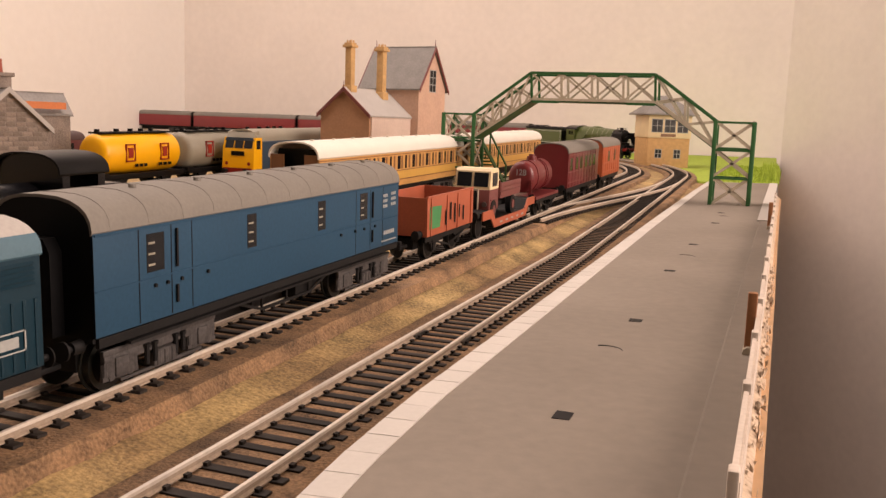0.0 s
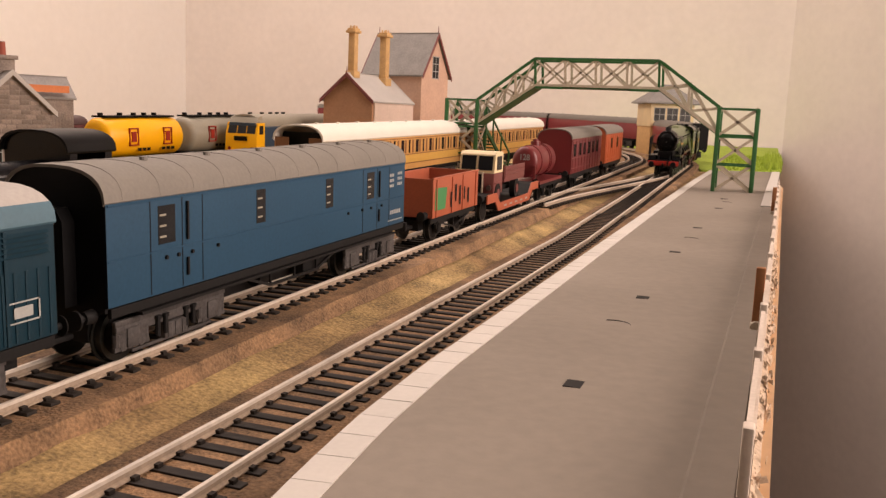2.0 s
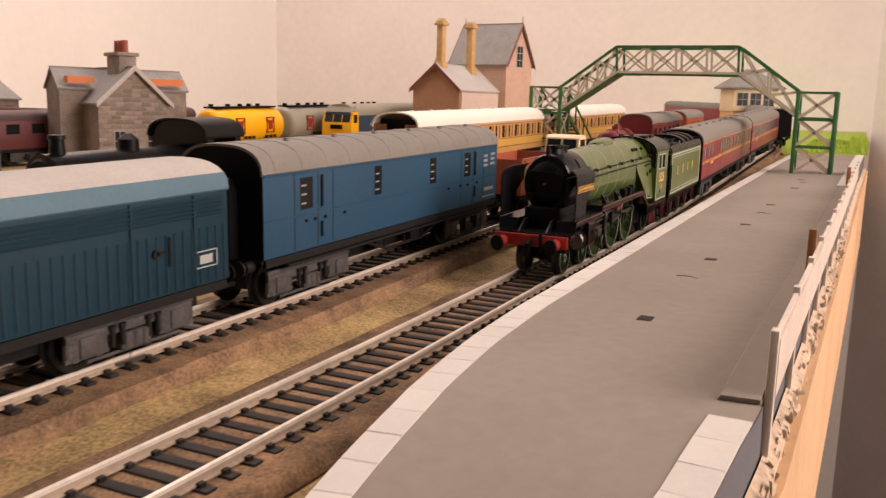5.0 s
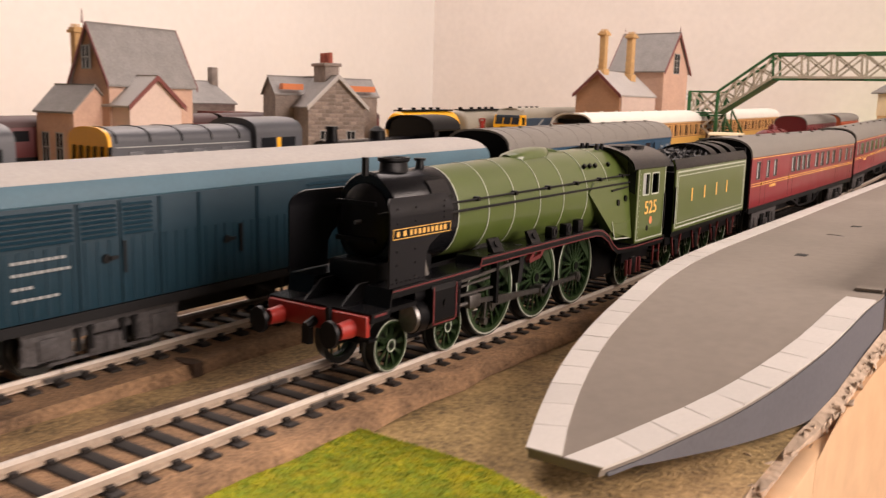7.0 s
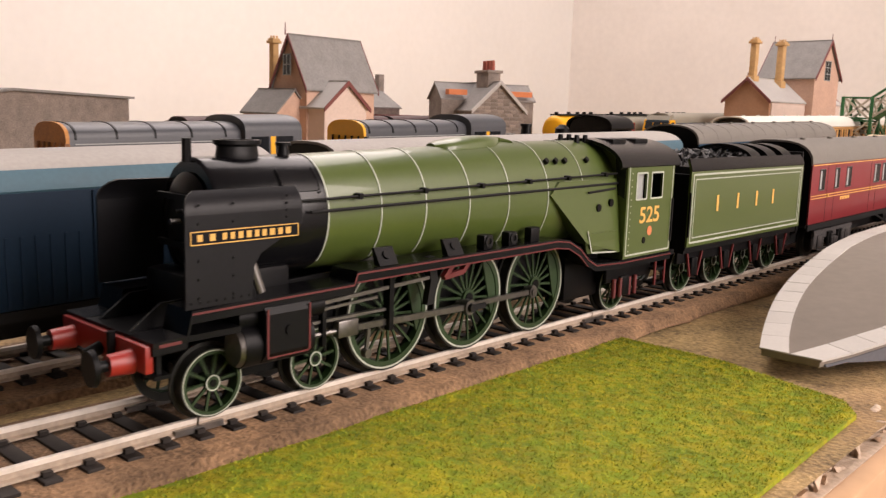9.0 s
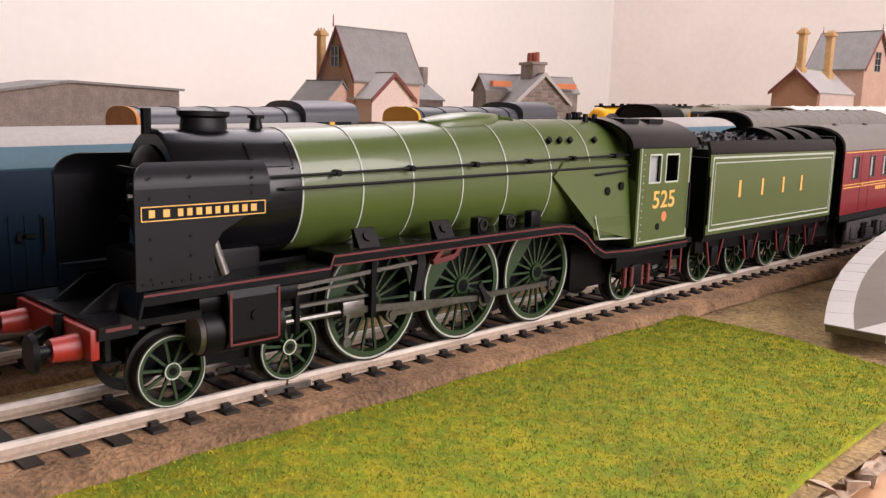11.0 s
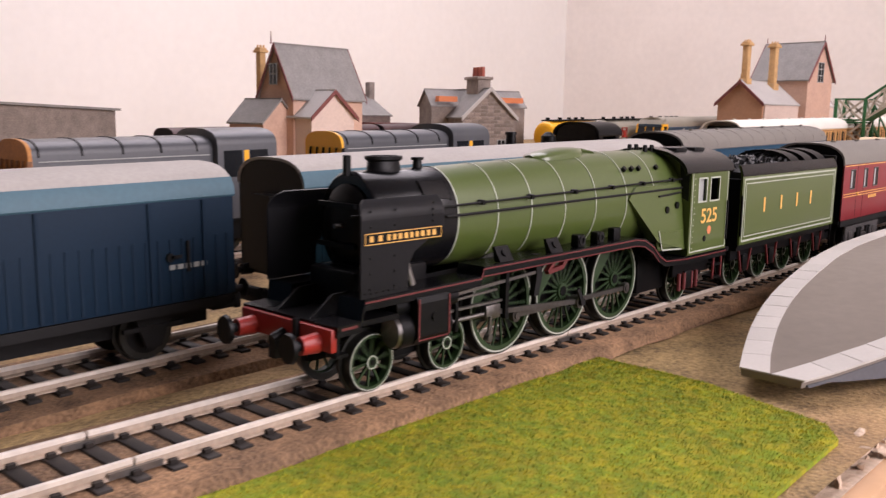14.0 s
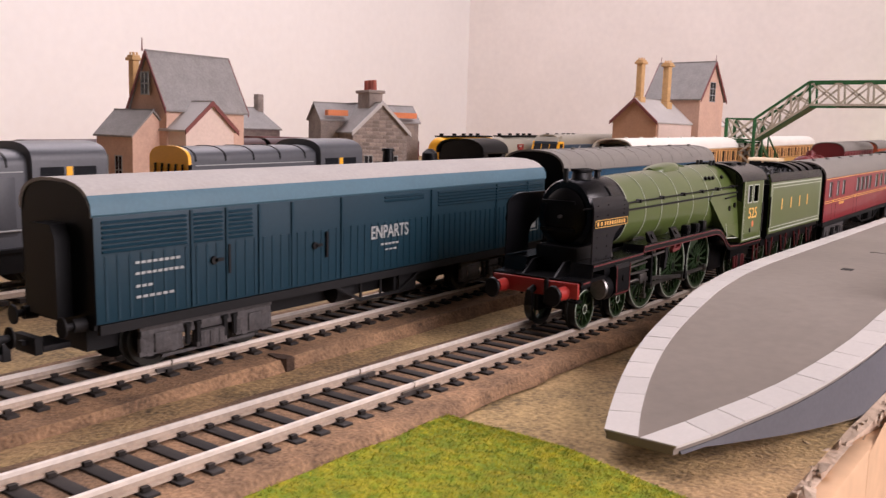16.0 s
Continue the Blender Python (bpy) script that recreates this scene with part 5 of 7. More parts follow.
def maroon_coach(dist, first):
    t = thing("passenger_coach", mpose(0, 0, 0), "crimson-maroon corridor coach with a grey roof and gold lining", "railway coach", "coaches behind the engine")
    h, y0, y1, z0, ze, zt = 17.0, -131, 131, 14.4, 37.2, 45.4
    van_body(t, h, y0, y1, z0, ze, zt, M_MAROON, M_ROOFG, M_BLACK)
    for z in (25.0, 24.0, 36.4):
        lining(t, h + 0.02, [(y0 + 1, z), (y1 - 1, z)], 0.3, M_GOLD)
    if first:
        wins = [(-122, -116), (-104, -99), (-90, -84), (-52, -44), (-40, -32), (-28, -20), (-16, -8), (6, 14), (22, 30), (38, 46), (56, 64), (78, 86), (100, 108), (118, 123)]
    else:
        wins = [(-124, -119)] + [(-112 + i * 21, -98 + i * 21) for i in range(11)] + [(119, 124)]
    for a, c in wins:
        w = pbox("window", M_GLASSD, t, h - 0.5, h + 0.06, a, c, 27.0, 34.6, label="dark window")
        b = bmesh.new()
        for p in ((a - 0.3, a, 26.7, 34.9), (c, c + 0.3, 26.7, 34.9), (a - 0.3, c + 0.3, 26.7, 27.0), (a - 0.3, c + 0.3, 34.6, 34.9)):
            box(b, h - 0.1, h + 0.16, p[0], p[1], p[2], p[3])
        part("window_frame", b, M_STEEL, w)
        pbox("window_blind", M_LETTER, w, h + 0.02, h + 0.1, a + 0.6, a + 2.4, 27.4, 34.2, label="pale window blind")
    for y in (-113, -57, 70, 113):
        pbox("door_line", M_BLACK, t, h, h + 0.05, y, y + 0.3, 15, 36.6)
        pbox("door_line", M_BLACK, t, h, h + 0.05, y + 9, y + 9.3, 15, 36.6)
        pcyl("door_handle", M_GOLD, t, (h, y + 1, 24.6), (h + 0.6, y + 1, 24.6), 0.5, seg=8)
    bars(t, h + 0.02, -96, -84, 22.0, 1.3, 6, M_GOLD)
    for i in range(8):
        pcyl("roof_vent", M_ROOFG, t, (4, -112 + i * 32, zt - 1.2), (4, -112 + i * 32, zt + 0.6), 1.3, seg=10)
    sole(t, h - 0.8, y0, y1, z0 - 0.2)
    truss(t, -44, 44, z0 - 1, h - 2)
    for y in (-92, 92):
        for ax, d in zip(bogie(t, y), (-17, 17)):
            ROLL.append((ax, ax.location.y / U, ax.location.z / U, ax.location.z / U))
    corridor(t, y0, -1, 14, 36), corridor(t, y1, 1, 14, 36)
    coupling(t, y0, -1), coupling(t, y1, 1)
    buffers(t, y0, -1), buffers(t, y1, 1)
    TRAIN.append((t, dist))


for i in range(4):
    maroon_coach(143.8 + 46.6 + 10 + 131 + i * 270.0, i == 0)

proportions(1.0, 1.0, 1.0)

# ---------- wagons on the second track ----------
proportions(0.93, 0.985, 1.085)


def wagon_chassis(t, y0, y1, h=13.5, z=11.5):
    sole(t, h, y0, y1, z)
    for d in (y0 + (y1 - y0) * 0.24, y0 + (y1 - y0) * 0.76):
        wheelset(t, d, 6.2)
        for s in (-1, 1):
            b = bmesh.new()
            x = s * (h - 1.5)
            prism(b, [(d - 5, z - 2), (d + 5, z - 2), (d + 1.8, 3.6), (d - 1.8, 3.6)], "x", x - 0.6, x + 0.6)
            box(b, x - 0.2, x + 1.2, d - 2, d + 2, 4.4, 8, 0.3)
            box(b, x - 0.2, x + 1.0, d - 7, d + 7, 8.0, 8.9)
            part("axle_guard", b, M_UNDER, t)
    b = bmesh.new()
    bar(b, (h + 0.6, y0 + 10, 9.5), (h + 0.6, (y0 + y1) / 2, 5.0), 0.6, 0.8)
    bar(b, (h + 0.6, y1 - 10, 9.5), (h + 0.6, (y0 + y1) / 2, 5.0), 0.6, 0.8)
    part("brake_lever", b, M_UNDER, t)
    buffers(t, y0, -1), buffers(t, y1, 1)
    coupling(t, y0, -1), coupling(t, y1, 1)


def open_wagon():
    t = thing("open_wagon", on_b(418), "bauxite-red open mineral wagon with a green patch", "railway wagon")
    h, y0, y1, z0, z1 = 15.5, -34, 34, 12.0, 29.0
    for s in (-1, 1):
        pbox("side", M_BAUX, t, min(s * h, s * (h - 0.9)), max(s * h, s * (h - 0.9)), y0, y1, z0, z1, bev=0.15)
    for y in (y0, y1 - 0.9):
        pbox("end", M_BAUX, t, -h + 0.95, h - 0.95, y, y + 0.9, z0, z1)
    pbox("floor", M_UNDER, t, -h + 1, h - 1, y0 + 1, y1 - 1, z0, z0 + 1)
    for y in (y0 + 4, -8, 8, y1 - 5):
        pbox("strap", M_BAUX, t, h, h + 0.5, y, y + 1, z0, z1 - 0.5)
    pbox("top_rim", M_BAUX, t, h - 1, h + 0.3, y0, y1, z1, z1 + 0.5)
    b = bmesh.new()
    prism(b, [(-31, 15), (-17, 15), (-15, 24.5), (-31, 25)], "x", h + 0.02, h + 0.14)
    part("green_patch", b, mat("patch_green", (0.03, 0.20, 0.07), 0.6), t, "green painted patch")
    b = bmesh.new()
    for i in range(5):
        box(b, h + 0.5, h + 0.6, -10 + i * 6.5, -8.4 + i * 6.5, 15 + (i % 2) * 2, 22 + (i * 3 % 4))
    part("side_lettering", b, M_UNDER, t, "dark unreadable lettering bars")
    wagon_chassis(t, y0, y1)


open_wagon()


def well_wagon():
    t = thing("well_wagon", on_b(528.5), "bauxite-red well wagon carrying a lorry", "railway wagon")
    h = 15.0
    prof = [(-58, 14), (-40, 14), (-33, 8.2), (33, 8.2), (40, 14), (58, 14), (58, 10.5), (42, 10.5), (35, 5), (-35, 5), (-42, 10.5), (-58, 10.5)]
    b = bmesh.new()
    prism(b, prof, "x", -h + 0.8, h - 0.8)
    part("deck", b, M_UNDER, t)
    for s in (-1, 1):
        b = bmesh.new()
        prism(b, [(y, z + (0.8 if i < 6 else -0.4)) for i, (y, z) in enumerate(prof)], "x", s * (h - 0.8), s * h)
        part("side_girder", b, M_BAUX, t)
    b = bmesh.new()
    for y in (-24, -12, 0, 12, 24):
        box(b, h, h + 0.1, y, y + 5, 6.2, 7.2)
    part("side_lettering", b, M_LETTER, t, "small white lettering bars")
    for y in (-50, 50):
        wheelset(t, y, 5.8)
    coupling(t, -58, -1), coupling(t, 58, 1)
    buffers(t, -58, -1), buffers(t, 58, 1)


well_wagon()


proportions(0.97, 0.99, 1.05)


def lorry():
    t = thing("toy_lorry", mpose(XB, 521, zb(521) + 9.0, 1.1, 0, 0), "maroon and cream model flatbed lorry on the well wagon", "lorry")
    # cab, front to -y
    b = bmesh.new()
    box(b, -11.5, 11.5, -30, -12, 5, 17, 1.0)
    part("cab_lower", b, M_LORRY, t)
    b = bmesh.new()
    prism(b, [(-29.4, 17), (-12, 17), (-12, 27.5), (-14, 28.6), (-25.6, 28.6), (-27.4, 27.2)], "x", -11.2, 11.2)
    part("cab_upper", b, M_CABCREAM, t, "cream cab top")
    for x0, x1 in ((-9.8, -0.8), (0.8, 9.8)):
        b = bmesh.new()
        q = [(x0, -29.5, 18.6), (x1, -29.5, 18.6), (x1, -27.9, 26.4), (x0, -27.9, 26.4)]
        loft(b, [q, [(p[0], p[1] + 1.5, p[2]) for p in q]])
        part("windscreen", b, M_GLASSD, t, "dark windscreen pane")
    for s in (-1, 1):
        pbox("cab_window", M_GLASSD, t, s * 11.1 - 0.3, s * 11.1 + 0.3, -24.5, -15, 18.6, 26.2)
        for y in (-23, 18):
            w = pcyl("wheel", M_UNDER, t, (s * 8.5, y, 5.6), (s * 12, y, 5.6), 5.6, seg=24)
            pcyl("hub", M_LORRY, w, (s * 11.9, y, 5.6), (s * 12.4, y, 5.6), 2.6, seg=14)
        pcyl("headlamp", M_STEEL, t, (s * 8.4, -30, 9), (s * 8.4, -31.2, 9), 1.5, seg=12)
        pbox("mudguard", M_LORRY, t, s * 10.2 - 1.8, s * 10.2 + 1.8, -29, -17, 10.8, 12, bev=0.4)
    pbox("radiator", M_UNDER, t, -4, 4, -31, -29.8, 6, 16.5, bev=0.4)
    b = bmesh.new()
    for p in ((-4.6, -4, 6, 16.5), (4, 4.6, 6, 16.5), (-4.6, 4.6, 16.5, 17.4)):
        box(b, p[0], p[1], -31.4, -29.9, p[2], p[3])
    part("radiator_shell", b, M_BRCREAM, t)
    pbox("bumper", M_UNDER, t, -11, 11, -32, -30.8, 4.2, 6)
    pbox("chassis", M_UNDER, t, -6, 6, -28, 32, 5, 8)
    pbox("bed", M_LORRY, t, -12, 12, -10, 34, 11, 12.5)
    for s in (-1, 1):
        for k in range(3):
            pbox("side_board", M_LORRY, t, s * 12 - 0.4, s * 12 + 0.4, -10, 34, 12.6 + k * 2.5, 14.9 + k * 2.5)
    pbox("headboard", M_LORRY, t, -12, 12, -11, -10, 11, 21)


lorry()
proportions(0.93, 0.985, 1.085)


def tank_wagon():
    t = thing("tank_wagon", on_b(626.5), "crimson rectangular-ended tank wagon with white number 128", "railway wagon")
    y0, y1 = -34, 34
    b = bmesh.new()
    n = 32
    secs = []
    for y, r in ((y0 + 5, 6.5), (y0 + 6, 9.2), (y0 + 8, 10.2), (y1 - 8, 10.2), (y1 - 6, 9.2), (y1 - 5, 6.5)):
        secs.append([(r * math.cos(2 * math.pi * i / n), y, 25 + r * math.sin(2 * math.pi * i / n)) for i in range(n)])
    loft(b, secs)
    part("tank_barrel", b, M_LMRED, t, "glossy crimson tank", smooth=50)
    pcyl("manhole", M_LMRED, t, (0, 0, 34), (0, 0, 37.6), 4.0, 3.8, 18)
    pcyl("filler", M_LMRED, t, (0, 0, 37.6), (0, 0, 39), 2.4, seg=12)
    for y in (-16, 8, 13):
        b = bmesh.new()
        secs = [[((10.25 + d) * math.cos(a), y + e, 25 + (10.25 + d) * math.sin(a)) for d, e in ((-0.2, -0.7), (0.5, -0.7), (0.5, 0.7), (-0.2, 0.7))] for a in [2 * math.pi * k / 28 for k in range(29)]]
        loft(b, secs, caps=False)
        part("strap", b, M_LMRED, t)
    letters("running_number", "128", 5.4, M_LETTER, t, mpose(0, y0 + 4.9, 28, 90, 0, 0), "white number", 1.0)
    b = bmesh.new()
    for x in (-10, 10):
        box(b, x * 0.8 - 1, x * 0.8 + 1, y0 + 4, y0 + 5, 12, 23)
    box(b, -14, 14, y0, y1, 11.4, 13.4)
    part("cradle", b, M_LMRED, t)
    wagon_chassis(t, y0, y1)


tank_wagon()


def short_coach(yc, length, m_body, label, windows):
    t = thing("four_wheel_coach" if windows else "brake_van", on_b(yc), label, "railway coach" if windows else "brake van")
    h, y0, y1 = 15.2, -length / 2, length / 2
    van_body(t, h, y0, y1, 12.5, 38, 45, m_body, M_ROOFG, m_body)
    for a, c in windows or ((-22, -12), (12, 22)):
        pbox("window", M_GLASSD, t, h - 0.5, h + 0.1, a, c, 25, 34)
    for z in (16, 23.5, 36):
        pbox("beading", m_body, t, h - 0.1, h + 0.35, y0 + 0.5, y1 - 0.5, z, z + 0.6)
    for k in range(int(length // 12)):
        pbox("rib", m_body, t, h - 0.1, h + 0.35, y0 + 4 + k * 12, y0 + 4.6 + k * 12, 13, 37.5)
    wagon_chassis(t, y0, y1)


short_coach(749, 128, M_LMRED, "crimson four-wheel coach with a grey roof", [(-56 + i * 19, -46 + i * 19) for i in range(6)])
short_coach(884, 100, M_BRAKE, "orange-red brake van at the end of the wagons", ())


proportions(1.0, 1.0, 1.0)


# ---------- yard behind the vans ----------
proportions(1.05, 0.985, 1.09)


def at_yard(x, y, rz=0):
    return mpose(x, y, zb(y) + 0.5 + fall(x), 1.1, 0, rz)


def shunter(x, y, front, label):
    t = thing("diesel_shunter", at_yard(x, y), label, "locomotive", "diesel shunters in the yard")
    # bonnet towards -y, cab at the rear
    b = bmesh.new()
    arc = roof_arc(12.5, 40.5, 45.6)
    prism(b, [(12.5, 14)] + arc + [(-12.5, 14)], "y", -52, 22)
    part("bonnet", b, M_DGREY, t, "dark grey bonnet")
    for i in range(5):
        y_ = -50 + i * 16
        b = bmesh.new()
        a2 = roof_arc(12.8, 40.4, 45.9)
        prism(b, a2 + [(p[0] * 0.96, p[1] - 0.6) for p in a2[::-1]], "y", y_, y_ + 0.8)
        part("bonnet_rib", b, M_BLACK, t)
    for i in range(4):
        pbox("bonnet_door", M_DGREY, t, 12.4, 12.9, -44 + i * 16, -31 + i * 16, 18, 37, bev=0.15)
        pbox("door_catch", M_LETTER, t, 12.9, 13.1, -38 + i * 16, -37 + i * 16, 33, 36)
    lining(t, 12.95, [(-50, 38.6), (20, 38.6)], 0.4, M_LETTER)
    b = bmesh.new()
    prism(b, [(12.7, 14)] + roof_arc(12.7, 40.4, 45.9) + [(-12.7, 14)], "y", -53.4, -52)
    f = part("nose", b, front, t, "yellow striped nose end")
    for k in range(6):
        b = bmesh.new()
        bar(b, (-11 + k * 4.4, -53.6, 17), (-8 + k * 4.4, -53.6, 39), 1.6, 0.3)
        part("warning_stripe", b, M_BLACK if front is M_YELLOW else M_TEAKD, f)
    b = bmesh.new()
    a3 = roof_arc(15.5, 42, 48.2)
    prism(b, [(15.5, 14)] + a3 + [(-15.5, 14)], "y", 22, 52)
    part("cab", b, M_DGREY, t, "dark grey cab")
    for a, c in ((25, 34), (38, 47)):
        pbox("cab_window", M_GLASSD, t, 15.2, 15.7, a, c, 30, 40)
    pbox("door_panel", M_YELLOW, t, 15.5, 15.7, 35, 37.4, 32, 40, label="small yellow panel")
    for x_ in (-9, 9):
        pbox("cab_window", M_GLASSD, t, x_ - 3.4, x_ + 3.4, 51.8, 52.2, 30, 40)
    for y_ in (-56, 56):
        pbox("buffer_beam", M_RED, t, -15, 15, min(y_, y_ * 0.975), max(y_, y_ * 0.975), 10, 15, label="red buffer beam")
        buffers(t, y_, -1 if y_ < 0 else 1)
    pbox("running_plate", M_BLACK, t, -15.5, 15.5, -55, 55, 13, 14.2)
    for y_ in (-28, 0, 28):
        wheelset(t, y_, 9)
        pbox("rod_boss", M_STEEL, t, 11, 12, y_ - 1, y_ + 1, 6, 8)
    pbox("coupling_rod", M_REDL, t, 11.4, 12.2, -28, 28, 6.4, 7.8)
    for s in (-1, 1):
        pbox("frame", M_BLACK, t, s * 13 - 0.6, s * 13 + 0.6, -52, 52, 6, 13.5)
        pcyl("handrail", M_LETTER, t, (s * 14.6, -53, 20), (s * 14.6, 20, 20), 0.3, seg=6)


shunter(-178.5, 122, M_YELLOW, "dark grey diesel shunter with a yellow nose in the yard")
shunter(-181, -19, mat("nose_brown", (0.42, 0.17, 0.03), 0.6, var=0.3), "dark grey diesel shunter with a rusty yellow nose in the yard")


def tank_engine():
    t = thing("tank_locomotive", at_yard(-175.5, 252.5), "black steam tank locomotive in the yard", "locomotive")
    pcyl("boiler", M_GLOSSB, t, (0, -52, 27), (0, 24, 27), 9.5, seg=28)
    pcyl("smokebox_door", M_BLACK, t, (0, -53.2, 27), (0, -52, 27), 7, 8, 24)
    b = bmesh.new()
    cyl(b, (0, -44, 35), (0, -44, 41.5), 3.4, 2.7, 18)
    cyl(b, (0, -44, 41.5), (0, -44, 43), 3.6, 3.3, 18)
    part("chimney", b, M_BLACK, t)
    b = bmesh.new()
    cyl(b, (0, -6, 35), (0, -6, 40), 4.6, 4.3, 18)
    cyl(b, (0, -6, 40), (0, -6, 42.2), 4.3, 1.6, 18)
    part("dome", b, M_BLACK, t)
    for s in (-1, 1):
        pbox("side_tank", M_GLOSSB, t, min(s * 9, s * 16), max(s * 9, s * 16), -34, 26, 14, 33, bev=0.6)
        lining(t, s * 16.05, [(-32, 16), (24, 16), (24, 31), (-32, 31), (-32, 16)], 0.3, M_REDL)
    b = bmesh.new()
    prism(b, [(16, 14)] + roof_arc(16.2, 40, 47) + [(-16, 14)], "y", 26, 30)
    prism(b, [(16, 14)] + roof_arc(16.2, 40, 47) + [(-16, 14)], "y", 46, 50)
    box(b, 15.2, 16.2, 26, 50, 14, 29)
    box(b, -16.2, -15.2, 26, 50, 14, 29)
    box(b, -15.5, 15.5, 30, 46, 39.5, 42)
    part("cab", b, M_GLOSSB, t)
    b = bmesh.new()
    a3 = roof_arc(17, 40, 47.6)
    prism(b, a3 + [(p[0] * 0.96, p[1] - 0.7) for p in a3[::-1]], "y", 24, 52)
    part("cab_roof", b, M_BLACK, t)
    pbox("bunker", M_GLOSSB, t, -15, 15, 50, 62, 14, 35, bev=0.5)
    pbox("running_plate", M_BLACK, t, -16.5, 16.5, -58, 62, 13, 14)
    pcyl("crest", M_GOLD, t, (16, -4, 24), (16.15, -4, 24), 2.6, seg=14, label="small gold crest")
    for y_ in (-30, 0, 30):
        wheelset(t, y_, 9.5)
    for s in (-1, 1):
        pbox("frame", M_BLACK, t, s * 6 - 0.5, s * 6 + 0.5, -56, 60, 6, 13)
    pbox("buffer_beam", M_RED, t, -15.5, 15.5, -59, -58, 9.5, 14.5)
    buffers(t, -59, -1), buffers(t, 62, 1)


tank_engine()


def teak_coach(y):
    t = thing("teak_coach", at_yard(-176.4, y), "varnished teak coach with a cream roof in the yard", "railway coach", "teak coaches")
    h, y0, y1 = 16.4, -138, 138
    for s in (-1, 1):
        b = bmesh.new()
        box(b, min(s * h, s * (h - 0.8)), max(s * h, s * (h - 0.8)), y0, y1, 14, 38)
        part("side", b, M_TEAK, t)
    pts = [(h, 14)] + roof_arc(h, 38, 46) + [(-h, 14)]
    b = bmesh.new()
    prism(b, pts, "y", y1 - 1, y1)
    part("end", b, M_TEAKD, t)
    for x0, x1 in ((-h, -7), (7, h)):
        pbox("end_panel", M_TEAKD, t, x0, x1, y0, y0 + 1, 14, 39)
    pbox("bulkhead", M_BLACK, t, -h + 1, h - 1, y0 + 8, y0 + 9, 14, 42)
    b = bmesh.new()
    arc = roof_arc(h + 0.8, 37.6, 46.6)
    prism(b, arc + [(p[0] * 0.95, p[1] - 0.9) for p in arc[::-1]], "y", y0 - 1, y1 + 1)
    rf = part("roof", b, M_CREAM, t, "cream painted roof", smooth=40)
    for i in range(9):
        pcyl("roof_vent", M_CREAM, rf, (3, -120 + i * 30, 45.4), (3, -120 + i * 30, 47.4), 1.4, seg=8)
    for i in range(18):
        a = y0 + 9 + i * 14.6
        w = pbox("window", M_GLASSD, t, h - 0.4, h + 0.06, a, a + (3.2 if i % 2 else 5.5), 25.5, 34.5, label="dark window")
        pbox("window_panel", M_TEAKD, w, h - 0.2, h + 0.2, a + 7, a + 9.6, 25.5, 34.5)
    for z in (24.2, 35.4, 18):
        pbox("beading", M_TEAKD, t, h - 0.1, h + 0.22, y0 + 1, y1 - 1, z, z + 0.5)
    pbox("lower_panel", mat("teak_yellow", (0.62, 0.36, 0.09), 0.45), t, h - 0.1, h + 0.12, y0 + 1, y1 - 1, 18.6, 24)
    sole(t, h - 1, y0, y1, 13.8)
    bogie(t, -96), bogie(t, 96)


teak_coach(625)
teak_coach(912)


def oil_tank(y, material, label):
    t = thing("oil_tank_wagon", at_yard(-431, y), label, "tank wagon", "oil tank wagons")
    b = bmesh.new()
    n = 30
    secs = []
    for yy_, r in ((-51, 10), (-50, 13.5), (-47, 15.6), (0, 16.2), (47, 15.6), (50, 13.5), (51, 10)):
        secs.append([(r * math.cos(2 * math.pi * i / n), yy_, 30 + r * math.sin(2 * math.pi * i / n)) for i in range(n)])
    loft(b, secs)
    part("tank_barrel", b, material, t, smooth=50)
    pbox("catwalk", M_BLACK, t, -7, 7, -46, 46, 45.8, 47.2)
    for yy_ in (-44, -20, -2, 12, 26):
        pcyl("filler", M_BLACK, t, (0, yy_, 47), (0, yy_, 49.4), 2.2, seg=10)
    for yy_ in (-22, 24):
        b = bmesh.new()
        for p in ((-6, 6, 24, 25), (-6, 6, 37, 38), (-6, -5, 24, 38), (5, 6, 24, 38), (-3, 3, 27, 35)):
            box(b, 15.2, 16.5, yy_ + p[0], yy_ + p[1], p[2], p[3])
        part("emblem", b, M_RED, t, "plain red emblem")
    bars(t, 14.6, -16, 2, 19.5, 2.4, 3, M_BLACK)
    bars(t, 14.6, 16, 36, 19.5, 2.4, 3, M_BLACK)
    pbox("chassis", M_BLACK, t, -14, 14, -54, 54, 10, 14.5, bev=0.4)
    pbox("end_platform", M_BLACK, t, -15, 15, -57, -48, 13, 16)
    for yy_ in (-30, 30):
        wheelset(t, yy_, 6.5)
        for s in (-1, 1):
            b = bmesh.new()
            prism(b, [(yy_ - 8, 11), (yy_ + 8, 11), (yy_ + 3, 3.6), (yy_ - 3, 3.6)], "x", s * 11.5, s * 13)
            part("axle_guard", b, M_UNDER, t)
    buffers(t, -54, -1), buffers(t, 54, 1)


oil_tank(645, M_YELLOW, "bright yellow oil tank wagon with red emblems")
oil_tank(759, M_TANKGREY, "grey oil tank wagon with red emblems")
oil_tank(873, M_YELLOW, "second yellow oil tank wagon with red emblems")


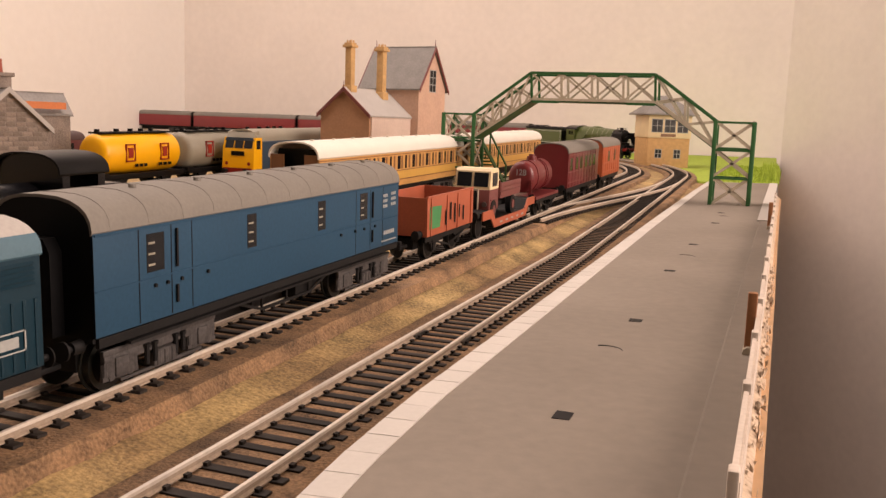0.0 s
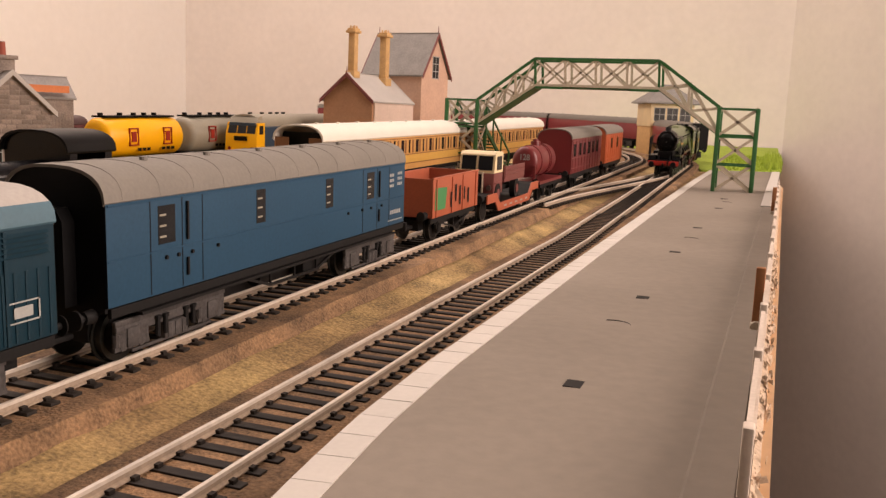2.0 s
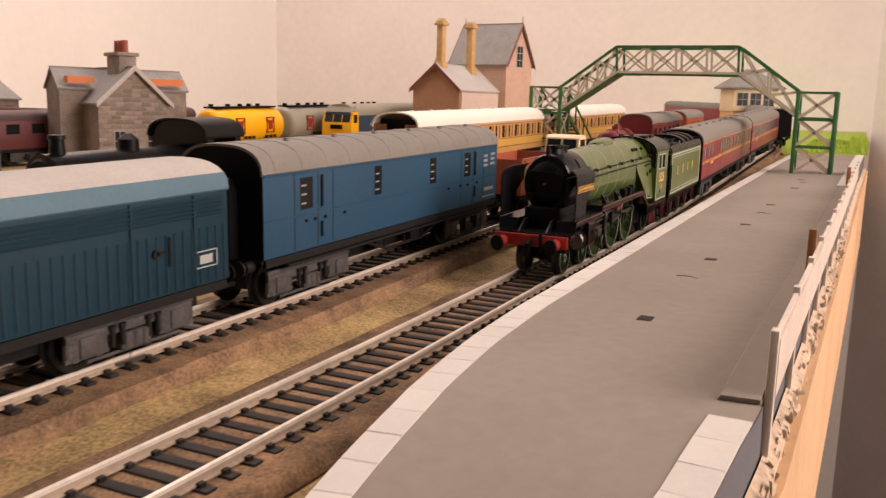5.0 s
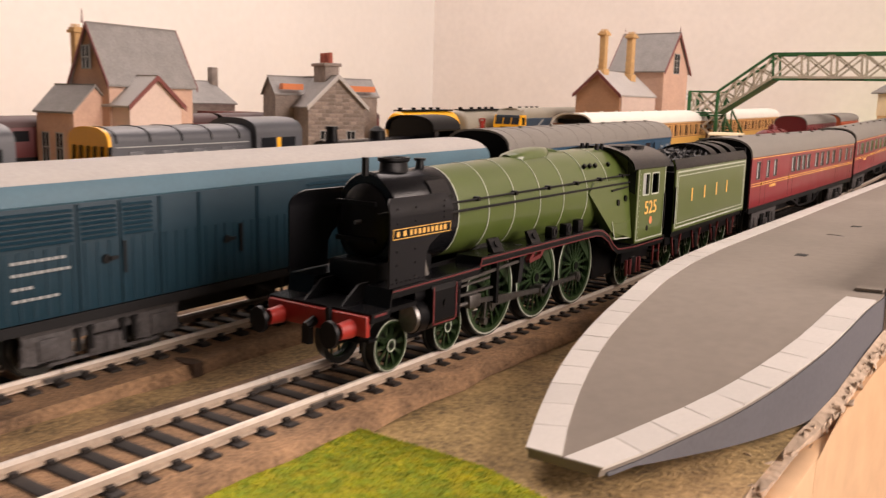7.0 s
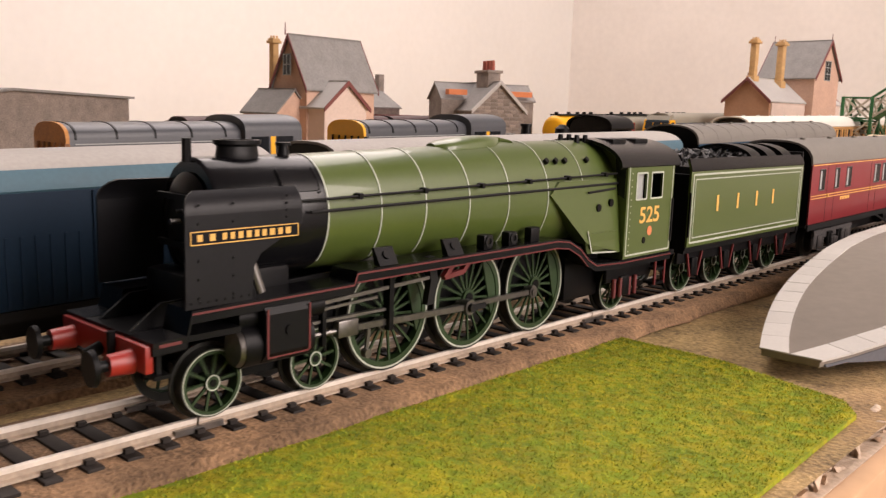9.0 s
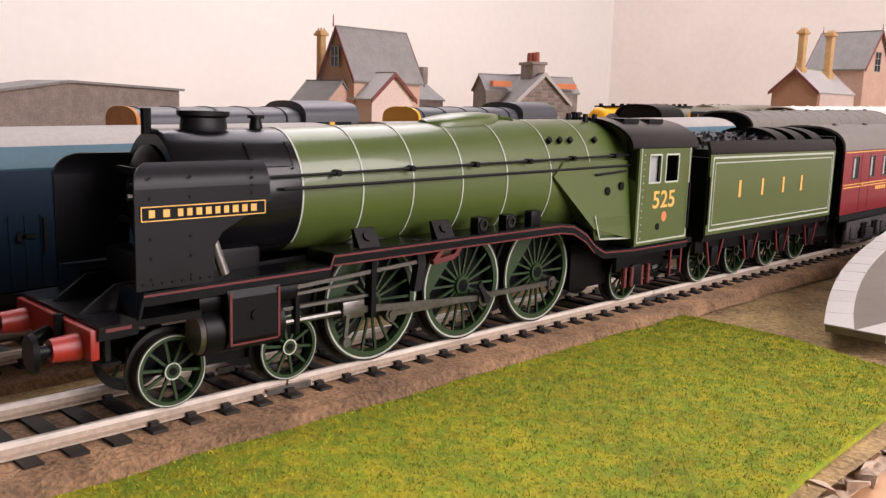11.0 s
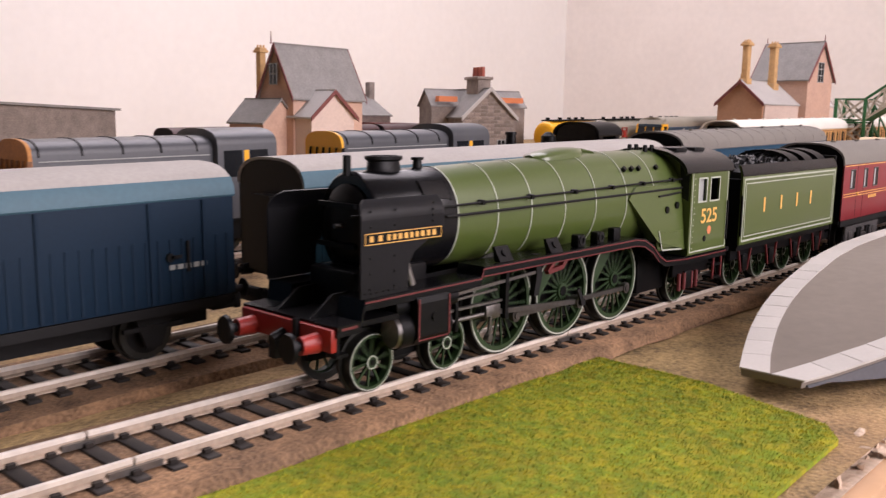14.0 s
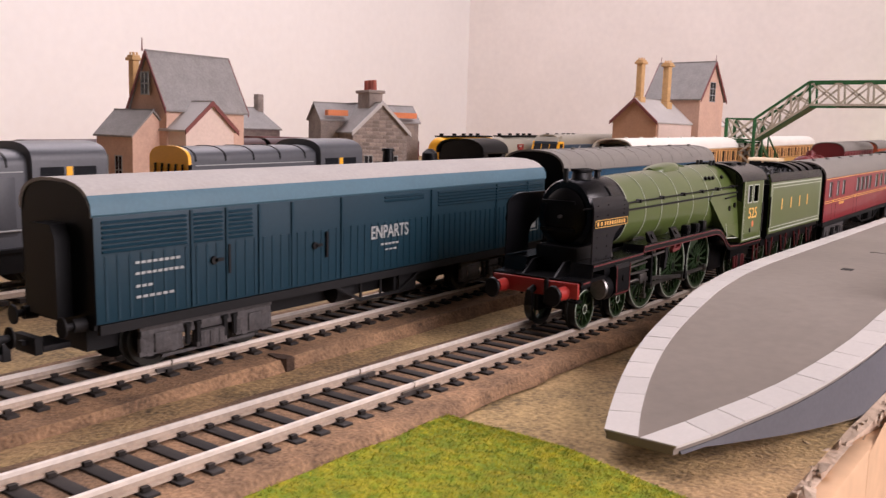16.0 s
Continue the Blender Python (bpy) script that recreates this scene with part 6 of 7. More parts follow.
def main_diesel():
    t = thing("diesel_locomotive", at_yard(-384, 857), "blue diesel locomotive with a yellow cab front and grey roof", "locomotive")
    h, y0, y1 = 16.8, -119, 119
    b = bmesh.new()
    prism(b, [(h, 13), (h, 37), (h - 3, 41), (-h + 3, 41), (-h, 37), (-h, 13)], "y", y0 + 4, y1)
    part("body", b, mat("diesel_blue", (0.02, 0.05, 0.085), 0.45), t, "dark blue body")
    b = bmesh.new()
    arc = roof_arc(h - 0.5, 38, 48.5)
    prism(b, arc + [(p[0] * 0.9, p[1] - 1.5) for p in arc[::-1]], "y", y0 + 8, y1)
    part("roof", b, M_TANKGREY, t, "weathered grey roof", smooth=40)
    b = bmesh.new()
    prism(b, [(y0, 13), (y0 + 16, 13), (y0 + 16, 41), (y0 + 5, 41), (y0 + 1.5, 31)], "x", -h - 0.1, h + 0.1)
    c = part("cab", b, M_YELLOW, t, "yellow cab front")
    b = bmesh.new()
    prism(b, [(y0 + 5, 41), (y0 + 16, 41), (y0 + 14, 47.4), (y0 + 8, 46)], "x", -h + 2, h - 2)
    part("cab_roof", b, M_TANKGREY, t)
    for x0, x1 in ((-14.6, -5.6), (-4.6, 4.6), (5.6, 14.6)):
        b = bmesh.new()
        q = [(x0, y0 + 1.4, 31.5), (x1, y0 + 1.4, 31.5), (x1, y0 + 4.4, 39.6), (x0, y0 + 4.4, 39.6)]
        loft(b, [q, [(p[0], p[1] + 1, p[2]) for p in q]])
        part("windscreen", b, M_GLASSD, c, "dark windscreen pane")
    pbox("side_window", M_GLASSD, c, h - 0.3, h + 0.3, y0 + 6, y0 + 13, 31, 38.6)
    pbox("code_panel", M_BLACK, c, -7, 7, y0 - 0.1, y0 + 0.3, 25, 29)
    for x in (-12, 12):
        pcyl("marker_lamp", M_RED, c, (x, y0 - 0.4, 18), (x, y0, 18), 1.6, seg=12)
    b = bmesh.new()
    bar(b, (h + 0.1, y0 + 44, 22), (h + 0.1, y0 + 58, 29), 0.2, 2.2)
    bar(b, (h + 0.1, y0 + 44, 29), (h + 0.1, y0 + 58, 36), 0.2, 2.2)
    bar(b, (h + 0.1, y0 + 40, 29), (h + 0.1, y0 + 62, 29), 0.2, 2.0)
    part("emblem", b, M_LETTER, t, "plain white emblem")
    pbox("buffer_beam", M_RED, t, -15.5, 15.5, y0 - 1, y0 + 2, 9.5, 14, label="dull red buffer beam")
    buffers(t, y0 - 1, -1, z=11.5)
    for y in (-72, 72):
        bogie(t, y, 44, 7.2)
    pbox("fuel_tank", M_UNDER, t, -13, 13, -34, 34, 4, 13, bev=0.5)


main_diesel()


def standing_coach(y):
    t = thing("maroon_coach", at_yard(-581, y), "dark maroon coach standing behind the houses", "railway coach", "standing maroon coaches")
    h, y0, y1 = 16.8, -128, 128
    van_body(t, h, y0, y1, 14, 37, 45, mat("dull_maroon", (0.10, 0.018, 0.02), 0.5), mat("maroon_roof", (0.06, 0.03, 0.03), 0.6), M_BLACK)
    for i in range(9):
        pbox("window", M_GLASSD, t, h - 0.4, h + 0.06, -118 + i * 27, -104 + i * 27, 26, 34)
    sole(t, h - 1, y0, y1, 13.8)
    bogie(t, -90), bogie(t, 90)


standing_coach(606)
standing_coach(346)


# ---------- buildings ----------
def window_on(parent, x, y, z, w, h, face, rows=2):
    """A sash window with frame and glass on a wall that looks along +x or -y."""
    b = bmesh.new()
    f = bmesh.new()
    if face == "x":
        box(b, x - 0.2, x + 0.15, y - w / 2, y + w / 2, z, z + h)
        for a in ((-w / 2 - 0.7, -w / 2), (w / 2, w / 2 + 0.7), (-0.35, 0.35)):
            box(f, x - 0.2, x + 0.5, y + a[0], y + a[1], z - 0.7, z + h + 0.7)
        for k in range(rows + 1):
            box(f, x - 0.2, x + 0.48, y - w / 2, y + w / 2, z + h * k / rows - 0.35, z + h * k / rows + 0.35)
    else:
        box(b, x - w / 2, x + w / 2, y - 0.15, y + 0.2, z, z + h)
        for a in ((-w / 2 - 0.7, -w / 2), (w / 2, w / 2 + 0.7), (-0.35, 0.35)):
            box(f, x + a[0], x + a[1], y - 0.5, y + 0.2, z - 0.7, z + h + 0.7)
        for k in range(rows + 1):
            box(f, x - w / 2, x + w / 2, y - 0.48, y + 0.2, z + h * k / rows - 0.35, z + h * k / rows + 0.35)
    w_ = part("window", f, M_LETTER, parent, "white sash window")
    part("pane", b, M_GLASSD, w_)


def gable_block(parent, x0, x1, y0, y1, z0, ze, zr, ridge, m_wall, m_roof, over=2.5, barge=True, names=("wall", "roof")):
    """Walls with two gables under a pitched roof; ridge along 'x' or 'y'."""
    b = bmesh.new()
    if ridge == "y":
        c = (x0 + x1) / 2
        prism(b, [(x0, z0), (x1, z0), (x1, ze), (c, zr), (x0, ze)], "y", y0, y1)
    else:
        c = (y0 + y1) / 2
        prism(b, [(y0, z0), (y1, z0), (y1, ze), (c, zr), (y0, ze)], "x", x0, x1)
    part(names[0], b, m_wall, parent)
    lo, hi = (x0, x1) if ridge == "y" else (y0, y1)
    slope = (zr - ze) / (c - lo)
    for s, e in ((-1, lo), (1, hi)):
        b = bmesh.new()
        e2 = e + s * over
        pts = [(c, zr + 0.3), (e2, ze - slope * over + 0.3), (e2, ze - slope * over + 1.8), (c, zr + 2.0)]
        prism(b, pts, ridge, (y0 if ridge == "y" else x0) - over, (y1 if ridge == "y" else x1) + over)
        part(names[1], b, m_roof, parent, smooth=0)
        if barge:
            for end in ((y0 if ridge == "y" else x0) - over - 0.5, (y1 if ridge == "y" else x1) + over - 0.5):
                b = bmesh.new()
                prism(b, [(c, zr - 1.6), (e2, ze - slope * over - 1.6), (e2, ze - slope * over + 2.2), (c, zr + 2.4)], ridge, end, end + 1.0)
                part("bargeboard", b, M_BARGE, parent, "dark maroon bargeboard")
    b = bmesh.new()
    if ridge == "y":
        box(b, c - 0.7, c + 0.7, y0 - over, y1 + over, zr + 1.4, zr + 2.5)
    else:
        box(b, x0 - over, x1 + over, c - 0.7, c + 0.7, zr + 1.4, zr + 2.5)
    part("ridge", b, m_roof, parent)


def tall_chimney(parent, x, y, z0, z1, w=4.0):
    b = bmesh.new()
    box(b, x - w * 0.75, x + w * 0.75, y - w * 0.75, y + w * 0.75, z0, z0 + 8, 0.4)
    box(b, x - w / 2, x + w / 2, y - w / 2, y + w / 2, z0 + 8, z1 - 7, 0.3)
    box(b, x - w * 0.8, x + w * 0.8, y - w * 0.8, y + w * 0.8, z1 - 7, z1 - 4.5, 0.4)
    box(b, x - w * 0.62, x + w * 0.62, y - w * 0.62, y + w * 0.62, z1 - 4.5, z1 - 2.5, 0.3)
    c = part("chimney", b, M_CHIM, parent, "tall buff brick chimney")
    for dx in (-1, 1):
        for dy in (-1, 1):
            pcyl("chimney_pot", M_CHIM, c, (x + dx * w * 0.3, y + dy * w * 0.3, z1 - 2.6), (x + dx * w * 0.3, y + dy * w * 0.3, z1), 0.9, 0.75, 8)


def turned(x, y, a):
    """A pose that turns what is built in place about an upright line."""
    return mpose(x, y, 0) @ pose(0, 0, 0, 0, 0, a) @ mpose(-x, -y, 0)


proportions(1.047, 1.02, 1.063)


def station_house():
    g = zb(900) - 6
    t = thing("station_house", mpose(-4, -46.8, -1.3) @ turned(-300.5, 867, -7), "pink-walled model station house with slate roofs and two tall chimneys", "house")
    gable_block(t, -315, -259, 842, 1010, g, 77, 100, "y", M_BROWNWALL, M_SLATEL, 3)
    gable_block(t, -318, -249, 922, 982, g, 107, 147, "x", M_PINKWALL, M_SLATE, 3)
    pbox("front_wall", M_PINKPALE, t, -259, -257.6, 845, 1010, g, 77, label="pale pink side wall")
    tall_chimney(t, -287, 850, 96, 146.5, 7)
    tall_chimney(t, -281, 900, 92, 147, 7.5)
    window_on(t, -249, 952, 103, 13, 22, "x", 3)
    for y in (875, 905, 996):
        window_on(t, -257.6, y, 36, 12, 20, "x")
    for x in (-247, -319):
        pcyl("finial", M_BARGE, t, (x, 952, 147), (x, 952, 156), 0.7, 0.3, 6)
    pcyl("finial", M_BARGE, t, (-287, 839.5, 100), (-287, 839.5, 108), 0.7, 0.3, 6)


station_house()


proportions(1.104, 1.007, 1.09)


def gabled_house():
    g = zb(360) - 6
    t = thing("gabled_house", mpose(13.2, -36, -7.2), "pale stone house with a steep grey tower roof and maroon trim", "house")
    gable_block(t, -506, -461, 333, 416, g, 76, 116, "y", M_PINKWALL, M_SLATE, 3)
    gable_block(t, -520, -440, 335, 385, g, 58, 78, "x", M_PINKPALE, M_SLATEL, 3)
    gable_block(t, -517, -470, 307, 345, g, 52, 70, "x", M_PINKWALL, M_SLATE, 2, False)
    tall_chimney(t, -546, 366, 56, 121, 6.5)
    window_on(t, -484, 330, 84, 9, 17, "y", 2)
    for y in (345, 372):
        window_on(t, -440, y, 16, 8, 16, "x")
    for x in (-488, -506):
        window_on(t, x, 307, 14, 8, 22, "y")
    pcyl("finial", M_BARGE, t, (-483, 327, 117), (-483, 327, 127), 0.7, 0.3, 6)


gabled_house()


proportions(1.07, 0.98, 1.09)


def stone_wing():
    g = zb(600) - 6
    t = thing("grey_outbuilding", mpose(1.2, -36.4, -10.4), "grey slate-roofed outbuilding with a small end chimney", "house")
    gable_block(t, -700, -620, 560, 632, g, 62, 84, "y", M_STONE, M_SLATE, 2, False)
    pbox("chimney", M_STONE, t, -660, -652, 628, 637, 60, 101, bev=0.6)
    pbox("lean_to_roof", M_BARGE, t, -620, -590, 575, 640, 52, 54.5, label="dark maroon lean-to roof")
    pbox("lean_to_wall", M_STONE, t, -618, -594, 578, 637, g, 52)


stone_wing()


proportions(1.07, 0.977, 1.075)


def stone_cottage():
    g = zb(590) - 6
    t = thing("stone_cottage", mpose(4, -22.3, -5.2) @ turned(-479.4, 560.8, -24), "grey-brown stone model cottage with orange ridge tiles", "house")
    gable_block(t, -530, -448, 552, 616, g, 59, 86, "x", M_STONE, M_SLATE, 3, False)
    for s, e in ((-1, 552), (1, 616)):
        b = bmesh.new()
        c, sl = 584, 27 / 32
        e2 = e + s * 3
        prism(b, [(c, 85), (e2, 59 - sl * 3 - 1.5), (e2, 59 - sl * 3 + 2.6), (c, 89.2)], "x", -445.6, -443.4)
        part("coping", b, M_SLATEL, t, "pale stone gable coping")
    gable_block(t, -520, -486, 532, 652, g, 70, 85, "y", M_STONE, M_SLATE, 2, False, ("rear_wall", "rear_roof"))
    for a, c in ((537, 560), (606, 645)):
        pbox("orange_ridge", M_ORANGE, t, -487, -478, a, c, 74, 79.5, label="orange ridge tiles")
    b = bmesh.new()
    box(b, -490, -462, 577, 593, 76, 98, 0.6)
    box(b, -492, -460, 575, 595, 97, 100, 0.5)
    c = part("chimney", b, M_STONE, t, "stone chimney stack")
    for k in range(3):
        pcyl("chimney_pot", M_POT, c, (-485 + k * 9, 585, 100), (-485 + k * 9, 585, 110), 2.9, 2.4, 12, label="red chimney pot")
    # courses of stone blocks proud of the gable
    b0 = bmesh.new()
    box(b0, -0.15, 0.35, -3.6, 3.6, -1.5, 1.5, 0.2)
    me_ = mesh_of("stone_block", b0, mat("block_stone", (0.24, 0.195, 0.165), 0.9, var=0.25, scale=200, rand=0.3, bump=0.5))
    rb = random.Random(2)
    for r_ in range(22):
        z = g + 2 + r_ * 3.6
        half = 31 if z < 58 else 31 * (86 - z) / 27
        y = 584 - half + 2 + (r_ % 2) * 3.8
        while y < 584 + half - 3:
            o = new("stone_block", me_)
            o.parent = t
            o.matrix_basis = mpose(-448 * SLIM[0], y * LONG[0], z * TALL[0])
            y += 8.0
    for y in (570, 600):
        window_on(t, -447.6, y, 20, 9, 16, "x")


stone_cottage()


proportions(1.08, 1.058, 1.036)


def long_shed():
    g = zb(250) - 6
    t = thing("long_shed", mpose(0, -71.5, -6.9), "long low grey shed with a sloping roof", "shed")
    b = bmesh.new()
    prism(b, [(60, g), (300, g), (300, 62), (190, 66), (60, 44)], "x", -760, -668)
    part("wall", b, M_STONE, t)
    b = bmesh.new()
    prism(b, [(56, 43.6), (190, 66.3), (304, 62.2), (304, 64.4), (190, 68.6), (56, 46)], "x", -764, -664)
    part("roof", b, M_SLATE, t)


long_shed()


proportions(1.04, 1.0, 1.06)


def signal_box():
    C, g = Vector((-12.8, 1377)), zb(1377) - 6
    t = thing("signal_box", mpose(C.x, C.y, g, 0, 0, 26), "buff brick signal box with cream windows and grey hipped roof", "signal box")
    # local: one long side along -x at y=0 facing -y, one short side along +y at x=0 facing +x
    L, D = 62, 62
    pbox("brick_base", M_BUFF, t, -L, 0, 0, D, 0, 42, bev=0.5)
    pbox("cabin", M_CABCREAM, t, -L - 1, 1, -1, D + 1, 42, 74, bev=0.4)
    for k in range(3):
        window_on(t, -L + 12 + k * 19, -1, 50, 15, 18, "y")
    for k in range(3):
        window_on(t, 1, 13 + k * 23, 50, 17, 18, "x")
    b = bmesh.new()
    loft(b, [[(-L - 9, -9, 74), (9, -9, 74), (9, D + 9, 74), (-L - 9, D + 9, 74)], [(-L - 9, -9, 76), (9, -9, 76), (9, D + 9, 76), (-L - 9, D + 9, 76)], [(-L + 24, D / 2 - 1, 102), (-24, D / 2 - 1, 102), (-24, D / 2 + 1, 102), (-L + 24, D / 2 + 1, 102)]])
    part("roof", b, M_SLATE, t, "grey hipped roof", smooth=0)
    pbox("door", mat("door_blue", (0.02, 0.045, 0.10), 0.5), t, 0, 0.8, 14, 28, 0, 30, label="dark blue door")
    pbox("name_board", M_TEAKD, t, -44, -22, -1.8, -0.9, 44, 48, label="dark name board")
    for k in range(2):
        window_on(t, -46 + k * 28, 0, 14, 9, 12, "y")
    b = bmesh.new()
    rc = random.Random(8)
    for i in range(160):
        y, z = 46 + rc.gauss(0, 8), abs(rc.gauss(6, 7))
        p = Vector((1.0 + rc.random() * 2.5, y, z))
        q = [b.verts.new(p + Vector((rc.uniform(-1, 1), rc.uniform(-1.8, 1.8), rc.uniform(-1.8, 1.8)))) for _ in range(3)]
        b.faces.new(q)
    tagged(part("climbing_plant", b, mat("leaf_dark", (0.05, 0.09, 0.03), 0.8), t, "small dark climbing plant", smooth=0), kind="stuff")


signal_box()

proportions(1.0, 1.0, 1.0)

# green scatter beyond the platform
bm = bmesh.new()
pts = [(25, 1096), (114, 1096), (114, 1850), (-262, 1850), (-184, 1635), (-114, 1508), (-58, 1400), (-15, 1282), (12, 1162)]
top = [bm.verts.new((x, y, ground_z(x, y) + 2.2)) for x, y in pts]
low = [bm.verts.new((x, y, ground_z(x, y) - 1)) for x, y in pts]
bm.faces.new(top), bm.faces.new(low[::-1])
for i in range(len(pts)):
    bm.faces.new((low[i], low[(i + 1) % len(pts)], top[(i + 1) % len(pts)], top[i]))
sc = thing("grass_scatter", mpose(0, 0, 0), "bright green scatter grass round the signal box", "grass", kind="stuff")
part("turf", bm, M_LGREEN, sc, smooth=0)
bm = bmesh.new()
rc = random.Random(12)
for i in range(2600):
    x, y = rc.uniform(40, 116), rc.uniform(1112, 1480)
    h = rc.uniform(1, 4) + (10 * rc.random() if x > 94 and y > 1162 else 0)
    p = Vector((x, y, ground_z(x, y) + 2))
    a = rc.uniform(0, 6.28)
    q = [p, p + Vector((2.0 * math.cos(a), 2.0 * math.sin(a), 0)), p + Vector((rc.uniform(-2, 2), rc.uniform(-2, 2), h))]
    bm.faces.new([bm.verts.new(v) for v in q])
tagged(part("tufts", bm, M_LGREEN, sc, smooth=0), kind="stuff")


# ---------- footbridge ----------
proportions(1.05, 1.0, 1.04)


def footbridge():
    t = thing("footbridge", mpose(-3.4, -14, 4.6), "green and cream lattice footbridge over the tracks", "footbridge")
    YF, YR = 756.0, 782.0

    def lattice(pts_top, pts_low, y, n, ends=(0, 99)):
        """A braced girder between an upper and a lower chord."""
        def at(pts, u):
            return (pts[0][0] + (pts[1][0] - pts[0][0]) * u, y, pts[0][1] + (pts[1][1] - pts[0][1]) * u)
        b = bmesh.new()
        bar(b, at(pts_top, 0), at(pts_top, 1), 2.4, 2.2)
        part("upper_chord", b, M_BRGREEN, t)
        b = bmesh.new()
        bar(b, at(pts_low, 0), at(pts_low, 1), 2.2, 2.0)
        part("lower_chord", b, M_BRCREAM, t)
        for k in range(ends[0], min(n + 1, ends[1])):
            b = bmesh.new()
            bar(b, at(pts_low, k / n), at(pts_top, k / n), 1.8, 1.8)
            part("upright", b, M_BRGREEN if k in (0, n) else M_BRCREAM, t)
        for k in range(n):
            for u0, u1 in ((k / n, (k + 1) / n), ((k + 1) / n, k / n)):
                b = bmesh.new()
                bar(b, at(pts_low, u0), at(pts_top, u1), 1.2, 1.5)
                part("brace", b, M_BRCREAM, t)

    for y in (YF, YR):
        lattice(((-86, 110.6), (13, 110.6)), ((-84.5, 89.5), (14, 89.5)), y, 4)
        lattice(((-133.5, 76), (-86, 110.6)), ((-133.5, 56.5), (-84.5, 89.5)), y, 3, (0, 3))
        lattice(((13, 110.6), (60.5, 76)), ((14, 89.5), (60.5, 56.5)), y, 2, (1, 2))
        for x0, x1, z0 in ((-160.5, -133.5, zb(756) - 6), (60.2, 88, 12)):
            for x in (x0, x1):
                pbox("leg", M_BRGREEN, t, x - 1.5, x + 1.5, y - 1.4, y + 1.4, z0, 76.4, bev=0.3)
            h = (76.4 - z0) / 3
            for k in range(3):
                za_, zb_ = z0 + k * h, z0 + (k + 1) * h
                pbox("cross_rail", M_BRGREEN, t, x0, x1, y - 1.0, y + 1.0, zb_ - 1.4, zb_)
                for p, q in (((x0, za_), (x1, zb_)), ((x1, za_), (x0, zb_))):
                    b = bmesh.new()
                    bar(b, (p[0], y, p[1]), (q[0], y, q[1]), 1.2, 2.0)
                    part("brace", b, M_BRCREAM, t)
    for x0, x1 in ((-160.5, -133.5), (60.2, 88)):
        z0 = zb(756) - 6 if x0 < 0 else 12
        for x in (x0, x1):
            for k in range(3):
                h = (76.4 - z0) / 3
                for p, q in (((YF, z0 + k * h), (YR, z0 + (k + 1) * h)), ((YR, z0 + k * h), (YF, z0 + (k + 1) * h))):
                    b = bmesh.new()
                    bar(b, (x, p[0], p[1]), (x, q[0], q[1]), 1.0, 1.6)
                    part("brace", b, M_BRCREAM, t)
        pbox("landing", M_BRGREEN, t, x0, x1, YF, YR, 55, 56.4)
        if x0 > 0:
            continue
        # stair going back from the tower
        b = bmesh.new()
        for k in range(14):
            box(b, x0 + 3, x1 - 3, YR + k * 6, YR + k * 6 + 7, 54 - k * (54 - z0) / 14 - 1.2, 54 - k * (54 - z0) / 14)
        part("stair_treads", b, M_BRGREEN, t)
        for x in (x0 + 1, x1 - 1):
            b = bmesh.new()
            bar(b, (x, YR, 54), (x, YR + 86, z0 + 1), 1.2, 4)
            bar(b, (x, YR, 74), (x, YR + 86, z0 + 20), 1.2, 1.6)
            for k in range(4):
                bar(b, (x, YR + k * 28, 54 - k * (54 - z0) / 3.1), (x, YR + k * 28, 74 - k * (54 - z0) / 3.1), 1.2)
            part("stair_rail", b, M_BRGREEN, t)
    for a, c in (((-133.5, 56), (-84.5, 89)), ((-84.5, 89), (14, 89)), ((14, 89), (60.5, 56))):
        b = bmesh.new()
        q = [(a[0], YF, a[1]), (c[0], YF, c[1]), (c[0], YR, c[1]), (a[0], YR, a[1])]
        loft(b, [q, [(p[0], p[1], p[2] - 1.4) for p in q]])
        part("deck", b, M_BRGREEN, t)
    for x in (-72, 4):
        pbox("lamp_bracket", M_BRGREEN, t, x - 12, x + 10, YF - 2, YF - 1, 86.5, 88.4)


footbridge()
proportions(1.0, 1.0, 1.0)

# ---------- motion ----------
S_KEYS = [(-0.5, 1719.6), (0, 1573.7), (0.5, 1428.7), (1, 1283.8), (1.5, 1135.9), (2, 990), (2.5, 858.6), (3, 734.7), (3.5, 629.2), (4, 534.5), (4.5, 445.8), (5, 359), (5.5, 275.2), (6, 214.1), (6.5, 154.1), (7, 92), (7.5, 40.1), (8, 4.5), (8.5, -28.1), (9, -57), (9.5, -72.5), (10, -79.7), (10.5, -82.9), (11.5, -83.8), (12, -83.8), (12.5, -83.2), (12.8, -81.8), (13, -75.1), (13.5, -43.6), (14, -5.2), (14.5, 32), (15, 72), (15.5, 114), (16, 155.1), (16.5, 195.1)]


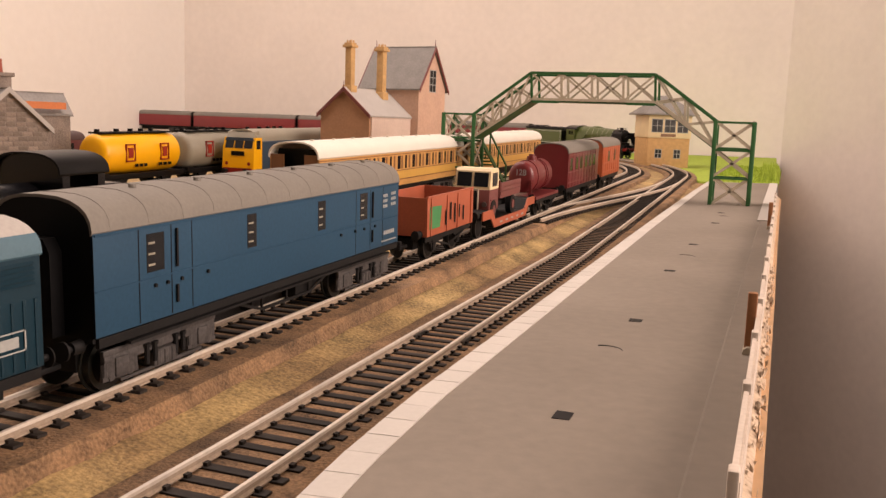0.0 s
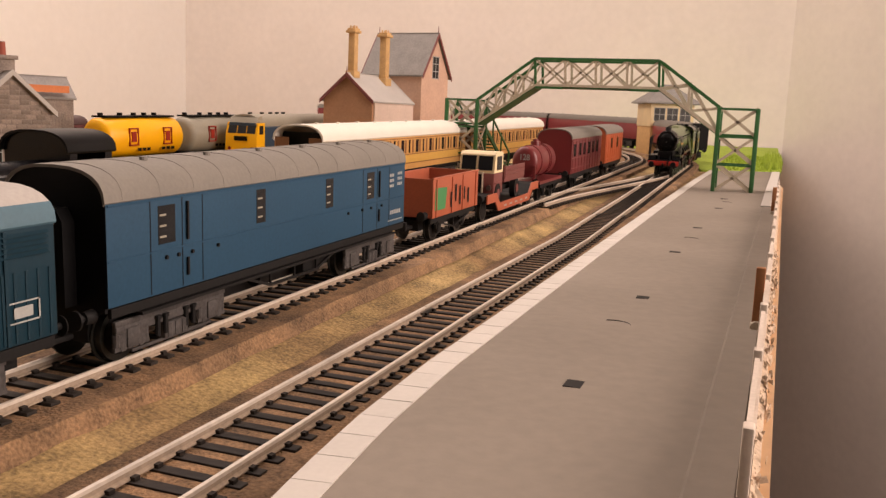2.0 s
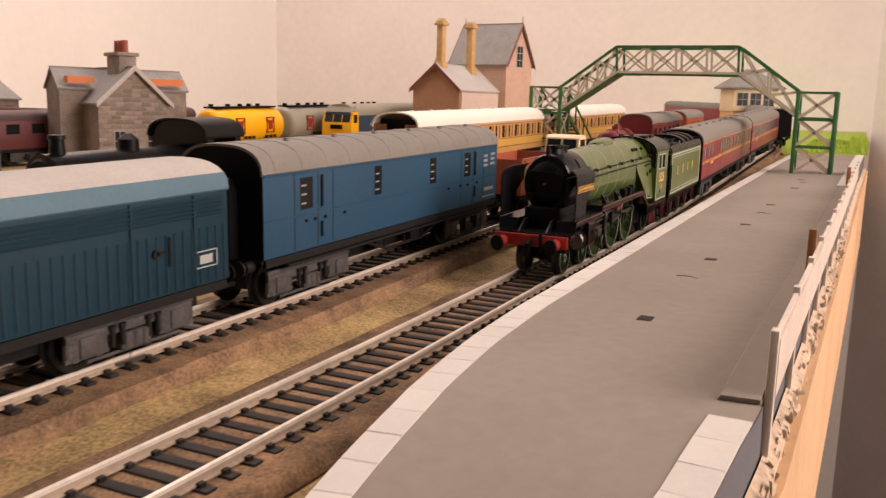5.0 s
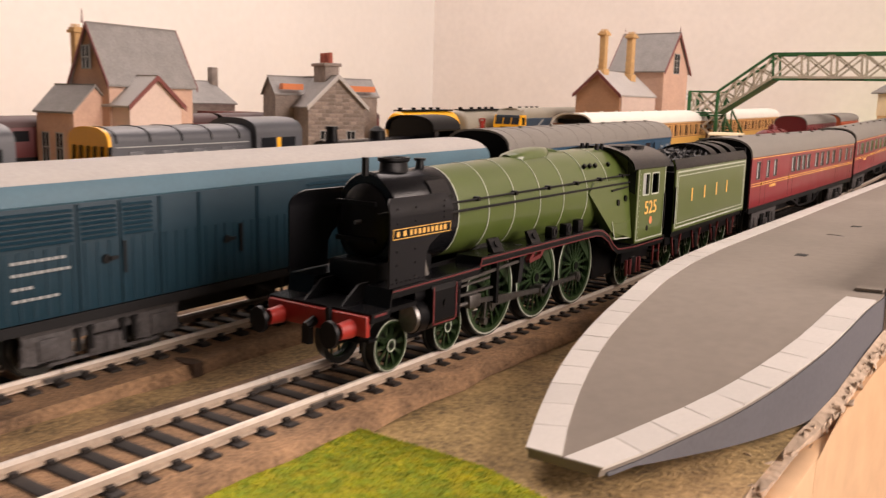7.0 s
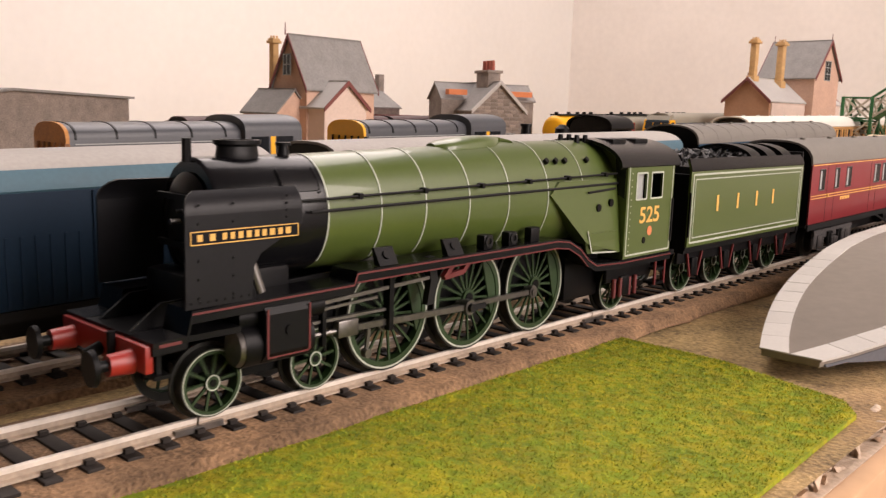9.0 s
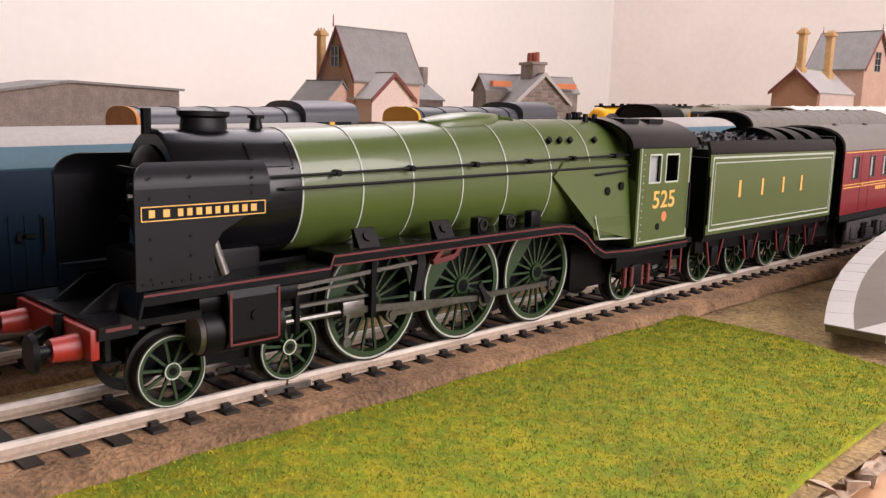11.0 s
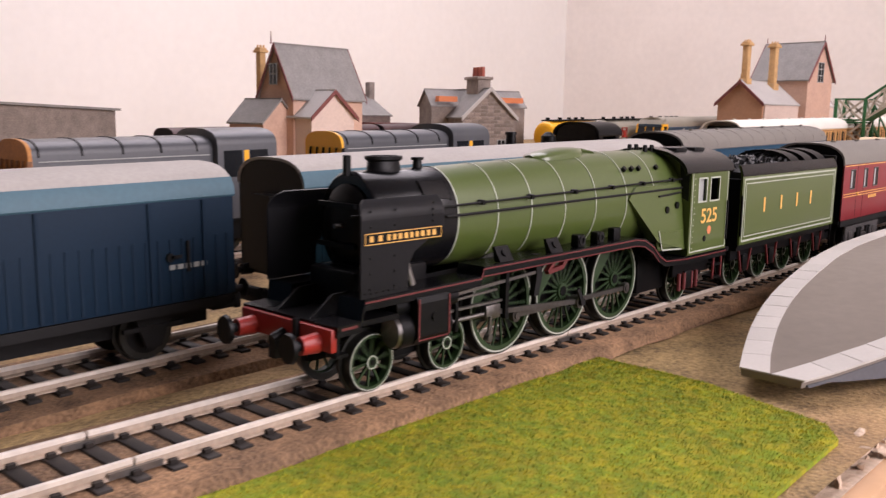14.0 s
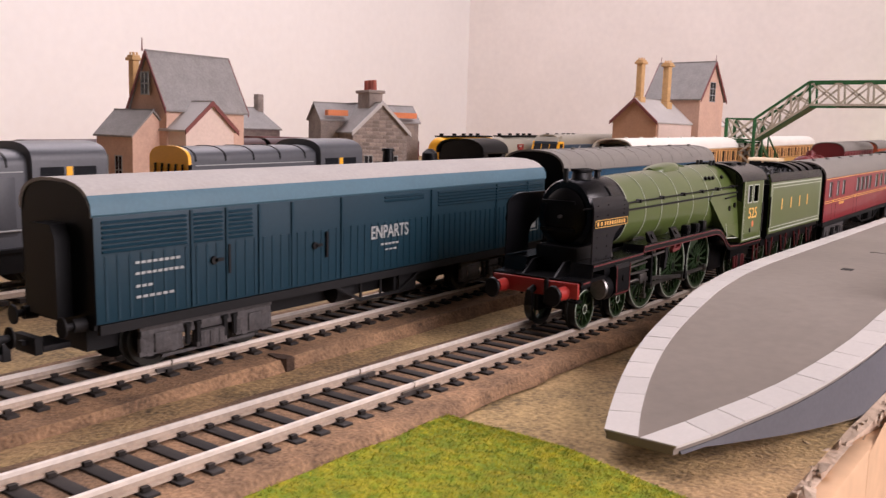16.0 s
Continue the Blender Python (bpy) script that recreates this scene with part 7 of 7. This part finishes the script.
def s_of(t):
    """Place of the engine's middle axle along the line at t seconds."""
    k = max(i for i in range(len(S_KEYS) - 1) if S_KEYS[i][0] <= t + 1e-9)
    (t0, a), (t1, b) = S_KEYS[k], S_KEYS[k + 1]

    def slope(i):
        i = min(max(i, 1), len(S_KEYS) - 2)
        return (S_KEYS[i + 1][1] - S_KEYS[i - 1][1]) / (S_KEYS[i + 1][0] - S_KEYS[i - 1][0])
    h, u = t1 - t0, (t - t0) / (t1 - t0)
    return (2 * u ** 3 - 3 * u * u + 1) * a + (u ** 3 - 2 * u * u + u) * h * slope(k) + (3 * u * u - 2 * u ** 3) * b + (u ** 3 - u * u) * h * slope(k + 1)


def on_line(s):
    p, a = way(s)
    f, _ = way(s + 40)
    g, _ = way(s - 40)
    return Matrix.Translation(p * U) @ pose(0, 0, 0, 0, 0, math.degrees(a)) @ mpose(1.3, 0, 0, math.degrees(math.atan2(f.z - g.z, 80)), 0, 0)


def motions():
    coarse = [i / 10 for i in range(161)]
    fine = [i / 30 for i in range(481)]
    for vehicle, behind in TRAIN:
        walk(vehicle, [(t, on_line(s_of(t) + behind)) for t in coarse])
    for ax, y, z, r in ROLL:
        walk(ax, [(t, mpose(0, y, z) @ pose(0, 0, 0, math.degrees(-s_of(t) / r) - 40 - math.degrees(84.0 / r), 0, 0)) for t in fine])
    rod, con, cross, crank = [], [], [], []
    for t in fine:
        th = -s_of(t) / 12.4 - 84.0 / 12.4 - radians(40)
        py, pz = 4.0 * math.cos(th), 12.4 + 4.0 * math.sin(th)
        rod.append((t, mpose(0, py, pz)))
        rise = 12.3 - pz
        con.append((t, mpose(0, py, pz) @ pose(0, 0, 0, -math.degrees(math.asin(rise / 37.9)), 0, 0)))
        cross.append((t, mpose(0, py - math.sqrt(37.9 ** 2 - rise ** 2), 12.3)))
        crank.append((t, mpose(0, py, pz) @ pose(0, 0, 0, math.degrees(th) + 40, 0, 0)))
    walk(COUP, rod), walk(CONR, con), walk(CROSS, cross), walk(RCRANK, crank)


motions()
